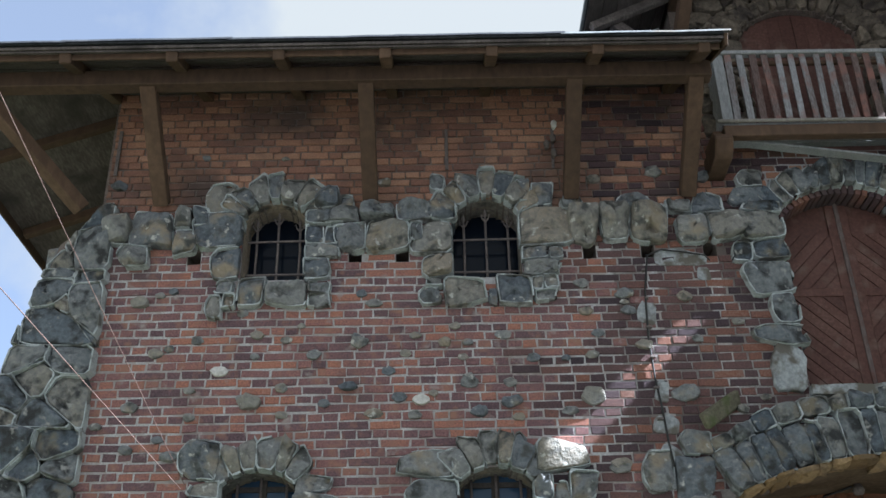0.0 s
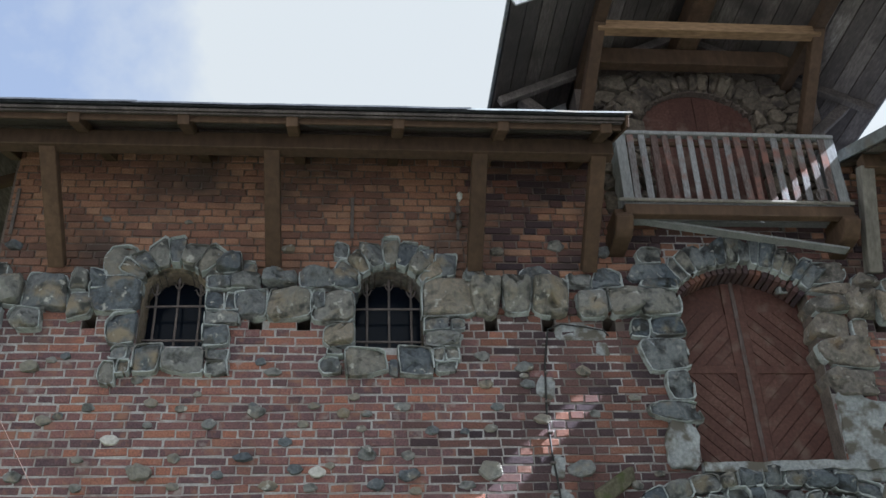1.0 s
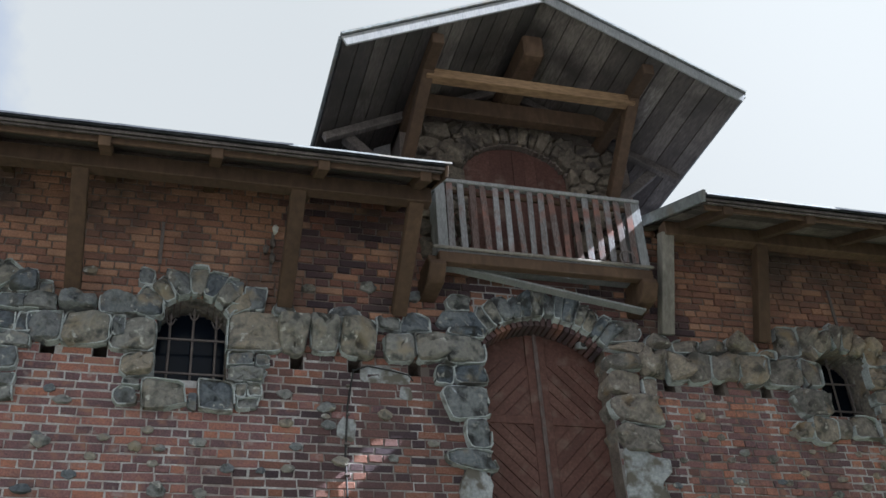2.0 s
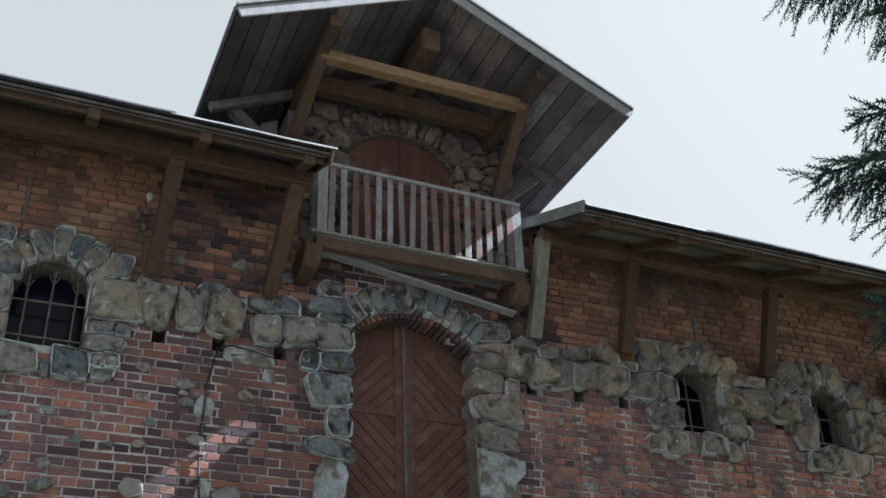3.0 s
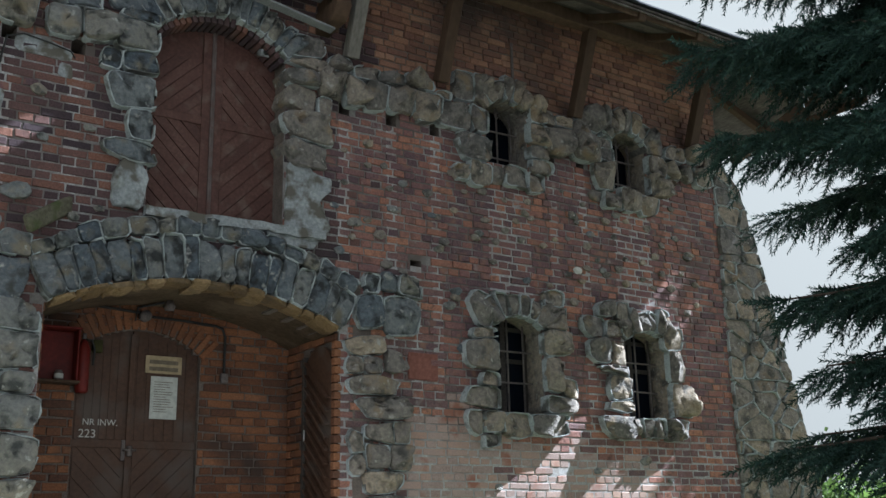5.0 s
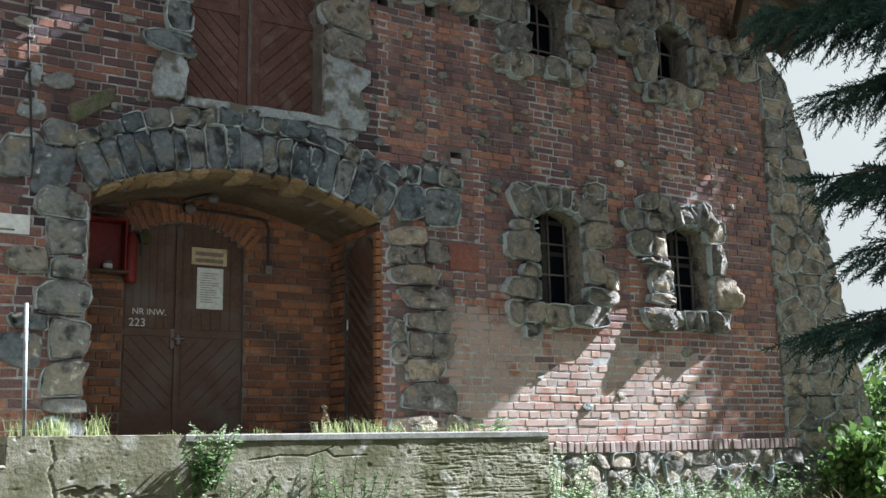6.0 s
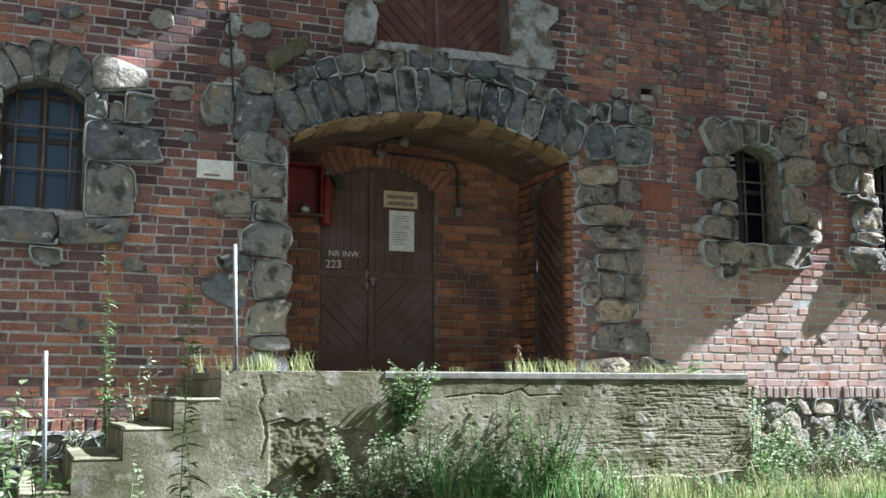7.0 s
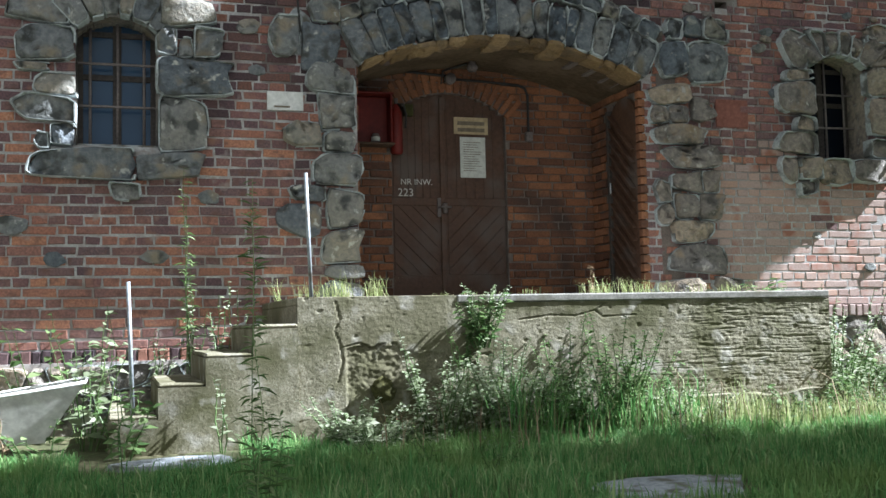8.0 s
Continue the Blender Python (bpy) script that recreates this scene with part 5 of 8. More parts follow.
wall_bricks = {"brick": ([], []), "dusky": ([], []), "warm": ([], []), "pale": ([], []), "plum": ([], [])}
singles = 0
for a, b, lo, hi, j in brick_cells(LEFT_END + 0.02, RIGHT_END - 0.02, PLINTH, WALL_TOP, COURSE, STRETCH):
    for h, wide, (z_lo, z_hi) in [(h, 0.065, HOLE_Z) for h in HOLES] + [(4.37, 0.07, (4.4, 4.47))]:
        if hi > z_lo + 0.02 and lo < z_hi - 0.02:
            if a < h - wide < b:
                b = h - wide
            elif a < h + wide < b:
                a = h + wide
    mz = (lo + hi) / 2
    for xc, half, sill, spring, rise in OPENINGS + [TOWER_DOOR]:
        if sill < mz < spring + rise:
            wide = half
            if mz > spring:
                radius = (half * half + rise * rise) / (2 * rise)
                wide = math.sqrt(max(0.0, radius ** 2 - (mz - (spring + rise - radius)) ** 2))
            if a < xc - wide < b:
                b = xc - wide
            elif a < xc + wide < b:
                a = xc + wide
    if b - a < 0.045 or open_at(a, b, lo, hi):
        continue
    y = max(-0.012, min(0.003, rng.normal(0, 0.0028 if a < 3.5 or lo < 2.7 else 0.0065)))
    sway = 0.014 * noise.noise((a * 0.55, lo * 1.3, 7.0))
    verts, faces = brick_shape(a, b, lo + sway, hi + sway, y)
    mx, mz = (a + b) / 2, (lo + hi) / 2
    kind = "warm" if mz > 6.45 else ("pale" if limewashed_or_sunlit(mx, mz) else "brick")
    if kind == "brick" and mx < 3.2 and mz + 0.7 * noise.noise((mx * 1.5, mz * 1.5, 3)) + rng.normal(0, 0.3) > 3.0:
        kind = "dusky"
    if kind == "brick" and mx > 3.2 and mz > 2.9 + 0.5 * noise.noise((mx * 1.2, 0, 2)) and noise.noise((mx * 1.1, mz * 1.6, 12)) + rng.normal(0, 0.3) < 0.13:
        kind = "dusky"
    # bricks round the loft door and balcony take the shade-darkened tone
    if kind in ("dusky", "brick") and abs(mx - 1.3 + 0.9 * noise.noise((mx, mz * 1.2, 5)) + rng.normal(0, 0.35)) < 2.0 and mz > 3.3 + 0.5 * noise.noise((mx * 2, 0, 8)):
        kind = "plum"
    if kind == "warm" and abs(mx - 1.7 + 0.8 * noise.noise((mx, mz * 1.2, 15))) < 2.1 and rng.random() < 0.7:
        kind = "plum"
    if -2.7 < mx < 0.2 and 1.5 < mz < 2.75 and singles < 290:
        piece("brick", verts, faces, dusky_brick_mat if kind == "dusky" or rng.random() < 0.25 else brick_mat, wall_front)
        singles += 1
        continue
    vs, fs = wall_bricks[kind]
    n = len(vs)
    vs += verts
    fs += [tuple(i + n for i in f) for f in faces]
for a, b, lo, hi, j in brick_cells(LEFT_END + 0.02, -0.36, PLINTH - 3 * COURSE, PLINTH, COURSE, STRETCH):
    if b - a > 0.05:
        verts, faces = brick_shape(a, b, lo, hi, rng.normal(0, 0.004))
        vs, fs = wall_bricks["brick"]
        n = len(vs)
        vs += verts
        fs += [tuple(i + n for i in f) for f in faces]
piece("brickwork", *wall_bricks["brick"], brick_mat, wall_front, "weathered red and purple-brown bricks", kind="stuff")
piece("dusky_brickwork", *wall_bricks["dusky"], dusky_brick_mat, wall_front, "purple-brown weathered bricks", kind="stuff")
piece("plum_brickwork", *wall_bricks["plum"], shaded_plum_brick_mat, wall_front, "dark purple bricks round the loft door", kind="stuff")
piece("upper_brickwork", *wall_bricks["warm"], warm_brick_mat, wall_front, "orange bricks with sooty patches", kind="stuff")
piece("limewashed_brickwork", *wall_bricks["pale"], pale_brick_mat, wall_front, "bricks with worn limewash", kind="stuff")

# ---- small stones set into the brickwork: along, up, half width ----
LEFT_STONES = [(-4.83, 5.56, 0.1), (-4.53, 5.68, 0.06), (-4.25, 5.16, 0.07), (-4.51, 5.08, 0.06), (-3.71, 4.99, 0.06), (-3.42, 5.15, 0.06), (-3.16, 5.0, 0.07),
               (-2.74, 5.12, 0.1), (-2.31, 5.0, 0.06), (-2.61, 5.52, 0.09), (-1.38, 5.17, 0.08), (-1.72, 5.1, 0.06), (-1.12, 4.93, 0.07), (-0.51, 5.17, 0.07),
               (-2.46, 4.83, 0.07), (-2.84, 4.68, 0.09), (-4.28, 4.67, 0.06), (-4.81, 4.51, 0.09), (-3.73, 4.54, 0.13), (-3.44, 4.67, 0.07), (-3.05, 4.52, 0.06),
               (-3.43, 4.42, 0.06), (-2.59, 4.42, 0.08), (-1.73, 4.7, 0.1), (-1.64, 4.42, 0.09), (-1.35, 4.51, 0.1)]
MIDDLE_STONES = [(-0.82, 4.41, 0.08), (-1.84, 5.27, 0.06), (-0.22, 5.57, 0.09), (0.35, 5.53, 0.09), (-0.09, 5.04, 0.09), (0.42, 5.09, 0.07), (-0.61, 4.54, 0.14),
                 (0.24, 4.54, 0.14), (0.82, 5.26, 0.07), (-4.26, 4.41, 0.06), (-4.4, 4.05, 0.09), (-5.09, 4.34, 0.07), (-0.41, 3.88, 0.1), (-0.4, 6.87, 0.08),
                 (0.21, 6.94, 0.11), (-2.52, 6.87, 0.08), (-5.2, 6.88, 0.1), (-3.54, 7.18, 0.04), (-4.35, 7.21, 0.05), (0.69, 6.87, 0.1), (-0.2, 5.4, 0.08)]
RIGHT_STONES = [(4.21, 5.32, 0.07), (4.06, 5.0, 0.07), (3.6, 4.78, 0.1), (4.57, 5.01, 0.06), (6.66, 5.33, 0.1), (5.91, 5.24, 0.07), (5.23, 4.9, 0.07), (6.92, 5.13, 0.07),
                (3.43, 4.45, 0.07), (4.67, 4.63, 0.07), (4.88, 4.18, 0.08), (7.91, 5.72, 0.07), (7.38, 5.45, 0.07), (5.89, 4.42, 0.07), (8.42, 5.29, 0.07), (8.65, 5.09, 0.08),
                (7.1, 4.69, 0.06), (6.04, 1.75, 0.08), (6.55, 1.88, 0.07), (6.84, 2.27, 0.07), (7.62, 2.4, 0.1), (7.52, 1.85, 0.09), (4.78, 4.01, 0.08), (5.39, 2.08, 0.06), (8.02, 2.17, 0.07)]
LOW_STONES = [(-0.76, 2.38, 0.11), (-2.01, 1.85, 0.1), (-1.21, 1.87, 0.12), (-2.34, 2.13, 0.15), (-0.34, 3.51, 0.09), (-0.41, 3.92, 0.1), (-1.44, 2.44, 0.12),
              (-3.2, 2.2, 0.1), (-3.9, 1.9, 0.09), (4.95, 3.55, 0.08), (0.1, 3.9, 0.09)]


def set_stone(x, z, half, mat=stone_mat):
    n = int(rng.integers(5, 8))
    spin = rng.uniform(0, 6.28)
    poly = [(x + half * rng.uniform(0.8, 1.15) * math.cos(spin + 6.283 * k / n), z + half * 0.62 * rng.uniform(0.75, 1.2) * math.sin(spin + 6.283 * k / n)) for k in range(n)]
    verts, faces = stone_mesh(poly, half * (rng.uniform(0.4, 0.8) if z > 4 else rng.uniform(0.2, 0.45)), 0.6, 0.02)
    piece("set_stone", verts, faces, mat, wall_front, smooth=True)


for x, z, half in LEFT_STONES + MIDDLE_STONES + RIGHT_STONES + LOW_STONES:
    set_stone(x, z, half)
# many smaller stones let into the brickwork at random
spots = []
while len(spots) < 95:
    x, z = rng.uniform(-4.9, 8.8), rng.uniform(4.05, 5.72)
    blocked = any(abs(x - xc) < half + 0.42 and sill - 0.34 < z < spring + rise + 0.42 for xc, half, sill, spring, rise in OPENINGS)
    crowded = any(math.hypot(x - a, z - b) < 0.2 for a, b in spots)
    plain = -6.0 < x - 1.1 * z < -4.4 and x < 1.5
    if not (blocked or crowded or plain or abs(x - 4.37) < 0.15 or (x < 3.4 and rng.random() < 0.6)):
        spots.append((x, z))
for x, z in spots:
    set_stone(x, z, rng.uniform(0.045, 0.085), brown_stone_mat if x > 3.4 else stone_mat)
for x, z in ((-4.02, 4.85), (-2.17, 4.54), (6.68, 4.64)):
    set_stone(x, z, 0.085, pale_stone_mat)
box("red_slab", (4.25, -0.012, 3.17), (4.63, 0.02, 3.46), material("red_tile", [(0, (0.2, 0.08, 0.06)), (1, (0.3, 0.13, 0.1))], 0.9, 30, 0.4, 0.006), wall_front, "smooth reddish slab set in the brickwork", 0.01)

# ---- plinth with a course of bricks on edge ----
for name, a, b, top in (("plinth_left", LEFT_END + 0.1, -0.36, PLINTH - 3 * COURSE), ("plinth_right", 4.1, RIGHT_END - 0.1, PLINTH)):
    plinth = base(name, ((a + b) / 2, -0.1, 0.4), label="low rubble plinth under a row of bricks on edge", category="plinth", kind="structure")
    box("core", (a, -0.11, 0.2), (b, 0.01, top - 0.1), mortar_mat, plinth, bevel=0.0)
    beads = ([], [])
    lay_stones(plinth, rubble([(a, 0.3), (b, 0.3), (b, top - 0.12), (a, top - 0.12)], 0.24, 0.2, 0.35), 0.09, 0.11, beads, brown_stone_mat, bead_rise=0.03)
    pointing(plinth, beads)
    x = a
    while x < b - 0.08:
        w = 0.083 * rng.uniform(0.92, 1.08)
        verts, faces = brick_shape(x, x + w, top - 0.125, top + 0.005, (-0.05 if b < 0 else -0.16) + rng.normal(0, 0.006), 0.012, 0.008, 0.16 if b > 0 else 0.05)
        faces = faces + [(11, 10, 6, 7)]
        piece("edge_brick", verts, faces, shaded_plum_brick_mat if b < 0 else edge_brick_mat, plinth)
        x += w

# ---- the porch ----
P0, P1, PY = PORCH[0] - PORCH[1], PORCH[0] + PORCH[1], 1.14
door_porch = base("door_2", (1.79, PY + 0.06, FLOOR), label="closed brown painted double door with diagonal boards", category="door", kind="structure")
wall_porch = base("wall_porch", (PORCH[0], PY, FLOOR), label="orange brick inner walls of the porch", category="wall", kind="structure")
DX0, DX1, DSPRING, DRISE = 1.17, 2.42, 3.42, 0.24


def porch_gap(x, z):
    return DX0 < x < DX1 and z < arch_z(x, (DX0 + DX1) / 2, (DX1 - DX0) / 2, DSPRING, DRISE)


cuts = sorted({P0 - 0.3, DX0, DX1, P1 + 0.3, *(DX0 + (DX1 - DX0) * i / 16 for i in range(17))})
verts, faces = [], []
for a, b in zip(cuts, cuts[1:]):
    m = (a + b) / 2
    lo = arch_z(m, (DX0 + DX1) / 2, (DX1 - DX0) / 2, DSPRING, DRISE) if DX0 < m < DX1 else FLOOR - 0.1
    f = len(verts)
    verts += [(a, PY + 0.015, lo), (b, PY + 0.015, lo), (b, PY + 0.35, lo), (a, PY + 0.35, lo), (a, PY + 0.015, 4.15), (b, PY + 0.015, 4.15), (b, PY + 0.35, 4.15), (a, PY + 0.35, 4.15)]
    faces += [(f, f + 1, f + 5, f + 4), (f, f + 3, f + 2, f + 1), (f + 3, f, f + 4, f + 7), (f + 1, f + 2, f + 6, f + 5), (f + 2, f + 3, f + 7, f + 6)]
piece("back_core", verts, faces, dark_mortar_mat, wall_porch)
for a, b, lo, hi, j in brick_cells(P0 - 0.1, P1 + 0.05, FLOOR, 4.0, COURSE, STRETCH):
    h = (lo + hi) / 2
    for edge, inside in ((DX0, 1), (DX1, -1)):
        if a < edge < b and porch_gap(edge + 0.02 * inside, h):
            a, b = (a, edge) if inside > 0 else (edge, b)
    if b - a > 0.045 and not any(porch_gap(x, h - 0.02) for x in (a + 0.012, (a + b) / 2, b - 0.012)):
        piece("brick", *brick_shape(a, b, lo, hi, PY + rng.normal(0, 0.004)), porch_brick_mat, wall_porch)
# arch of headers over the door
rad = ((DX1 - DX0) ** 2 / 4 + DRISE ** 2) / (2 * DRISE)
for i in range(19):
    w = math.asin((DX1 - DX0) / 2 / rad) * (-1 + 2 * (i + 0.5) / 19) * 1.06
    m = Matrix.Translation(((DX0 + DX1) / 2 + math.sin(w) * (rad + 0.13), PY, DSPRING + DRISE - rad + math.cos(w) * (rad + 0.13))) @ Matrix.Rotation(w, 4, "Y")
    bm = bmesh.new()
    box_into(bm, (-0.03, -0.008, -0.125), (0.03, 0.02, 0.125), None, 0.006)
    bmesh.ops.transform(bm, matrix=m, verts=bm.verts)
    part("arch_brick", bm, porch_brick_mat, wall_porch)
# side walls, the right one with a narrow arched door
box("side_core", (P0 - 0.3, 0.4, FLOOR - 0.1), (P0 - 0.02, PY + 0.3, 4.15), dark_mortar_mat, wall_porch, bevel=0.0)
SD0, SD1 = 0.06, 0.64
box("side_core", (P1 + 0.16, 0.0, FLOOR - 0.1), (P1 + 0.4, PY + 0.3, 4.15), dark_mortar_mat, wall_porch, bevel=0.0)
box("side_pier", (P1 + 0.012, SD1 + 0.02, FLOOR - 0.1), (P1 + 0.3, PY + 0.3, 4.1), dark_mortar_mat, wall_porch, bevel=0.0)
box("side_head", (P1 + 0.012, 0.48, 3.5), (P1 + 0.3, SD1 + 0.02, 4.1), dark_mortar_mat, wall_porch, bevel=0.0)
for side, x in ((-1, P0 + 0.04), (1, P1 - 0.022)):
    for a, b, lo, hi, j in brick_cells(0.02, PY, FLOOR, 3.6, COURSE, STRETCH):
        if side > 0 and a < SD1 + 0.02 and (lo + hi) / 2 < 3.52:
            continue
        if b - a < 0.05:
            continue
        flip = (lambda u, yy, z, x=x: (x + yy, u, z)) if side > 0 else (lambda u, yy, z, x=x: (x - 0.02 - yy, u, z))
        piece("brick", *brick_shape(a, b, lo, hi, rng.normal(0, 0.003), plane=flip), porch_brick_mat, wall_porch)
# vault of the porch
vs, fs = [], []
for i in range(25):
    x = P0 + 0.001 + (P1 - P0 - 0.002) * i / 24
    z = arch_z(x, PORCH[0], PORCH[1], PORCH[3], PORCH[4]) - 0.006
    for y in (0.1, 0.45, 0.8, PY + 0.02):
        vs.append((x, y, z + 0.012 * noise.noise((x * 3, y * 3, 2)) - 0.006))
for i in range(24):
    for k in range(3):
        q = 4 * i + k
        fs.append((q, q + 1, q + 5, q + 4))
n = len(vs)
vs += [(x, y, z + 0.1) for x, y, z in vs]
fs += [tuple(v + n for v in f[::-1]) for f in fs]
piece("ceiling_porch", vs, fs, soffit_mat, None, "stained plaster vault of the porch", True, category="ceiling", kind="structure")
# rough stones along the outer edge of the vault
edge_stones = base("vault_stones", (PORCH[0], 0.1, 3.9), label="rough yellowish stones under the arch edge", category="stones", kind="structure")
u = -0.97
while u < 0.95:
    h = rng.uniform(0.045, 0.14)
    x = PORCH[0] + PORCH[1] * u + h
    u += 1.9 * h / PORCH[1]
    z = arch_z(x, PORCH[0], PORCH[1], PORCH[3], PORCH[4])
    tilt = math.asin(max(-1, min(1, (x - PORCH[0]) / 3.3)))
    d = rng.uniform(0.13, 0.26)
    poly = [(-h, -d), (0.1 * h, -d * rng.uniform(0.9, 1.1)), (h, -d * rng.uniform(0.7, 1)), (h * 1.1, d * 0.3), (h * 0.8, d * 0.8), (-h * 0.9, d * rng.uniform(0.7, 1))]
    v, f = stone_mesh(poly, rng.uniform(0.02, 0.08), 1.1, 0.02, plane=lambda a, b, w: (x + a * math.cos(tilt) - w * math.sin(tilt), 0.07 + b, z - 0.02 - a * math.sin(tilt) - w * math.cos(tilt)))
    piece("stone", v, f, ochre_stone_mat, edge_stones, smooth=True)


# ---- boarded doors ----
def diagonal_boards(leaf, x0, x1, z0, z1, y, slope, mat, pitch=0.105, thick=0.018, top=None):
    """Slanting boards clipped to a panel; slope +1 rises to the right."""
    span = (x1 - x0) + (z1 - z0)
    n = int(span / (pitch * 1.41)) + 2
    for i in range(-n, n + 1):
        off = i * pitch * 1.41
        c = (x0 + x1) / 2
        zc = (z0 + z1) / 2
        poly = [(x0, z0), (x1, z0), (x1, z1), (x0, z1)]
        # strip between two slanting lines z - slope * x = const
        lo, hi = zc - slope * c + off + 0.006, zc - slope * c + off + pitch * 1.41 - 0.006
        poly = clip(poly, slope, -1, -lo)
        poly = clip(poly, -slope, 1, hi) if len(poly) > 2 else poly
        if len(poly) < 3:
            continue
        m = len(poly)
        yy = y + rng.uniform(-0.003, 0.003)
        verts = [(px, yy, pz) for px, pz in poly] + [(px, yy + thick, pz) for px, pz in poly]
        faces = [tuple(range(m)), tuple(range(2 * m - 1, m - 1, -1))] + [(a, m + a, m + (a + 1) % m, (a + 1) % m) for a in range(m)]
        piece("board", verts, faces, mat, leaf)


def arched_panel(name, x0, x1, z0, xc, half, spring, rise, y0, y1, mat, parent, label=""):
    top = [(x0 + (x1 - x0) * i / 10, arch_z(x0 + (x1 - x0) * i / 10, xc, half, spring, rise)) for i in range(11)]
    poly = [(x0, z0), (x1, z0)] + top[::-1]
    m = len(poly)
    verts = [(x, y0, z) for x, z in poly] + [(x, y1, z) for x, z in poly]
    faces = [tuple(range(m)), tuple(range(2 * m - 1, m - 1, -1))] + [(a, m + a, m + (a + 1) % m, (a + 1) % m) for a in range(m)]
    return piece(name, verts, faces, mat, parent, label)


# loft door: two leaves, chevrons above and below the middle rail
LY = 0.27
for side in (-1, 1):
    a, b = (LOFT[0] - LOFT[1] - 0.03, LOFT[0] - 0.01) if side < 0 else (LOFT[0] + 0.01, LOFT[0] + LOFT[1] + 0.03)
    leaf = arched_panel("leaf", a, b, 4.6, LOFT[0], LOFT[1] + 0.06, LOFT[3], LOFT[4] + 0.03, LY, LY + 0.03, red_wood_mat, door_loft, "red-brown door leaf with slanting boards")
    i0, i1 = a + 0.09, b - 0.09
    if side < 0:
        i0, i1 = a + 0.03, b - 0.1
    else:
        i0, i1 = a + 0.1, b - 0.03
    diagonal_boards(leaf, i0, i1, 4.62, 5.62, LY - 0.022, -1 if side < 0 else 1, red_wood_mat)
    diagonal_boards(leaf, i0, i1, 5.71, 6.32, LY - 0.022, 1 if side < 0 else -1, red_wood_mat)
    box("rail", (a + 0.02, LY - 0.035, 5.62), (b - 0.02, LY - 0.002, 5.71), red_wood_mat, leaf, bevel=0.005)
    s = b - 0.1 if side < 0 else a
    box("stile", (s, LY - 0.037, 4.62), (s + 0.1, LY - 0.002, 6.65), red_wood_mat, leaf, bevel=0.005)
box("cover_strip", (LOFT[0] - 0.022, LY - 0.055, 4.62), (LOFT[0] + 0.022, LY - 0.038, 6.68), worn_paint_mat, door_loft, "worn cover strip", 0.004)
# cement sill and patches round the loft door
sill = base("loft_sill", (2.1, 0, 4.5), label="broken pale cement sill below the loft door", category="sill", kind="structure")
bm = bmesh.new()
bmesh.ops.create_grid(bm, x_segments=26, y_segments=5, size=0.5)
for v in bm.verts:
    u, w = v.co.x + 0.5, v.co.y + 0.5
    x = 1.36 + 1.86 * u
    edge = 0.05 * noise.noise((x * 5, 1, 0)) + 0.05 * u
    v.co = (x, 0.26 - 0.36 * w + 0.02 * noise.noise((x * 9, w * 4, 1)), 4.6 - 0.02 * w + edge * w * 0.5)
ext = bmesh.ops.extrude_face_region(bm, geom=bm.faces[:])
for v in [g for g in ext["geom"] if isinstance(g, bmesh.types.BMVert)]:
    v.co.z -= 0.09 + 0.03 * noise.noise((v.co.x * 6, 2, 2))
bmesh.ops.recalc_face_normals(bm, faces=bm.faces[:])
part("sill_slab", bm, cement_mat, sill)
for poly, bulge in (([(2.8, 4.5), (3.12, 4.48), (3.3, 4.62), (3.24, 4.8), (3.16, 4.92), (3.3, 5.06), (3.32, 5.2), (3.1, 5.22), (2.98, 5.34), (2.82, 5.3), (2.8, 4.9)], 0.09),
                    ([(1.04, 4.56), (1.34, 4.53), (1.38, 4.9), (1.3, 5.04), (1.16, 5.06), (1.05, 4.85)], 0.12), ([(2.6, 4.42), (3.1, 4.4), (3.2, 4.52), (2.9, 4.6), (2.6, 4.58)], 0.07)):
    v, f = stone_mesh(poly, bulge, 0.5)
    piece("cement_patch", v, f, cement_mat, sill, "rough pale cement patch", True)

# porch door: plain upper halves, slanting boards below
mid = (DX0 + DX1) / 2 - 0.07
for side in (-1, 1):
    a, b = (DX0 - 0.02, mid - 0.006) if side < 0 else (mid + 0.006, DX1 + 0.02)
    leaf = arched_panel("leaf", a, b, FLOOR + 0.02, (DX0 + DX1) / 2, (DX1 - DX0) / 2 + 0.04, DSPRING, DRISE + 0.02, PY + 0.08, PY + 0.11, brown_door_mat, door_porch, "brown painted door leaf")
    diagonal_boards(leaf, a + 0.05, b - 0.05, FLOOR + 0.3, FLOOR + 1.02, PY + 0.068, -1 if side < 0 else 1, brown_door_mat, 0.11, 0.016)
    for i in range(6):
        w = (b - a - 0.1) / 6
        x = a + 0.05 + i * w
        arched_panel("board", x + 0.003, x + w - 0.003, FLOOR + 1.1, (DX0 + DX1) / 2, (DX1 - DX0) / 2 + 0.04, DSPRING - 0.05, DRISE, PY + 0.072, PY + 0.09, brown_door_mat, leaf)
    box("rail", (a + 0.01, PY + 0.06, FLOOR + 1.02), (b - 0.01, PY + 0.082, FLOOR + 1.1), brown_door_mat, leaf, bevel=0.004)
    box("rail", (a + 0.01, PY + 0.06, FLOOR + 0.05), (b - 0.01, PY + 0.082, FLOOR + 0.3), brown_door_mat, leaf, bevel=0.004)
box("cover_strip", (mid - 0.025, PY + 0.05, FLOOR + 0.03), (mid + 0.025, PY + 0.066, 3.62), brown_door_mat, door_porch, bevel=0.004)
lock = box("lock_plate", (mid - 0.065, PY + 0.045, 2.36), (mid - 0.025, PY + 0.058, 2.56), iron_mat, door_porch, "black iron lock plate", 0.003)
tube("door_handle", [(mid - 0.045, PY + 0.04, 2.46), (mid - 0.045, PY, 2.46), (mid + 0.07, PY - 0.005, 2.46)], 0.011, iron_mat, door_porch, "black iron door handle")
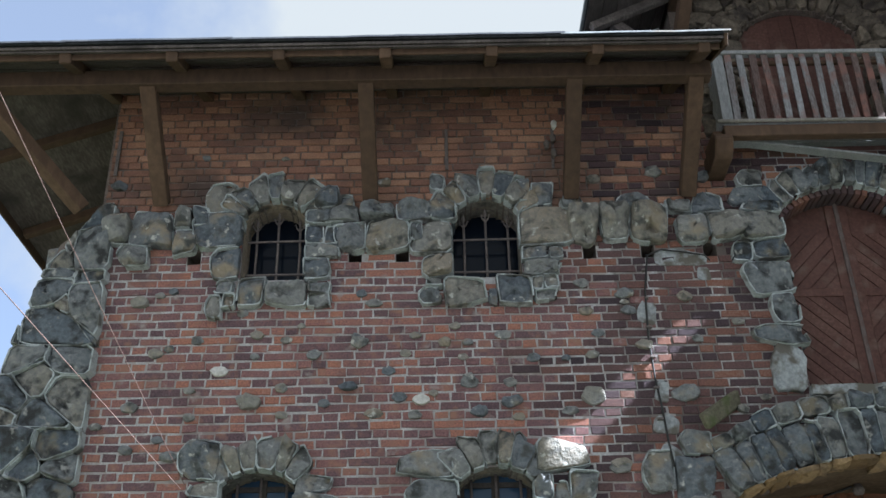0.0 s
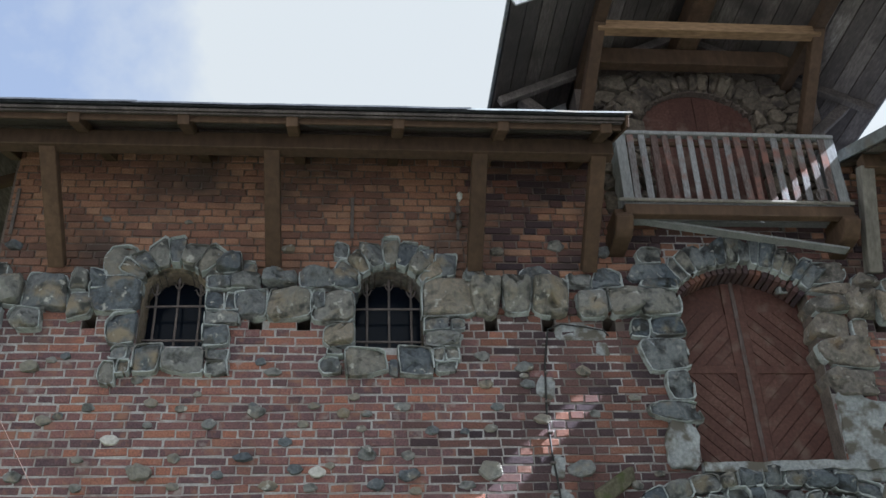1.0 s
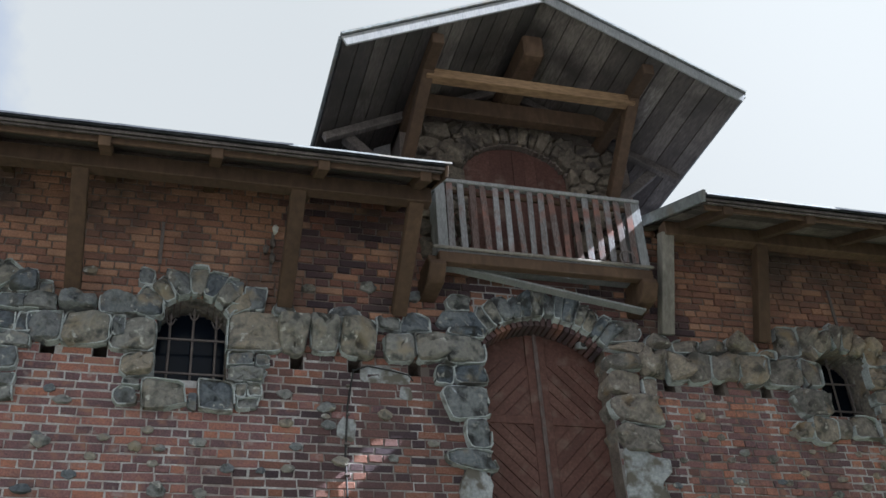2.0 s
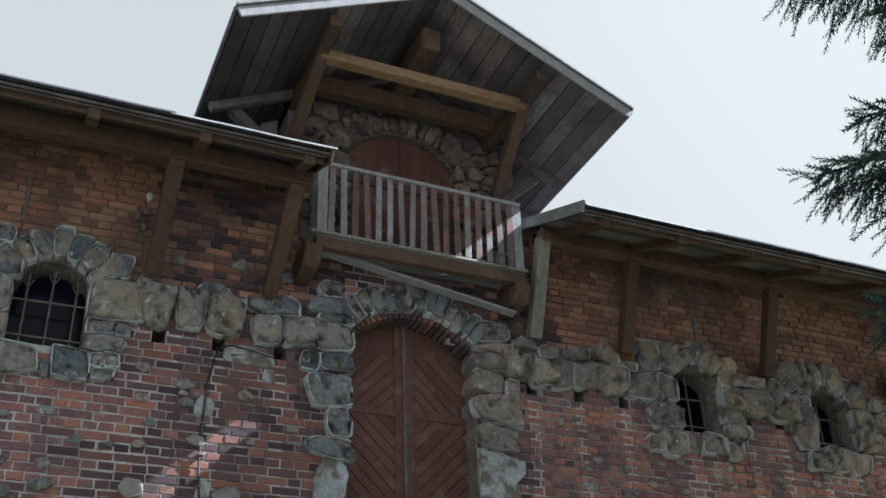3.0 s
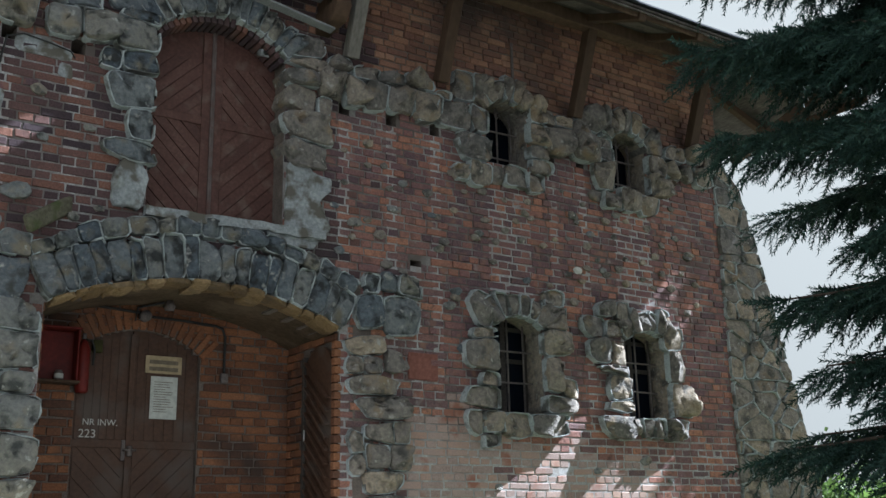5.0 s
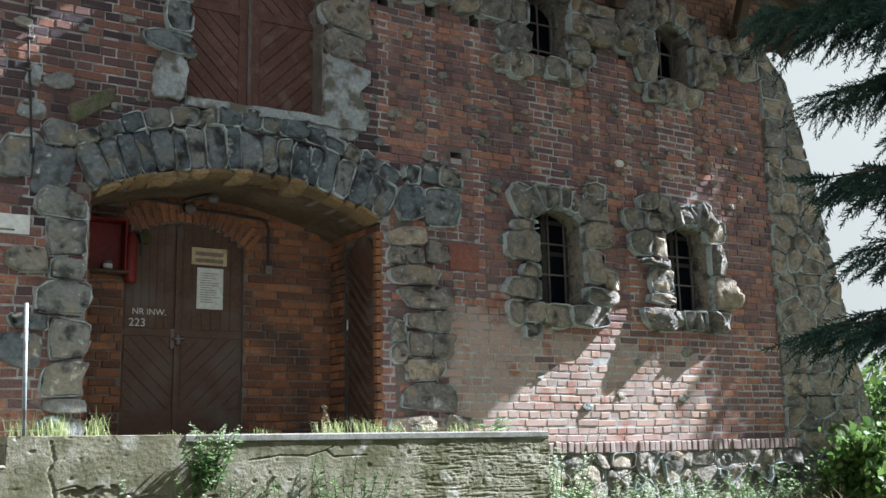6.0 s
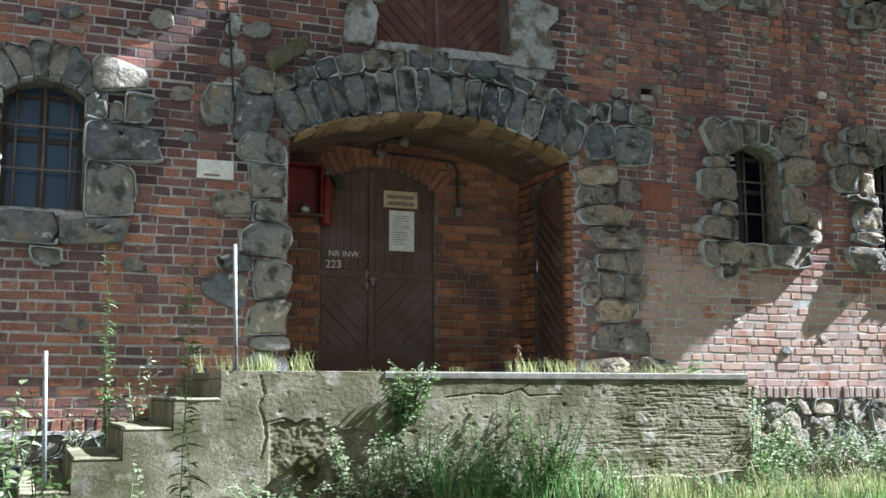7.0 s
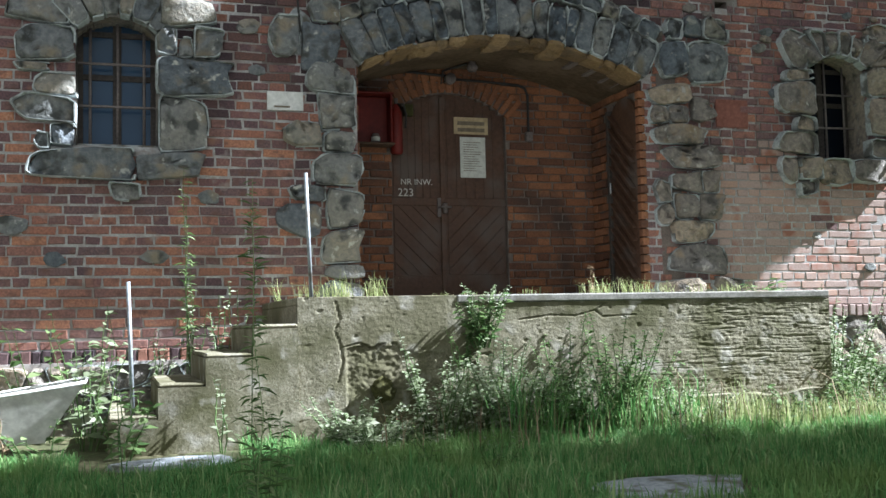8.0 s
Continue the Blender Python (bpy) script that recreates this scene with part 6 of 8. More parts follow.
tube("padlock", [(mid + 0.01, PY + 0.03, 2.5), (mid + 0.01, PY + 0.02, 2.4)], 0.028, iron_mat, door_porch)
# notice boards on the door
sign = box("door_sign", (1.86, PY + 0.05, 3.24), (2.24, PY + 0.064, 3.42), yellow_board_mat, None, "yellowed notice board with two faded text lines on the door", 0.003, category="sign")
for z in (3.355, 3.285):
    box("text_line", (1.9, PY + 0.046, z - 0.02), (2.2, PY + 0.0495, z + 0.02), ink_mat, sign, bevel=0.0)
sheet = box("notice_sheet", (1.925, PY + 0.055, 2.78), (2.205, PY + 0.06, 3.21), paper_mat, None, "pale printed paper sheet pinned to the brown door", 0.0, category="notice")
for k in range(13):
    w = rng.uniform(0.12, 0.21)
    box("text_line", (1.96, PY + 0.0525, 3.15 - 0.025 * k), (1.96 + w, PY + 0.0545, 3.156 - 0.025 * k), ink_mat, sheet, bevel=0.0)


def lettering(text, at, size, parent, mat):
    curve = bpy.data.curves.new("lettering", "FONT")
    curve.body, curve.size, curve.extrude = text, size, 0.0008
    temp = new("lettering", curve)
    me = bpy.data.meshes.new_from_object(temp.evaluated_get(bpy.context.evaluated_depsgraph_get()))
    bpy.data.objects.remove(temp)
    me.transform(pose(*at, 90, 0, 0))
    me.materials.append(mat)
    return hang(new("lettering", me), parent)


lettering("NR INW.", (1.27, PY + 0.064, 2.695), 0.088, door_porch, chalk_mat)
lettering("223", (1.24, PY + 0.064, 2.575), 0.115, door_porch, chalk_mat)
# narrow door in the right side wall
door_side = base("door_3", (P1, 0.35, FLOOR), label="narrow brown boarded side door", category="door", kind="structure")
SX = P1 - 0.045
half = (SD1 - SD0) / 2
poly = [(SD0, FLOOR), (SD1, FLOOR)] + [(SD1 - (SD1 - SD0) * i / 10, arch_z(SD1 - (SD1 - SD0) * i / 10, (SD0 + SD1) / 2, half, 3.3, 0.2)) for i in range(11)]
m = len(poly)
piece("leaf", [(SX, y, z) for y, z in poly] + [(SX + 0.04, y, z) for y, z in poly],
      [tuple(range(m))[::-1], tuple(range(m, 2 * m))] + [(a, (a + 1) % m, m + (a + 1) % m, m + a) for a in range(m)], brown_door_mat, door_side)
for k in range(12):
    z = FLOOR + 0.05 + 0.13 * k
    bar("board", (SX - 0.006, SD0 + 0.05, z), (SX - 0.006, SD1 - 0.05, z + 0.42), 0.012, 0.095, brown_door_mat, door_side, up=(1, 0, 0), bevel=0.002)
tube("door_handle", [(SX - 0.01, SD1 - 0.08, 2.55), (SX - 0.05, SD1 - 0.08, 2.55), (SX - 0.05, SD1 - 0.08, 2.66)], 0.009, steel_mat, door_side, "bare metal handle")
for k in range(24):
    z = FLOOR + 0.002 + COURSE * k
    box("brick", (SX - 0.012 + rng.uniform(-0.004, 0.004), -0.01 + rng.uniform(-0.01, 0.004), z), (SX + 0.06, SD0 - 0.002, z + COURSE - 0.012), porch_brick_mat, door_side, bevel=0.006)
box("frame_post", (SX - 0.03, SD1 - 0.02, FLOOR), (SX + 0.04, SD1 + 0.03, 3.42), frame_mat, door_side, bevel=0.004)

# red fire cabinet, extinguisher, conduit
cabinet = base("fire_cabinet", (0.92, PY, 3.0), label="red painted fire hose box hung on the porch wall", category="fire cabinet")
box("back", (0.68, PY - 0.04, 3.08), (1.13, PY - 0.02, 3.57), red_metal_mat, cabinet)
box("side", (0.68, PY - 0.2, 3.08), (0.7, PY - 0.041, 3.57), red_metal_mat, cabinet)
box("side", (1.11, PY - 0.2, 3.08), (1.13, PY - 0.041, 3.57), red_metal_mat, cabinet)
box("top", (0.66, PY - 0.22, 3.572), (1.15, PY - 0.02, 3.59), red_metal_mat, cabinet)
box("shelf", (0.66, PY - 0.22, 3.055), (1.15, PY - 0.02, 3.078), beam_mat, cabinet, "brown shelf board")
lamp_jar = base("jar", (0.97, PY - 0.12, 3.08), label="small dark jar with a pale label on the red cabinet shelf", category="jar")
jar_body = tube("body", [(0.97, PY - 0.12, 3.08), (0.97, PY - 0.12, 3.15), (0.97, PY - 0.12, 3.18)], [0.045, 0.045, 0.03], iron_mat, lamp_jar, sides=10)
tube("label", [(0.97, PY - 0.12, 3.1), (0.97, PY - 0.12, 3.145)], 0.0465, paper_mat, jar_body, sides=10)
ext = base("fire_extinguisher", (1.21, PY - 0.06, 3.0), label="red fire extinguisher on the wall beside the door", category="extinguisher")
tube("cylinder", [(1.2, PY - 0.08, 2.98), (1.2, PY - 0.08, 3.0), (1.2, PY - 0.08, 3.4), (1.2, PY - 0.08, 3.46), (1.2, PY - 0.08, 3.5)], [0.05, 0.065, 0.065, 0.04, 0.02], red_metal_mat, ext, sides=12)
tube("hose", [(1.2, PY - 0.08, 3.5), (1.27, PY - 0.1, 3.5), (1.3, PY - 0.1, 3.4), (1.29, PY - 0.1, 3.25)], 0.011, cable_mat, ext)
tube("valve", [(1.2, PY - 0.08, 3.5), (1.2, PY - 0.08, 3.56)], 0.02, iron_mat, ext)
bracket = base("small_lantern", (1.34, PY, 3.45), label="small dark switch lantern beside the door", category="lantern")
box("body", (1.31, PY - 0.02, 3.4), (1.4, PY + 0.05, 3.52), moss_mat, bracket)
conduit = base("conduit", (1.8, PY, 3.8), label="black cable conduit with a round junction box", category="conduit")
tube("pipe", [(0.7, PY - 0.03, 3.86), (1.3, PY - 0.03, 3.86), (1.6, PY - 0.03, 3.84), (1.78, PY - 0.03, 3.83)], 0.014, cable_mat, conduit)
tube("junction_box", [(1.8, PY - 0.07, 3.8), (1.8, PY - 0.01, 3.8)], 0.06, iron_mat, conduit, sides=12)
tube("pipe", [(1.78, PY - 0.04, 3.8), (1.7, PY - 0.04, 3.74), (1.72, PY - 0.04, 3.88), (1.9, PY - 0.3, 3.9)], 0.012, cable_mat, conduit)
tube("pipe", [(1.84, PY - 0.03, 3.8), (2.2, PY - 0.03, 3.79), (2.56, PY - 0.03, 3.77), (2.64, PY - 0.03, 3.74), (2.67, PY - 0.03, 3.66), (2.67, PY - 0.03, 3.25)], 0.014, cable_mat, conduit)
box("switch", (2.63, PY - 0.06, 3.17), (2.71, PY - 0.01, 3.27), iron_mat, conduit, "dark surface switch")
tube("lamp", [(1.95, PY - 0.32, 3.92), (1.95, PY - 0.32, 3.86), (1.95, PY - 0.32, 3.82)], [0.03, 0.06, 0.045], iron_mat, conduit, sides=10)

# ---- tower opening and balcony ----
door_tower = base("door_4", (TOWER_DOOR[0], 0.2, 7.0), label="arched dark red tower door behind the balcony", category="door", kind="structure")
for side in (-1, 1):
    a, b = (TOWER_DOOR[0] - 0.71, TOWER_DOOR[0] - 0.003) if side < 0 else (TOWER_DOOR[0] + 0.003, TOWER_DOOR[0] + 0.71)
    leaf = arched_panel("leaf", a, b, 7.0, TOWER_DOOR[0], 0.73, TOWER_DOOR[3], TOWER_DOOR[4], 0.11, 0.15, red_wood_mat, door_tower)
    for i in range(5):
        w = (b - a) / 5
        arched_panel("board", a + i * w + 0.001, a + (i + 1) * w - 0.001, 7.02, TOWER_DOOR[0], 0.73, TOWER_DOOR[3], TOWER_DOOR[4] - 0.02, 0.092, 0.106, red_wood_mat, leaf)
tower_face = base("tower_stonework", (MID, 0, 8.4), label="yellowish rubble stonework round the tower door", category="stonework", kind="structure")
warm_stone_mat = material("yellow_stone", [(0.0, (0.085, 0.072, 0.06)), (0.5, (0.19, 0.16, 0.125)), (1.0, (0.34, 0.285, 0.215))], 0.9, 26, 1.0, 0.04, spread=0.6, vary=0.6, stain=(0.06, 0.05, 0.045), stain_scale=7.0, stain_range=(0.52, 0.66))
lay_stones(tower_face, voussoirs(TOWER_DOOR[0], TOWER_DOOR[3], TOWER_DOOR[1], TOWER_DOOR[4], 0.26, 17, 0.35), 0.13, 0.01, None, warm_stone_mat, sink=0.2)
for a, b in ((0.78, 1.38), (2.64, 3.3)):
    lay_stones(tower_face, rubble([(a, 7.35), (b, 7.35), (b, 8.75), (a, 8.75)], 0.24, 0.16, 0.34, 0.018), 0.14, 0.0, None, warm_stone_mat, sink=0.2)
lay_stones(tower_face, rubble([(0.78, 8.75), (1.4, 8.75), (1.75, 9.25), (2.0, 9.34), (0.78, 9.2)], 0.22, 0.16, 0.34, 0.018), 0.12, 0.0, None, warm_stone_mat)
lay_stones(tower_face, rubble([(2.62, 8.75), (3.3, 8.75), (3.3, 9.1), (2.0, 9.34), (2.3, 9.22)], 0.22, 0.16, 0.34, 0.018), 0.12, 0.0, None, warm_stone_mat)

BX0, BX1, BY, BZ, BTOP = 0.89, 3.23, -0.45, 7.23, 8.08
balcony = base("balcony", ((BX0 + BX1) / 2, BY / 2, BZ), label="wooden balcony with weathered upright slats", category="balcony", kind="structure")
for i in range(4):
    y0 = BY + 0.02 + i * 0.105
    box("floor_board", (BX0 - 0.03, y0, BZ - 0.03), (BX1 + 0.03, y0 + 0.095, BZ), grey_wood_mat, balcony, bevel=0.003)
bar("front_joist", (BX0 - 0.02, BY + 0.05, BZ - 0.1), (BX1 + 0.05, BY + 0.05, BZ - 0.1), 0.1, 0.13, beam_mat, balcony, "dark weathered front beam")
bar("nosing_board", (BX0 - 0.09, BY - 0.02, BZ + 0.0), (BX1 + 0.06, BY - 0.02, BZ - 0.01), 0.03, 0.035, grey_brace_mat, balcony)
for x in (BX0 - 0.05, BX1 - 0.02):
    bm = bmesh.new()
    prof = [(-0.47, BZ - 0.17), (-0.5, BZ - 0.22), (-0.45, BZ - 0.3), (-0.42, BZ - 0.34), (-0.36, BZ - 0.38), (0.1, BZ - 0.4), (0.1, BZ - 0.165), (-0.47, BZ - 0.165)]
    lo = [bm.verts.new((x - 0.09, y, z)) for y, z in prof]
    hi = [bm.verts.new((x + 0.09, y, z)) for y, z in prof]
    bm.faces.new(lo)
    bm.faces.new(hi[::-1])
    for k in range(len(prof)):
        q = (k + 1) % len(prof)
        bm.faces.new((lo[k], hi[k], hi[q], lo[q]))
    bmesh.ops.recalc_face_normals(bm, faces=bm.faces[:])
    bmesh.ops.bevel(bm, geom=bm.edges[:], offset=0.012, segments=1, affect="EDGES")
    part("corbel", bm, beam_mat, balcony, "carved timber corbel")
    bar("side_joist", (x, BY + 0.1, BZ - 0.1), (x, 0.05, BZ - 0.1), 0.12, 0.13, beam_mat, balcony)
bar("top_rail", (BX0 - 0.02, BY, BTOP), (BX1 + 0.02, BY, BTOP - 0.01), 0.09, 0.045, grey_wood_mat, balcony)
bar("inner_rail", (BX0, BY + 0.05, BTOP - 0.09), (BX1, BY + 0.05, BTOP - 0.09), 0.04, 0.05, beam_mat, balcony)
slats = 17
for i in range(slats):
    x = BX0 + 0.13 + (BX1 - BX0 - 0.26) * i / (slats - 1)
    lean, w = rng.uniform(-0.012, 0.012), rng.uniform(0.058, 0.075)
    bar("slat", (x + lean, BY - 0.012 + rng.uniform(-0.004, 0.004), BZ + 0.02), (x - lean, BY - 0.012, BTOP - 0.015), w, 0.02, slat_mat, balcony, up=(0, 1, 0), bevel=0.003)
for x in (BX0 + 0.03, BX1 - 0.03):
    bar("corner_post", (x, BY + 0.01, BZ), (x, BY + 0.01, BTOP - 0.02), 0.11, 0.05, grey_wood_mat, balcony, up=(0, 1, 0), bevel=0.004)
    for k in range(3):
        y = BY + 0.1 + k * 0.12
        bar("side_board", (x, y, BZ + 0.01), (x, y, BTOP - 0.03), 0.022, 0.105, grey_wood_mat, balcony, up=(0, 1, 0), bevel=0.003)
    bar("side_rail", (x, BY + 0.03, BTOP), (x, 0.0, BTOP), 0.06, 0.045, grey_wood_mat, balcony)
tube("wire_ring", [(2.98 + 0.09 * math.cos(a), BY - 0.05, 7.29 + 0.09 * math.sin(a)) for a in np.linspace(0, 6.28, 14)], 0.008, iron_mat, balcony, "loop of rusty wire")
plank = base("loose_plank", (2.1, -0.3, 6.9), label="loose grey plank hanging askew under the balcony", category="plank")
bar("plank_board", (0.95, -0.25, 7.13), (3.2, -0.25, 6.78), 0.12, 0.025, grey_wood_mat, plank, bevel=0.004)

# ---- platform and stairs ----
PX0, PX1, PFRONT = -0.32, 4.08, -1.85
platform = base("platform", (1.9, -0.9, 0.4), label="old cracked concrete loading platform before the porch", category="platform", kind="structure")
bm = bmesh.new()
bmesh.ops.create_grid(bm, x_segments=440, y_segments=210, size=0.5)
CRACKS = [[(-0.05, 1.42), (-0.02, 1.3), (-0.06, 1.22), (-0.02, 1.12), (0.0, 1.0), (-0.04, 0.86)], [(0.0, 1.1), (0.12, 1.13), (0.2, 1.09), (0.3, 1.12)],
          [(1.34, 1.27), (1.6, 1.3), (1.8, 1.29), (1.96, 1.33), (2.02, 1.28), (2.3, 1.29)], [(1.96, 1.33), (2.05, 1.38)]]


def crack_depth(x, z):
    deep = 0.0
    for line in CRACKS:
        for (ax, az), (bx, bz) in zip(line, line[1:]):
            if min(ax, bx) - 0.05 < x < max(ax, bx) + 0.05 and min(az, bz) - 0.05 < z < max(az, bz) + 0.05:
                f = max(0.0, min(1.0, ((x - ax) * (bx - ax) + (z - az) * (bz - az)) / ((bx - ax) ** 2 + (bz - az) ** 2)))
                far = math.hypot(x - ax - f * (bx - ax), z - az - f * (bz - az)) + 0.006 * noise.noise((x * 30, z * 30, 4))
                deep = max(deep, 1 - far / 0.0075)
    return 0.014 * max(0.0, deep)


for v in bm.verts:
    u, w = v.co.x + 0.5, v.co.y + 0.5
    x = PX0 + (PX1 - PX0) * u
    top = FLOOR - 0.004 + 0.006 * noise.noise((x * 7, 3, 1)) if x < 0.85 else 1.4
    z = 0.2 + (top - 0.2) * w
    layers = 0.5 + 0.5 * math.tanh((x - 2.6 + 0.35 * noise.noise((z * 4, 0, 0))) * 3)
    rough = 0.003 * noise.noise((x * 5, z * 5, 1)) + 0.0015 * noise.noise((x * 31, z * 31, 8)) + 0.001 * noise.noise((x * 70, z * 70, 8))
    bed = z + 0.02 * noise.noise((x * 1.4, z * 3, 3))
    seam = max(0.0, 1 - abs(noise.noise((x * 1.3 + 3, bed * 30, 5))) / 0.13) + 0.9 * max(0.0, 1 - abs(noise.noise((x * 3.2, bed * 62, 9))) / 0.17)
    crumb = noise.noise((x * 22, z * 30, 6)) + 0.8 * noise.noise((x * 50, z * 62, 7))
    pit = max(0.0, noise.noise((x * 17, z * 21, 13)) - 0.52) * 0.05
    rough += layers * (0.0036 * crumb - 0.0085 * seam * max(0.0, 0.45 + noise.noise((x * 4, z * 14, 2)))) + 0.0025 * (1 - layers) * max(0.0, noise.noise((x * 2, z * 2, 9)) + 0.2) * crumb - pit
    edge = 1.11 + 0.05 * noise.noise((x * 5, 0, 2)) - 0.25 * max(0.0, x - 0.35) + 0.03 * noise.noise((x * 17, 1, 2))
    spall = 0.0
    if (0.02 < x < 1.0 and z < edge):
        spall = 0.012 + 0.009 * noise.noise((x * 12, z * 12, 3)) + 0.006 * noise.noise((x * 40, z * 40, 3))
    v.co = (x, PFRONT - rough + spall + crack_depth(x, z) + 0.02, z)
bmesh.ops.reverse_faces(bm, faces=bm.faces[:])
bmesh.ops.recalc_face_normals(bm, faces=bm.faces[:])
part("front_face", bm, concrete_mat, platform, "rough stained concrete face", True)
box("body", (PX0, PFRONT + 0.08, 0.2), (PX1 - 0.03, -0.0, 1.4), concrete_mat, platform, bevel=0.0)
bm = bmesh.new()
box_into(bm, (PX0, PFRONT + 0.035, 1.4), (0.85, PY + 0.1, FLOOR), None, 0.012)
part("top_slab", bm, concrete_mat, platform)
bm = bmesh.new()
box_into(bm, (0.853, PFRONT + 0.008, 1.402), (PX1, PY + 0.1, FLOOR), None, 0.01)
part("top_slab", bm, slab_mat, platform)
bm = bmesh.new()
box_into(bm, (2.4, PFRONT - 0.11, 0.2), (PX1 + 0.02, PFRONT + 0.05, 0.67), None, 0.0)
bmesh.ops.subdivide_edges(bm, edges=[e for e in bm.edges if abs(e.verts[0].co.x - e.verts[1].co.x) > 1], cuts=40)
bmesh.ops.subdivide_edges(bm, edges=[e for e in bm.edges if abs(e.verts[0].co.z - e.verts[1].co.z) > 0.3], cuts=4, use_grid_fill=True)
for v in bm.verts:
    v.co += Vector((0.0, 0.035 * noise.noise(v.co * 5) + 0.015 * noise.noise(v.co * 16), 0.04 * noise.noise(v.co * 4 + Vector((7, 0, 0))) - 0.02))
part("footing", bm, concrete_mat, platform, "crumbling concrete footing")
stairs = base("stairs", (-0.95, -1.1, 0.42), label="worn concrete steps beside the platform", category="stairs", kind="structure")
for k, (a, b, top) in enumerate(((-0.63, -0.32, 1.275), (-0.95, -0.63, 1.085), (-1.26, -0.95, 0.895), (-1.58, -1.26, 0.69))):
    bm = bmesh.new()
    box_into(bm, (a, PFRONT, 0.2), (b, -0.42, top - 0.03), None, 0.0)
    step = part("step", bm, concrete_mat, stairs)
    bm = bmesh.new()
    box_into(bm, (a + 0.002, PFRONT + 0.003, top - 0.029), (b - 0.004, -0.42, top), None, 0.012)
    bmesh.ops.subdivide_edges(bm, edges=bm.edges[:], cuts=5, use_grid_fill=True)
    for v in bm.verts:
        v.co += Vector((0.006, 0.008, 0.005)) * noise.noise(v.co * 9) + Vector((0.004, 0.004, 0.0)) * noise.noise(v.co * 27)
    part("tread", bm, concrete_mat, step)
for (x, y, lo, hi) in ((-0.215, -1.8, 1.42, 2.34), (-1.42, -1.78, 0.68, 1.58)):
    post = base("rail_post", (x, y, lo), label="bare pale steel pipe post standing on the steps", category="post", group="rail posts")
    tube("pipe", [(x, y, lo), (x - 0.03, y, hi)], 0.0145, post_mat, post, sides=10)

# ---- things on the facade ----
plaque = box("plaque", (-0.26, -0.02, 3.16), (0.06, 0.0, 3.33), white_mat, None, "white enamel plate with one small text line", 0.004, category="sign")
box("text_line", (-0.2, -0.0235, 3.185), (-0.06, -0.0205, 3.2), ink_mat, plaque, bevel=0.0)
cable = base("wall_cable", (0.0, -0.03, 5.0), label="thin black cable clipped down the brick wall", category="cable")
tube("cable_run", [(0.05, 0.05, 6.02), (0.04, -0.03, 5.97), (-0.02, -0.03, 5.6), (-0.045, -0.03, 5.1), (-0.03, -0.03, 4.7), (0.0, -0.03, 4.43), (0.02, -0.04, 4.1), (0.03, -0.1, 3.85)], 0.01, cable_mat, cable)
tube("cable_run", [(0.04, -0.03, 5.97), (0.18, -0.03, 6.03), (0.4, -0.03, 6.0), (0.6, -0.03, 5.96), (0.64, -0.03, 5.9)], 0.008, cable_mat, cable)
for z in (5.8, 5.5, 5.2, 4.9, 4.6, 4.3):
    box("clip", (-0.05 if z < 5.5 else -0.03, -0.045, z), (0.0, -0.0, z + 0.02), iron_mat, cable, bevel=0.002)
holder = base("insulator_strap", (-0.8, -0.05, 7.2), label="row of old porcelain insulators on an iron strap", category="insulator")
bar("strap", (-0.8, -0.02, 7.0), (-0.78, -0.02, 7.5), 0.03, 0.012, iron_mat, holder, up=(0, 1, 0), bevel=0.002)
for z, x in ((7.47, -0.77), (7.3, -0.79), (7.22, -0.86), (7.12, -0.79)):
    tube("insulator", [(x, -0.03, z), (x, -0.1, z), (x, -0.1, z + 0.035), (x, -0.1, z + 0.06)], [0.012, 0.03, 0.034, 0.02], white_mat if z > 7.4 else iron_mat, holder, sides=8)
for x, lo, hi in ((-5.26, 7.0, 7.55), (-1.885, 7.0, 7.5), (5.8, 6.95, 7.42)):
    anchor = base("wall_anchor", (x, -0.02, lo), label="rusty iron wall anchor strap on the bricks", category="anchor", group="wall anchors")
    bar("strap", (x, -0.02, lo), (x, -0.02, hi), 0.035, 0.02, iron_mat, anchor, up=(0, 1, 0), bevel=0.003)
flood = base("wall_lamp", (2.6, 0.2, 6.5), label="small grey floodlight fixed before the loft door", category="lamp")
bm = bmesh.new()
box_into(bm, (2.53, 0.06, 6.48), (2.63, 0.2, 6.56), Matrix.Rotation(0.35, 4, "X"), 0.012)
housing = part("housing", bm, cement_mat, flood)
tube("lens", [(2.58, 0.05, 6.5), (2.58, 0.08, 6.505)], 0.032, cable_mat, housing, "dark glass lens", sides=12)
bar("arm", (2.58, 0.16, 6.56), (2.58, 0.27, 6.6), 0.025, 0.015, iron_mat, flood, bevel=0.002)
stub = base("timber_stub", (0.6, -0.2, 4.4), label="mossy broken timber stub jutting from the wall", category="timber")
bar("stub_beam", (0.74, 0.06, 4.54), (0.29, -0.3, 4.18), 0.07, 0.15, material("mossy_wood", [(0, (0.075, 0.07, 0.045)), (1, (0.2, 0.185, 0.13))], 0.95, 30, 0.7, 0.01, stain=(0.07, 0.09, 0.03), stain_scale=6.0), stub, bevel=0.018)
for k, (a, b) in enumerate((((-4.61, -11.51, 6.39), (-4.12, -0.12, 3.61)), ((-4.04, -11.51, 3.35), (-4.12, -0.12, 3.61)))):
    wire = base("service_wire", b, label="thin copper-coloured service wire fixed to the wall", category="wire", group="service wires")
    tube("bracket", [b, (b[0], 0.02, b[2])], 0.015, iron_mat, wire, "iron wall hook")
    tube("strand", sag(a, b, 0.03, 40), 0.0028, material(f"wire_{k}", [(0, (0.14, 0.09, 0.075)), (1, (0.26, 0.18, 0.15))], 0.5, 30, 0.1, 0.001), wire, sides=5)

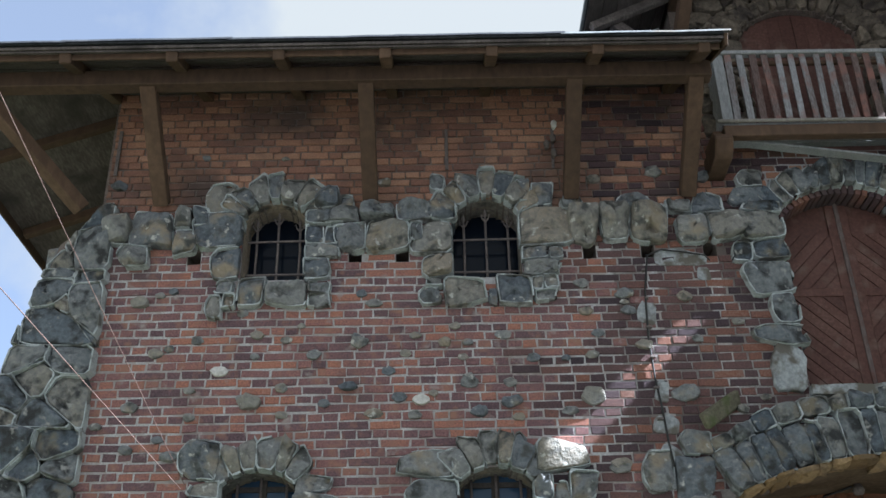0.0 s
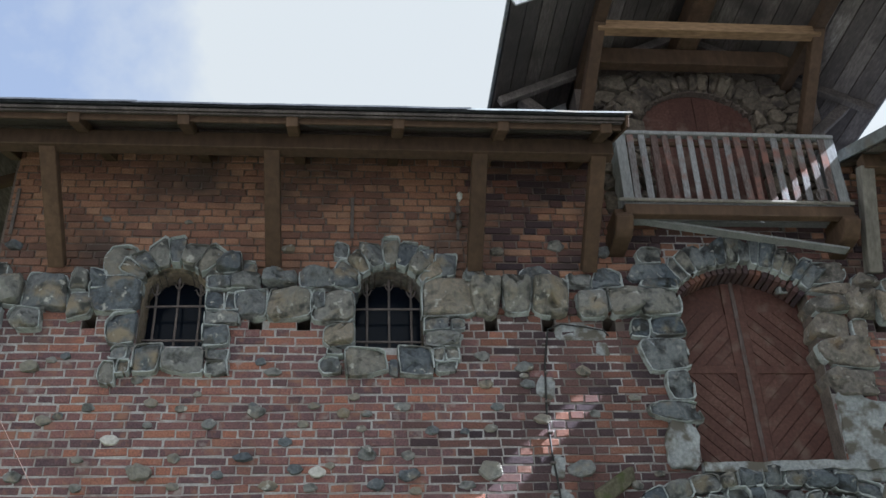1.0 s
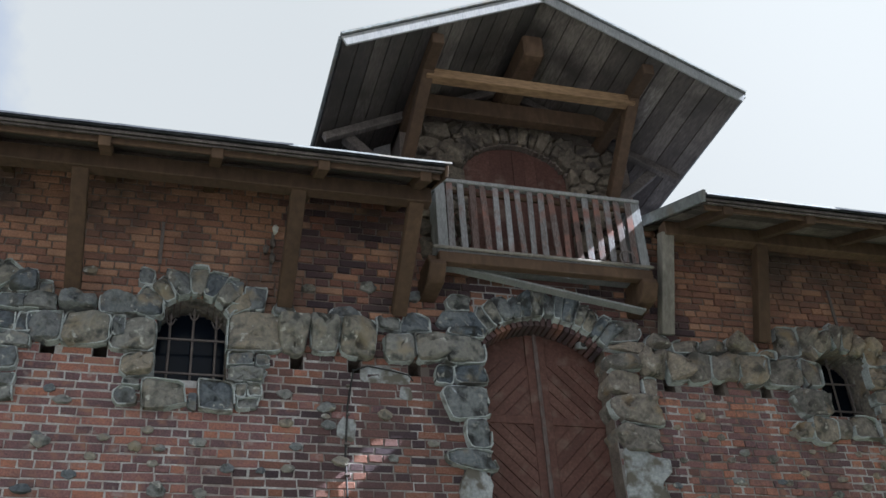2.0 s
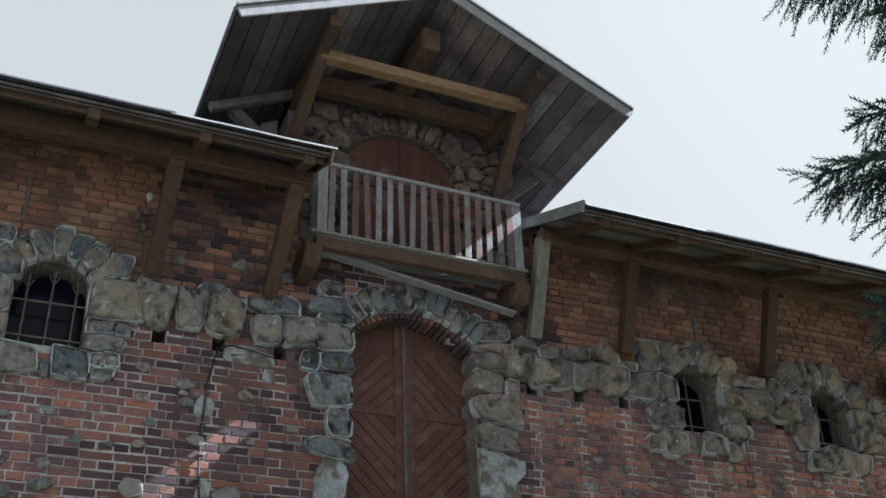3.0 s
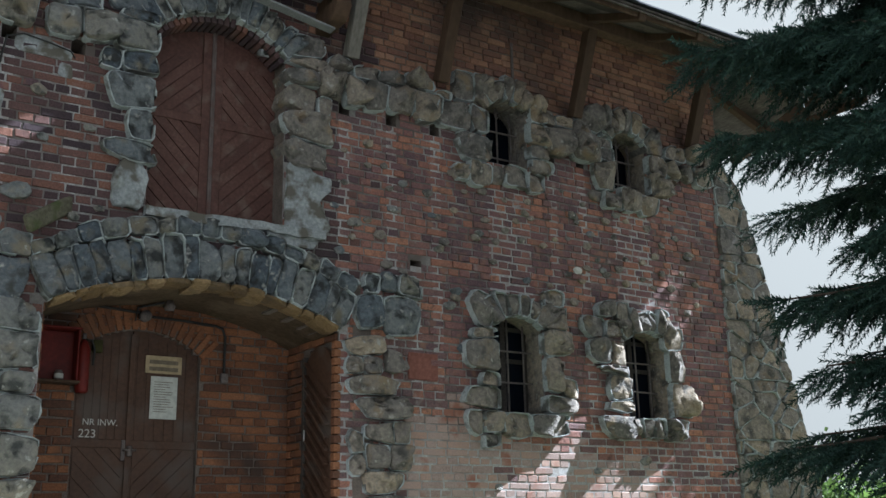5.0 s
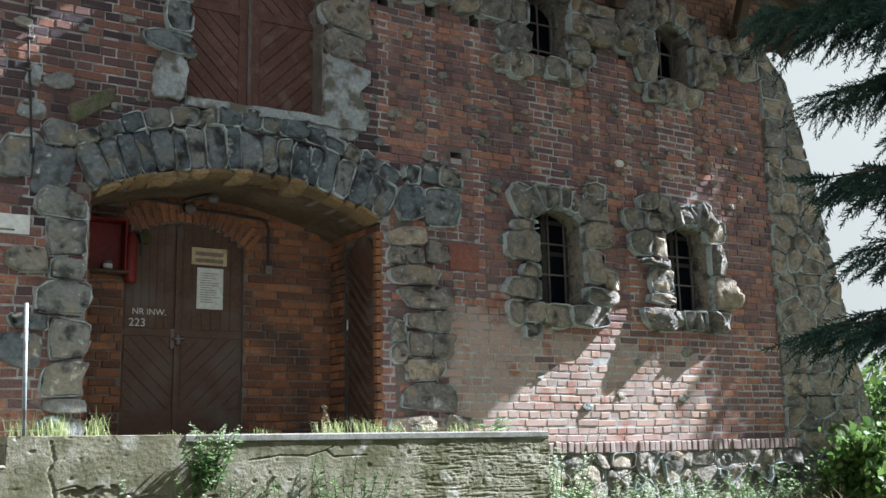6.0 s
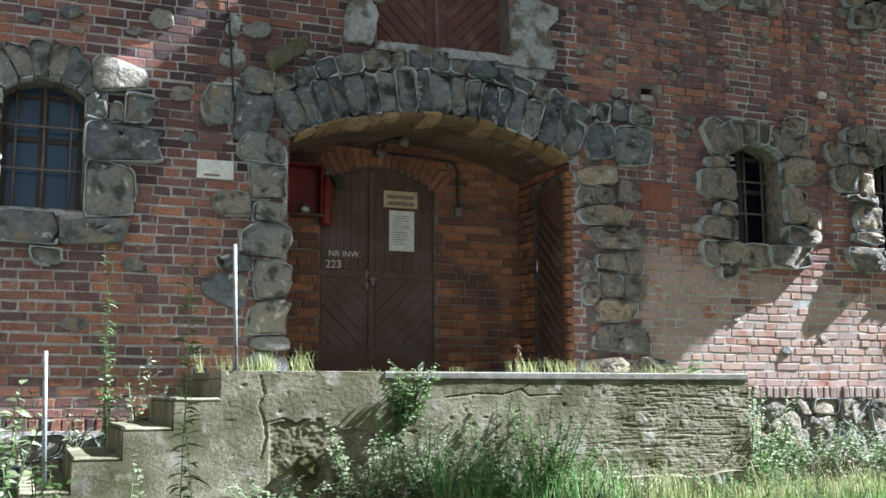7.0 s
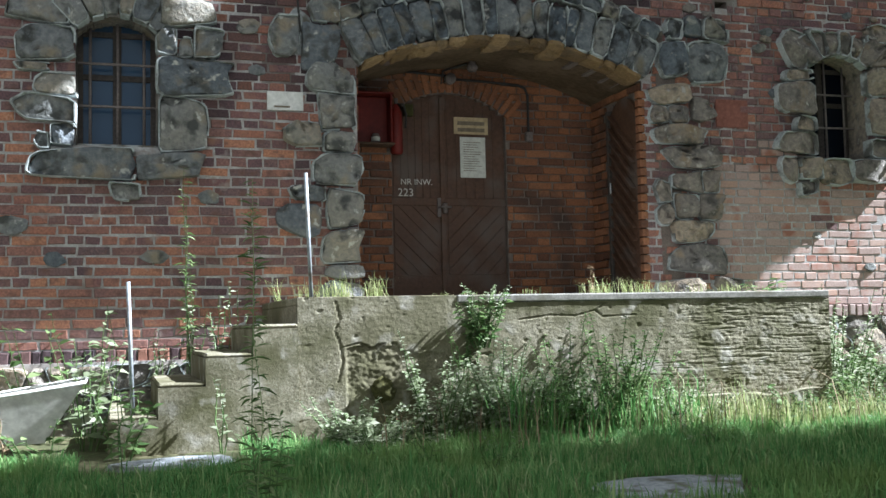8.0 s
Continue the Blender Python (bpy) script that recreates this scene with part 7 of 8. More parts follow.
# cement smears on the brickwork along the cable and round the holes
for poly in ([(-0.12, 5.28), (0.04, 5.24), (0.08, 5.45), (-0.02, 5.55), (-0.11, 5.42)], [(-0.06, 4.5), (0.07, 4.46), (0.1, 4.66), (0.0, 4.7)], [(-0.1, 4.2), (0.12, 4.16), (0.16, 4.3), (0.03, 4.38), (-0.08, 4.33)],
             [(0.1, 5.88), (0.6, 5.86), (0.62, 5.98), (0.35, 6.06), (0.12, 6.02)], [(0.5, 5.72), (0.64, 5.7), (0.62, 5.84), (0.52, 5.85)], [(-0.14, 3.7), (0.1, 3.66), (0.16, 4.0), (0.0, 4.1), (-0.12, 3.95)]):
    v, f = stone_mesh(poly, 0.008, 0.5, 0.005)
    piece("cement_smear", v, f, cement_mat, wall_front, "thin grey cement smear", True)


# ---- plants ----
def fast_mesh(name, verts, tris, mat, parent=None, label="", smooth=False, **tags):
    """One mesh from arrays of places and triangles."""
    me = bpy.data.meshes.new(name)
    me.vertices.add(len(verts))
    me.vertices.foreach_set("co", np.asarray(verts, dtype=np.float32).ravel())
    me.loops.add(len(tris) * 3)
    me.loops.foreach_set("vertex_index", np.asarray(tris, dtype=np.int32).ravel())
    me.polygons.add(len(tris))
    me.polygons.foreach_set("loop_start", np.arange(0, len(tris) * 3, 3, dtype=np.int32))
    me.polygons.foreach_set("loop_total", np.full(len(tris), 3, dtype=np.int32))
    me.update(calc_edges=True)
    me.validate()
    me.materials.append(mat)
    return tagged(hang(new(name, me), parent), label, **tags)


def frames_along(direction, droop=None):
    """Rotation matrices (n, 3, 3) whose y axes follow the directions, rolled at random."""
    d = direction / np.linalg.norm(direction, axis=1, keepdims=True)
    ref = np.tile(np.array([0.0, 0.0, 1.0]), (len(d), 1))
    ref[np.abs(d[:, 2]) > 0.95] = (1, 0, 0)
    side = np.cross(d, ref)
    side /= np.linalg.norm(side, axis=1, keepdims=True)
    up = np.cross(side, d)
    return np.stack([side, d, up], axis=2)


def stamp(template, tris, places, turns, sizes):
    """Copies of a template, one at each place, as one set of verts and triangles."""
    v = np.einsum("nij,kj->nki", turns, template) * np.asarray(sizes)[:, None, None] + places[:, None, :]
    n, k = len(places), len(template)
    t = (tris[None] + (np.arange(n) * k)[:, None, None]).reshape(-1, 3)
    return v.reshape(-1, 3), t


def roll(turns, angles):
    c, s = np.cos(angles), np.sin(angles)
    z, o = np.zeros_like(c), np.ones_like(c)
    r = np.stack([np.stack([c, z, s], 1), np.stack([z, o, z], 1), np.stack([-s, z, c], 1)], 1)
    return turns @ r


# a leaf with a folded midrib, one long, along y
LEAF = np.array([(0, 0, 0), (0.22, 0.3, 0.06), (0.26, 0.55, 0.05), (0, 1.0, -0.12), (-0.26, 0.55, 0.05), (-0.22, 0.3, 0.06), (0, 0.5, -0.02)])
LEAF_TRIS = np.array([(0, 1, 6), (1, 2, 6), (2, 3, 6), (3, 4, 6), (4, 5, 6), (5, 0, 6)])


def weed(x, y, z, high, stems, leaf, per_stem, label, spread=0.25, mat=None, slim=1.0, name="weed", stalk_mat=None, lean=(0, 0), stout=1.0):
    """A leafy weed: thin stems with leaves set round them."""
    plant = base(name, (x, y, z), label=label, category="weed", group="weeds")
    r = np.random.default_rng(int(abs(x * 131 + y * 57 + high * 17) * 10) % 99991)
    sv, sf, pl, dr, sz = [], [], [], [], []
    for s in range(stems):
        ang, out = r.uniform(0, 6.283), r.uniform(0.2, 1) * spread
        h = high * r.uniform(0.55, 1.0)
        foot = Vector((x + 0.4 * out * math.cos(ang), y + 0.4 * out * math.sin(ang), z - 0.03))
        tip = Vector((x + lean[0] + out * math.cos(ang) * 1.6, y + lean[1] + out * math.sin(ang) * 1.6, z + h))
        pts = [foot.lerp(tip, i / 5) + Vector((0, 0, 0.06 * h * math.sin(i / 5 * 3.14))) + Vector(r.uniform(-0.02, 0.02, 3)) * (1 if 0 < i < 5 else 0) for i in range(6)]
        sv, sf = [], []
        tube_into(sv, sf, pts, [stout * q for q in (0.006, 0.0055, 0.005, 0.004, 0.003, 0.002)], 4)
        piece("stem", sv, sf, stalk_mat or leaf_mat, plant)
        for k in range(per_stem):
            f = 0.15 + 0.85 * (k + r.uniform(0, 1)) / per_stem
            i = min(4, int(f * 5))
            p = pts[i].lerp(pts[i + 1], f * 5 - i)
            a = r.uniform(0, 6.283)
            pl.append(p)
            dr.append((math.cos(a), math.sin(a), r.uniform(-0.35, 0.55)))
            sz.append(leaf * r.uniform(0.45, 1.1) * (1.15 - 0.5 * f))
    turns = roll(frames_along(np.array(dr)), r.uniform(-0.6, 0.6, len(dr)))
    tem = LEAF * np.array([slim, 1, 1])
    v, t = stamp(tem, LEAF_TRIS, np.array(pl), turns, sz)
    fast_mesh("leaves", v, t, mat or leaf_mat, plant, kind="stuff")
    return plant


def blades(name, places, high, wide, mat, label, parent=None, bend=0.5, seed=1, **tags):
    """Grass blades: a bent strip of three triangles each."""
    r = np.random.default_rng(seed)
    n = len(places)
    a = r.uniform(0, 6.283, n)
    b = r.uniform(0.1, 1, n) * bend
    patch = np.array([noise.noise((p[0] * 1.6, p[1] * 1.6, 2.0)) + 0.6 * noise.noise((p[0] * 5, p[1] * 5, 7.0)) for p in places])
    h = high * r.uniform(0.4, 1.15, n) * np.clip(1 + 0.75 * patch, 0.4, 1.8)
    w = wide * r.uniform(0.6, 1.3, n)
    side = np.stack([np.cos(a), np.sin(a), np.zeros(n)], 1) * (w / 2)[:, None]
    out = np.stack([-np.sin(a), np.cos(a), np.zeros(n)], 1)
    up = np.array([0, 0, 1.0])
    mid = places + out * (0.22 * b * h)[:, None] + up * (0.6 * h)[:, None]
    tip = places + out * (0.75 * b * h)[:, None] + up * (h * (1 - 0.25 * b))[:, None]
    v = np.stack([places - side, places + side, mid - side * 0.8, mid + side * 0.8, tip], 1).reshape(-1, 3)
    t = (np.array([(0, 1, 3), (0, 3, 2), (2, 3, 4)])[None] + (np.arange(n) * 5)[:, None, None]).reshape(-1, 3)
    return fast_mesh(name, v, t, mat, parent, label, **tags)


def ground_points(n, x0, x1, y0, y1, seed, clump=0.0):
    r = np.random.default_rng(seed)
    p = np.stack([r.uniform(x0, x1, n), r.uniform(y0, y1, n)], 1)
    if clump:
        keep = np.array([noise.noise((x * 1.3, y * 1.3, seed)) + r.uniform(-0.25, 0.25) > clump for x, y in p])
        p = p[keep]
    return np.array([(x, y, ground_height(x, y) - 0.01) for x, y in p])


lawn = ground_points(120000, -3.2, 5.2, -5.4, -2.0, 5)
lawn = lawn[~(((lawn[:, 0] - 1.05) / 0.4) ** 2 + ((lawn[:, 1] + 4.58) / 0.4) ** 2 < 1)]
lawn = lawn[~((lawn[:, 0] > -1.75) & (lawn[:, 0] < -0.75) & (lawn[:, 1] > -2.85))]
blades("grass", lawn, 0.115, 0.0048, grass_mat, "long unmown green grass on the ground", None, 0.8, 3, category="grass", kind="stuff")
broad = ground_points(16000, -3.2, 5.2, -5.4, -2.05, 15, 0.05)
broad = broad[~(((broad[:, 0] - 1.05) / 0.42) ** 2 + ((broad[:, 1] + 4.6) / 0.42) ** 2 < 1)]
broad = broad[~((broad[:, 0] > -1.75) & (broad[:, 0] < -0.75) & (broad[:, 1] > -2.85))]
blades("coarse_grass", broad, 0.17, 0.008, grass_mat, "coarser lighter grass in clumps among the lawn", None, 1.5, 13, category="grass", kind="stuff")
rough = ground_points(9000, -4.5, 9.5, -9.0, -1.9, 8)
rough = rough[(rough[:, 1] < -5.2) | (rough[:, 0] > 5.0) | (rough[:, 0] < -3.0)]
blades("meadow_grass", rough, 0.22, 0.014, grass_mat, "taller meadow grass and seed stalks", None, 0.9, 4, category="grass", kind="stuff")
tall = ground_points(1500, 0.0, 9.0, -2.9, -0.3, 9)
tall = tall[(tall[:, 1] < -2.0) | (tall[:, 0] > 4.2)]
blades("seed_stalks", tall, 0.42, 0.007, dry_mat, "dry pale seed stalks in the grass", None, 0.9, 6, category="grass", kind="stuff")

# path slabs half lost in the grass
for k, (x, y, sx, sy, spin) in enumerate(((1.05, -4.52, 0.44, 0.36, 0.2), (-1.15, -2.45, 0.4, 0.24, 0.1))):
    slab = base("path_slab", (x, y, 0.43), label="flat grey stone slab half covered by grass", category="slab", group="path slabs")
    bm = bmesh.new()
    bmesh.ops.create_circle(bm, cap_ends=True, segments=9, radius=1)
    for v in bm.verts:
        v.co.x *= sx * (1 + 0.45 * noise.noise((v.co.x * 2, v.co.y * 2, k + 0.4)))
        v.co.y *= sy * (1 + 0.45 * noise.noise((v.co.y * 2, v.co.x * 2, k + 4.3)))
    top = bmesh.ops.extrude_face_region(bm, geom=bm.faces[:])
    for v in [g for g in top["geom"] if isinstance(g, bmesh.types.BMVert)]:
        v.co.z += 0.035
        v.co.x *= 0.95
        v.co.y *= 0.95
    bmesh.ops.recalc_face_normals(bm, faces=bm.faces[:])
    bmesh.ops.transform(bm, matrix=pose(x, y, ground_height(x, y) - 0.014, 0, 0, math.degrees(spin)), verts=bm.verts)
    part("slab_top", bm, path_mat, slab)

# weeds: along, out, height, stems, leaf, leaves a stem
NETTLE = "tall leafy green weed growing beside the steps"
for x, y, h, stems, leaf, count in ((-1.75, -1.3, 1.0, 6, 0.15, 14), (-1.5, -1.98, 0.5, 6, 0.12, 14), (-2.0, -0.6, 0.95, 4, 0.15, 9),
                                    (-1.72, -0.7, 1.05, 4, 0.12, 12), (-1.95, -1.95, 0.3, 4, 0.1, 9)):
    weed(x, y, ground_height(x, y), h, stems, leaf, count, NETTLE, mat=sunlit_leaf_mat if x == -1.75 else leaf_mat, slim=1.15)
for x, y, z, h, stems, leaf, count in ((-0.92, -0.34, 0.9, 0.75, 5, 0.09, 12), (-0.72, -0.3, 1.0, 0.6, 4, 0.1, 10), (-1.2, -0.36, 0.7, 0.55, 5, 0.1, 10)):
    weed(x, y, z, h, stems, leaf, count, "slender pale weed growing from the gap behind the steps", 0.12, sunlit_leaf_mat, 0.8)
arching = ground_points(900, 1.0, 2.6, -2.45, -1.98, 31)
blades("arching_grass", arching, 0.55, 0.008, grass_mat, "long arching grass blades before the platform", None, 1.6, 32, category="grass", kind="stuff")
r5 = np.random.default_rng(55)
for k in range(17):
    x = -0.05 + 2.55 * k / 16 + r5.uniform(-0.08, 0.08)
    y = PFRONT - r5.uniform(0.12, 0.4)
    h = r5.uniform(0.3, 0.62) + (r5.uniform(0.08, 0.4) if 0.6 < x < 2.2 else 0.0)
    h *= 0.55 if 0.1 < x < 0.45 else 1.0
    weed(x, y, ground_height(x, y), h, 15, 0.05 + 0.035 * r5.random(), 32, "bushy green weed along the foot of the platform", 0.27, leaf_mat if k in (10, 11, 12, 13, 14) else sunlit_leaf_mat, 1.1)
for k in range(15):
    x, y = 4.25 + 5.0 * k / 14 + r5.uniform(-0.15, 0.15), -0.45 - r5.uniform(0, 0.75)
    weed(x, y, ground_height(x, y), r5.uniform(0.8, 1.05) if x < 4.9 else r5.uniform(0.4, 0.7), 13, 0.06 + 0.03 * r5.random(), 34, "pale bushy weed before the plinth", 0.3, sunlit_leaf_mat if k % 3 else None, 0.9)
for x, y, h in ((4.35, -1.5, 0.75), (4.6, -0.7, 0.95), (5.1, -0.6, 0.6), (5.6, -0.75, 0.5), (4.2, -2.0, 0.4), (6.2, -0.6, 0.45), (6.9, -0.6, 0.5), (7.7, -0.6, 0.5), (8.6, -0.7, 0.8), (9.2, -0.9, 0.9), (3.6, -2.2, 0.3)):
    weed(x, y, ground_height(x, y), h, 9, 0.085, 18, "bushy green weed along the foot of the wall", 0.3, slim=1.1)
weed(1.0, PFRONT - 0.06, 1.1, 0.4, 15, 0.085, 18, "leafy plant rooted in a crack of the platform edge", 0.15, slim=1.1)
weed(1.03, PFRONT - 0.02, 1.25, 0.3, 14, 0.055, 20, "pale leafy plant rooted in a crack of the platform edge", 0.16, sunlit_leaf_mat)
weed(0.85, PFRONT - 0.1, 0.95, 0.3, 6, 0.06, 10, "leafy plant rooted in a crack of the platform edge", 0.13)
weed(4.55, -0.3, 1.36, 0.3, 6, 0.14, 8, "ferny weed on the plinth beside the porch", 0.22, slim=0.7)
weed(4.3, -1.6, ground_height(4.3, -1.6), 1.1, 16, 0.075, 34, "pale bushy weed at the end of the platform", 0.3, sunlit_leaf_mat)
weed(4.5, -1.2, ground_height(4.5, -1.2), 1.0, 16, 0.075, 34, "pale bushy weed at the end of the platform", 0.3, sunlit_leaf_mat)
weed(4.25, -0.9, 1.0, 0.42, 7, 0.09, 12, "leafy weed at the end of the platform", 0.2)
weed(-1.12, -5.9, ground_height(-1.12, -5.9), 1.55, 2, 0.075, 90, "tall feathery green weed standing in the grass", 0.06, slim=0.3, stout=0.4)
weed(-1.06, -5.84, ground_height(-1.06, -5.84) + 0.02, 0.95, 3, 0.075, 60, "tall feathery green weed standing in the grass", 0.07, slim=0.34, stout=0.4)
weed(-0.97, -0.3, 0.8, 1.85, 4, 0.12, 30, "very tall feathery green weed growing up the wall", 0.06, slim=0.3, stout=0.6)
weed(-0.85, -2.0, ground_height(-0.85, -2.0), 0.62, 3, 0.08, 10, "pale weed at the foot of the steps", 0.1, sunlit_leaf_mat)
weed(-0.6, -0.36, 0.95, 0.7, 3, 0.09, 9, "pale weed growing beside the steps", 0.1, sunlit_leaf_mat)
weed(-1.45, -5.2, ground_height(-1.45, -5.2), 1.0, 1, 0.06, 18, "tall slender green weed standing in the grass", 0.1, slim=0.6, stout=0.4)
for x, y, h in ((-2.55, -1.6, 0.55), (-2.45, -1.9, 0.7), (-2.2, -2.0, 0.35)):
    weed(x, y, ground_height(x, y), h, 4, 0.05, 10, "dry brown dock stalks beside the tub", 0.1, dry_mat, 0.5, stalk_mat=dry_mat)
for k, (x0, x1, y0, y1, n, h) in enumerate(((-0.05, 0.42, -1.7, -1.2, 190, 0.15), (1.9, 2.75, -1.7, -1.2, 260, 0.13), (2.75, 3.6, -1.75, -1.1, 120, 0.09), (0.7, 1.7, -1.75, -1.5, 60, 0.06), (-0.3, 0.1, -1.0, -0.4, 80, 0.2))):
    rr = np.random.default_rng(70 + k)
    hubs = rr.uniform(0, 1, (9, 2))
    pick = hubs[rr.integers(0, 9, n)] + rr.normal(0, 0.07, (n, 2))
    pts = np.stack([np.maximum(x0 + (x1 - x0) * pick[:, 0], -0.26), np.clip(y0 + (y1 - y0) * pick[:, 1], PFRONT + 0.05, -0.2), np.full(n, FLOOR - 0.004)], 1)
    blades("grass_tuft", pts, 1.15 * h, 0.0036, tuft_mat, "tuft of pale wispy grass on the platform top", None, 1.9, 80 + k, category="grass", kind="stuff")
weed(2.1, -1.45, FLOOR, 0.34, 2, 0.05, 14, "thin flowering weed standing on the platform", 0.02, dry_mat, 0.6, stalk_mat=dry_mat)
moss = base("moss_cushion", (0.28, PFRONT - 0.05, 0.78), label="dark moss cushion on the platform face", category="moss")
bm = bmesh.new()
bmesh.ops.create_icosphere(bm, subdivisions=4, radius=0.085)
for v in bm.verts:
    v.co *= 1 + 0.3 * noise.noise(v.co * 14) + 0.25 * noise.noise(v.co * 45)
    v.co.y *= 0.6
bmesh.ops.transform(bm, matrix=Matrix.Translation((0.28, PFRONT - 0.02, 0.8)), verts=bm.verts)
part("cushion", bm, moss_mat, moss, smooth=True)

# pale tub by the steps
tub = base("metal_tub", (-2.15, -1.4, 0.5), label="pale dented metal barrow tray lying by the steps", category="tub")
bm = bmesh.new()
outer = [(-2.75, -1.75, 0.77), (-1.72, -1.75, 0.92), (-1.72, -1.05, 0.92), (-2.75, -1.05, 0.77)]
inner = [(-2.6, -1.6, 0.5), (-1.98, -1.6, 0.52), (-1.98, -1.2, 0.52), (-2.6, -1.2, 0.5)]
vo, vi = [bm.verts.new(p) for p in outer], [bm.verts.new(p) for p in inner]
bm.faces.new(vi)
for k in range(4):
    bm.faces.new((vo[k], vo[(k + 1) % 4], vi[(k + 1) % 4], vi[k]))
bmesh.ops.solidify(bm, geom=bm.faces[:], thickness=0.02)
bmesh.ops.recalc_face_normals(bm, faces=bm.faces[:])
part("tray", bm, white_mat, tub)
tube("rim", outer + outer[:1], 0.012, white_mat, tub)

# ---- spruces ----
TWIG, TWIG_TRIS = [], []
for k in range(30):
    s = k / 30
    ang = k * 2.4
    d = np.array([math.cos(ang) * 0.75, 0.6, math.sin(ang) * 0.55])
    p = np.array([0, s * 0.85, -0.1 * s * s])
    side = np.cross(d, [0.2, 1, 0.4])
    side = side / np.linalg.norm(side) * 0.022
    n = len(TWIG)
    TWIG += [p - side, p + side, p + d * 0.2 * (1.1 - 0.4 * s)]
    TWIG_TRIS.append((n, n + 1, n + 2))
n = len(TWIG)
TWIG += [np.array([-0.014, 0, 0]), np.array([0.014, 0, 0]), np.array([0, 1.0, -0.12])]
TWIG_TRIS.append((n, n + 1, n + 2))
TWIG, TWIG_TRIS = np.array(TWIG), np.array(TWIG_TRIS)


def spruce(x, y, high, reach, seed, label, boughs):
    """Trunk, drooping limbs in whorls, and sprays of needles; boughs: height, turn and length of the strong ones."""
    r, fine = np.random.default_rng(seed), np.random.default_rng(seed + 1)
    z0 = ground_height(x, y)
    tree = base("spruce", (x, y, z0), label=label, category="tree", group="spruces")
    tube("trunk", [(x, y, z0 - 0.6), (x + 0.02, y, z0 + high * 0.3), (x, y + 0.03, z0 + high * 0.65), (x, y, z0 + high)], [0.3, 0.22, 0.12, 0.02], bark_mat, tree, sides=12)
    lv, lf, places, dirs, sizes = [], [], [], [], []
    z = 1.3
    while z < high - 0.3:
        whorl = []
        for k in range(8 if z < 8.5 else 5):
            if r.random() < 0.12:
                continue
            a = r.uniform(0, 6.283)
            length = reach(z) * r.uniform(0.62, 1.08)
            zz = z + r.uniform(-0.2, 0.2)
            sweep = r.uniform(-0.15, 0.15)
            whorl.append((a, length * ((0.8 if z < 5.5 else 0.68) if 1.65 < a < 2.95 else 1.0), zz, sweep))
        step = (0.29 if z < 9 else 0.42) * r.uniform(0.85, 1.15)
        # the strong boughs on the side of the building
        for at, turn, length in boughs:
            if z <= at < z + step:
                for side, share in ((0.0, 1.0), (0.34, 0.8), (-0.3, 0.72), (-0.12, 0.9)):
                    whorl.append((math.radians(turn) + side, length * share, at + 0.5 * abs(side), 0.25 * side))
        for a, length, zz, sweep in whorl:
            pts = []
            for i in range(9):
                s = i / 8
                aa = a + sweep * s
                drop = -0.42 * length * s * (1 - 0.45 * s) * (1.0 if z < high * 0.6 else 0.3)
                pts.append(Vector((x + math.cos(aa) * length * s, y + math.sin(aa) * length * s, z0 + zz + drop)))
            tube_into(lv, lf, pts, [0.045 * (1 - 0.85 * i / 8) for i in range(9)], 5)
            n_side = int(22 + 17 * length)
            for j in range(n_side):
                s = 0.18 + 0.82 * (j + fine.uniform(0, 1)) / n_side
                i = min(7, int(s * 8))
                p = np.array(pts[i].lerp(pts[i + 1], s * 8 - i))
                along = np.array((pts[i + 1] - pts[i]).normalized())
                flat = np.array((-along[1], along[0], 0)) * (1 if j % 2 else -1)
                branch = (0.6 * along + 0.75 * flat + np.array((0, 0, fine.uniform(-0.45, 0.02))))
                branch /= np.linalg.norm(branch)
                bl = (0.26 + 0.62 * (1 - s) * min(1.0, length / 3)) * fine.uniform(0.7, 1.2)
                m = max(2, int(bl / 0.062))
                for q in range(m):
                    f = (q + 0.4) / m
                    at = p + branch * bl * f + np.array((0, 0, -0.28 * bl * f * f))
                    turn = branch + flat * fine.uniform(-0.5, 0.5) + along * fine.uniform(-0.3, 0.5) + np.array((0, 0, fine.uniform(-0.75, 0.1)))
                    places.append(at)
                    dirs.append(turn)
                    sizes.append(fine.uniform(0.24, 0.38))
        z += step
    piece("branchwork", lv, lf, bark_mat, tree, kind="stuff")
    turns = roll(frames_along(np.array(dirs)), fine.uniform(0, 6.283, len(dirs)))
    v, t = stamp(TWIG, TWIG_TRIS, np.array(places), turns, sizes)
    fast_mesh("needles", v, t, needle_mat, tree, kind="stuff")
    return tree


def near_reach(height):
    return 0.95 * far_reach((height - 0.88) / 0.95 + 0.88)


def far_reach(z):
    if z < 4.5:
        return 2.9 + 0.1 * z
    if z < 6.5:
        return 3.35 + 0.3 * (z - 4.5)
    return max(0.25, 3.95 * min(1.0, 1 - (z - 7.3) / 6.2))


near_spruce = spruce(6.66, -6.63, 12.4, near_reach, 35, "tall dark green spruce with drooping branches beside the building",
                     [(10.4, 135, 2.2), (9.5, 130, 2.8), (8.65, 132, 3.5), (8.1, 128, 2.8), (7.5, 131, 3.2), (7.05, 134, 3.7), (6.65, 126, 3.2), (5.75, 133, 3.45), (4.95, 134, 3.3), (4.2, 126, 1.9), (3.65, 130, 2.95), (3.1, 128, 2.7), (2.6, 129, 3.1), (2.1, 132, 2.5)])
near_spruce.matrix_world = pose(6.37, -6.72, 0.29) @ Matrix.Diagonal((0.965, 0.965, 0.965, 1))


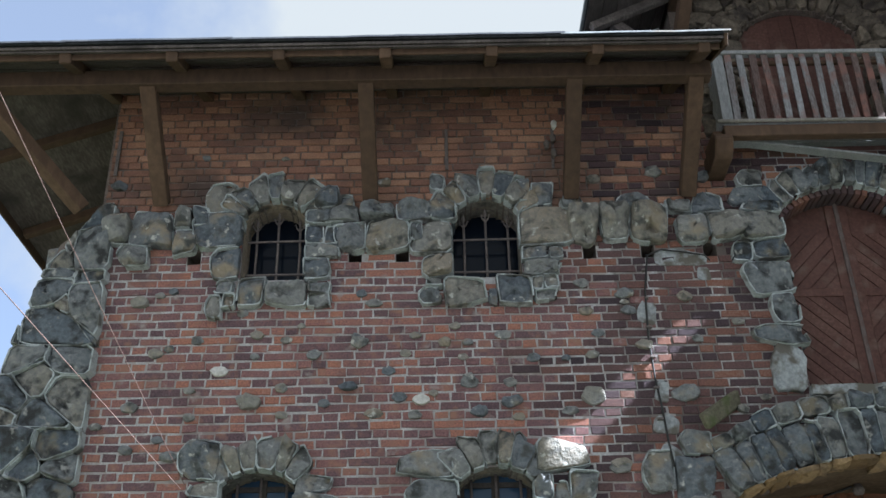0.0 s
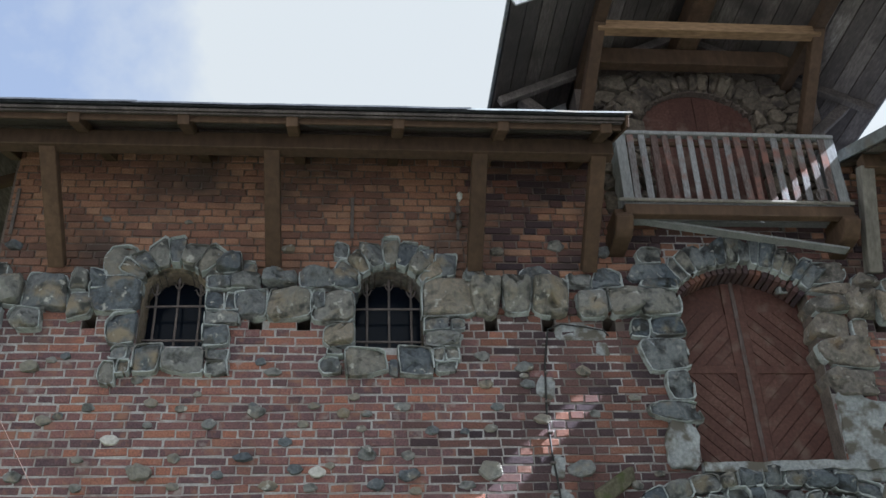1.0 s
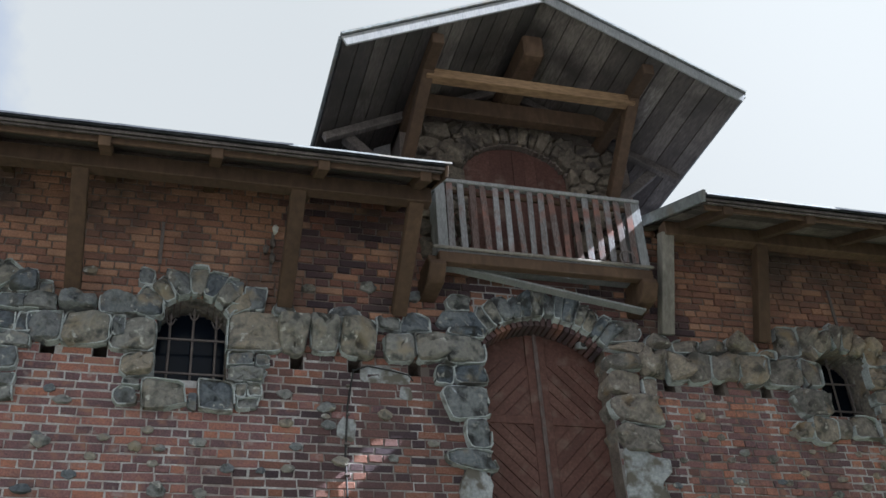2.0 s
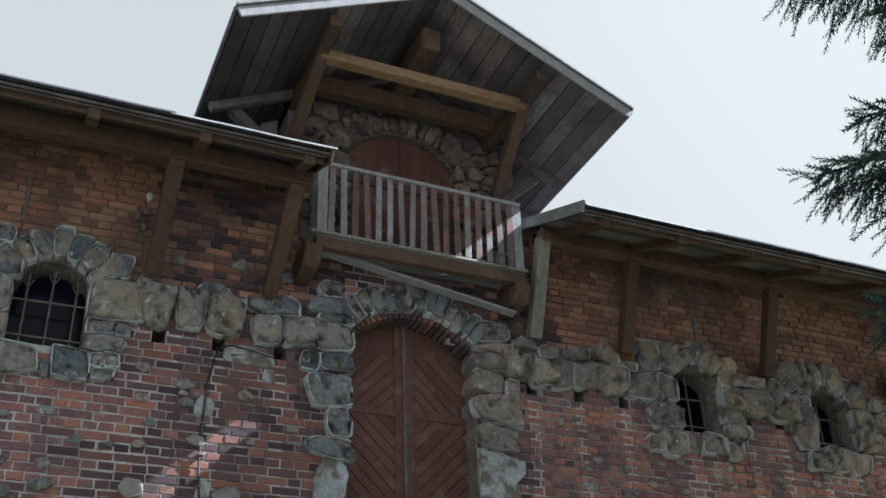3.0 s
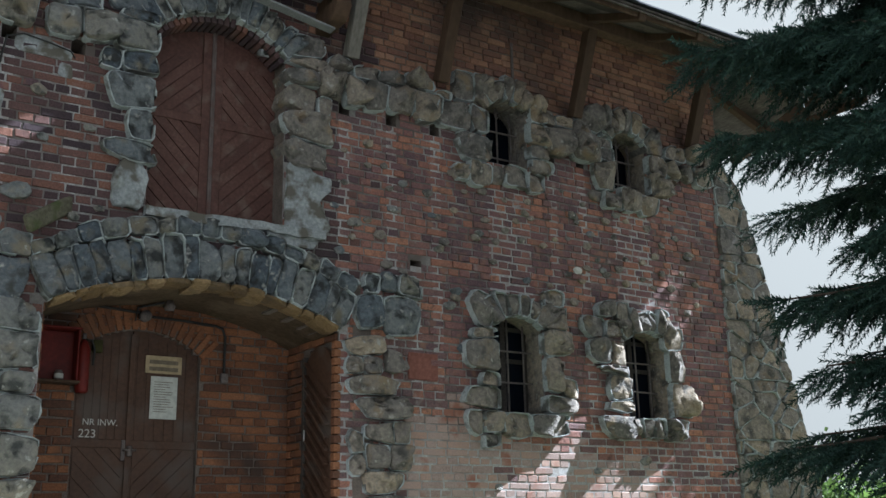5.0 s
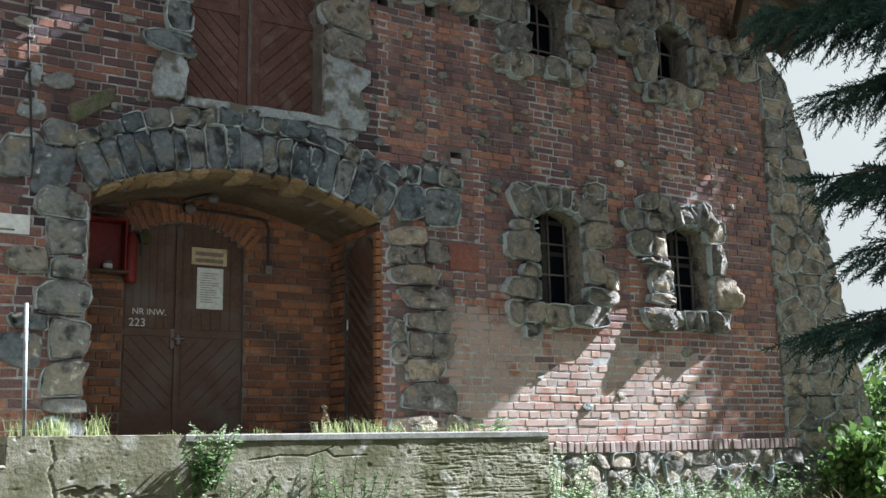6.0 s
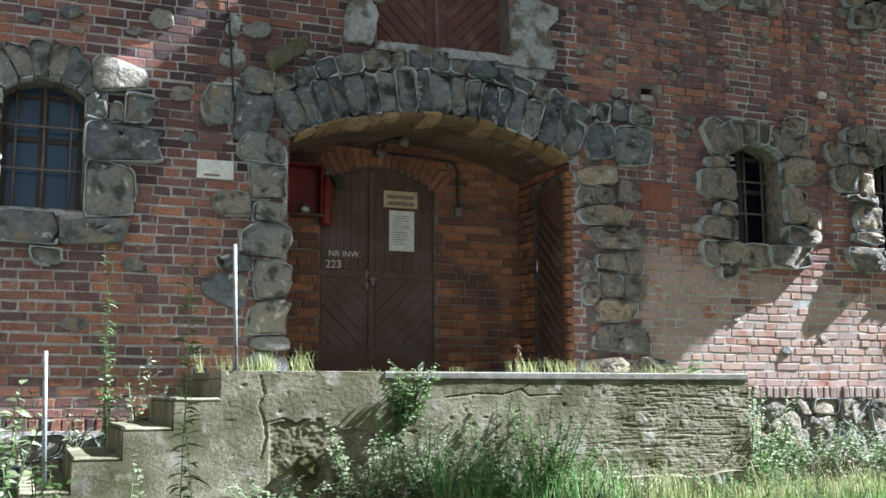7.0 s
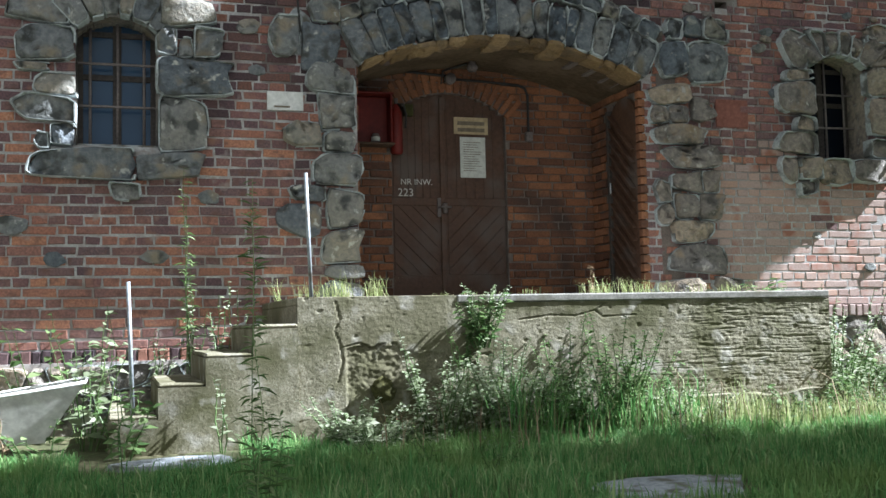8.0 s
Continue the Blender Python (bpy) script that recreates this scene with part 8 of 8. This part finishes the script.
# ---- bushes and trees beyond the right corner ----
def leafy_tree(x, y, high, crown, seed, label, bush=False, limbs=26, rise=0.3):
    r = np.random.default_rng(seed)
    z0 = ground_height(x, y)
    tree = base("bush" if bush else "tree", (x, y, z0), label=label, category="bush" if bush else "tree", group="far greenery")
    lv, lf, places, dirs, sizes = [], [], [], [], []
    top = 0.2 if bush else high * 0.4
    tube_into(lv, lf, [(x, y, z0 - 0.1), (x + 0.05, y, z0 + top), (x, y, z0 + high * 0.8)], [0.05 * high / 2, 0.035 * high / 2, 0.01], 8)
    piece("trunk", lv, lf, bark_mat, tree)
    lv, lf = [], []
    for k in range(limbs):
        a, e = r.uniform(0, 6.283), r.uniform(-0.3, 1.3)
        d = Vector((math.cos(a) * math.cos(e), math.sin(a) * math.cos(e), math.sin(e)))
        start = Vector((x, y, z0 + top + r.uniform(0, rise) * high))
        length = crown * r.uniform(0.55, 1.0)
        tip = start + Vector((d.x * length, d.y * length, d.z * length * 0.9))
        tube_into(lv, lf, [start, start.lerp(tip, 0.5) + Vector((0, 0, 0.08)), tip], [0.03 * high / 4, 0.02 * high / 4, 0.006], 5)
        for q in range(130):
            f = r.uniform(0.35, 1.05)
            p = np.array(start.lerp(tip, f)) + r.normal(0, 0.16 * crown, 3)
            places.append(p)
            dirs.append(r.normal(0, 1, 3) + np.array((0, 0, -0.4)))
            sizes.append(r.uniform(0.09, 0.2) * min(1.0, 0.35 + high / 4))
    piece("branchwork", lv, lf, bark_mat, tree, kind="stuff")
    turns = roll(frames_along(np.array(dirs)), r.uniform(0, 6.283, len(dirs)))
    v, t = stamp(LEAF * np.array([1.3, 1, 1]), LEAF_TRIS, np.array(places), turns, sizes)
    fast_mesh("crown", v, t, far_leaf_mat, tree, kind="stuff")
    return tree


leafy_tree(13.2, 1.5, 2.6, 1.5, 11, "sunlit green bush behind the building corner", True)
leafy_tree(15.0, 3.5, 3.2, 1.9, 12, "sunlit green bush behind the building corner", True)
leafy_tree(12.3, 0.0, 1.7, 1.1, 13, "low green bush beside the buttress", True)
leafy_tree(17.5, 2.5, 3.6, 2.2, 14, "sunlit green bush behind the building corner", True)
leafy_tree(11.2, -1.1, 1.1, 0.7, 15, "low green bush beside the buttress", True)
leafy_tree(9.35, -1.1, 1.25, 0.62, 17, "low dark green bush before the buttress", True)
leafy_tree(10.0, -0.85, 1.5, 0.7, 18, "low dark green bush before the buttress", True)
# out of view: added and shaped to shade the right buttress
leafy_tree(16.2, -0.85, 13.4, 1.02, 16, "slender broad-leaved tree at the end of the building", False, 330, 0.58)

# taller flowering grass and herbs scattered through the lawn
r6 = np.random.default_rng(66)
for k in range(26):
    x, y = r6.uniform(-0.6, 5.0), r6.uniform(-3.6, -2.1)
    weed(x, y, ground_height(x, y), r6.uniform(0.18, 0.4), 5, 0.05, 10, "small herb growing in the long grass", 0.16, sunlit_leaf_mat if k % 3 == 0 else None, 0.6, stout=0.6)
edge_grass = ground_points(2600, 2.2, 5.2, -2.55, -1.95, 21)
blades("edge_grass", edge_grass, 0.3, 0.007, tuft_mat, "pale rank grass along the foot of the platform", None, 1.0, 22, category="grass", kind="stuff")
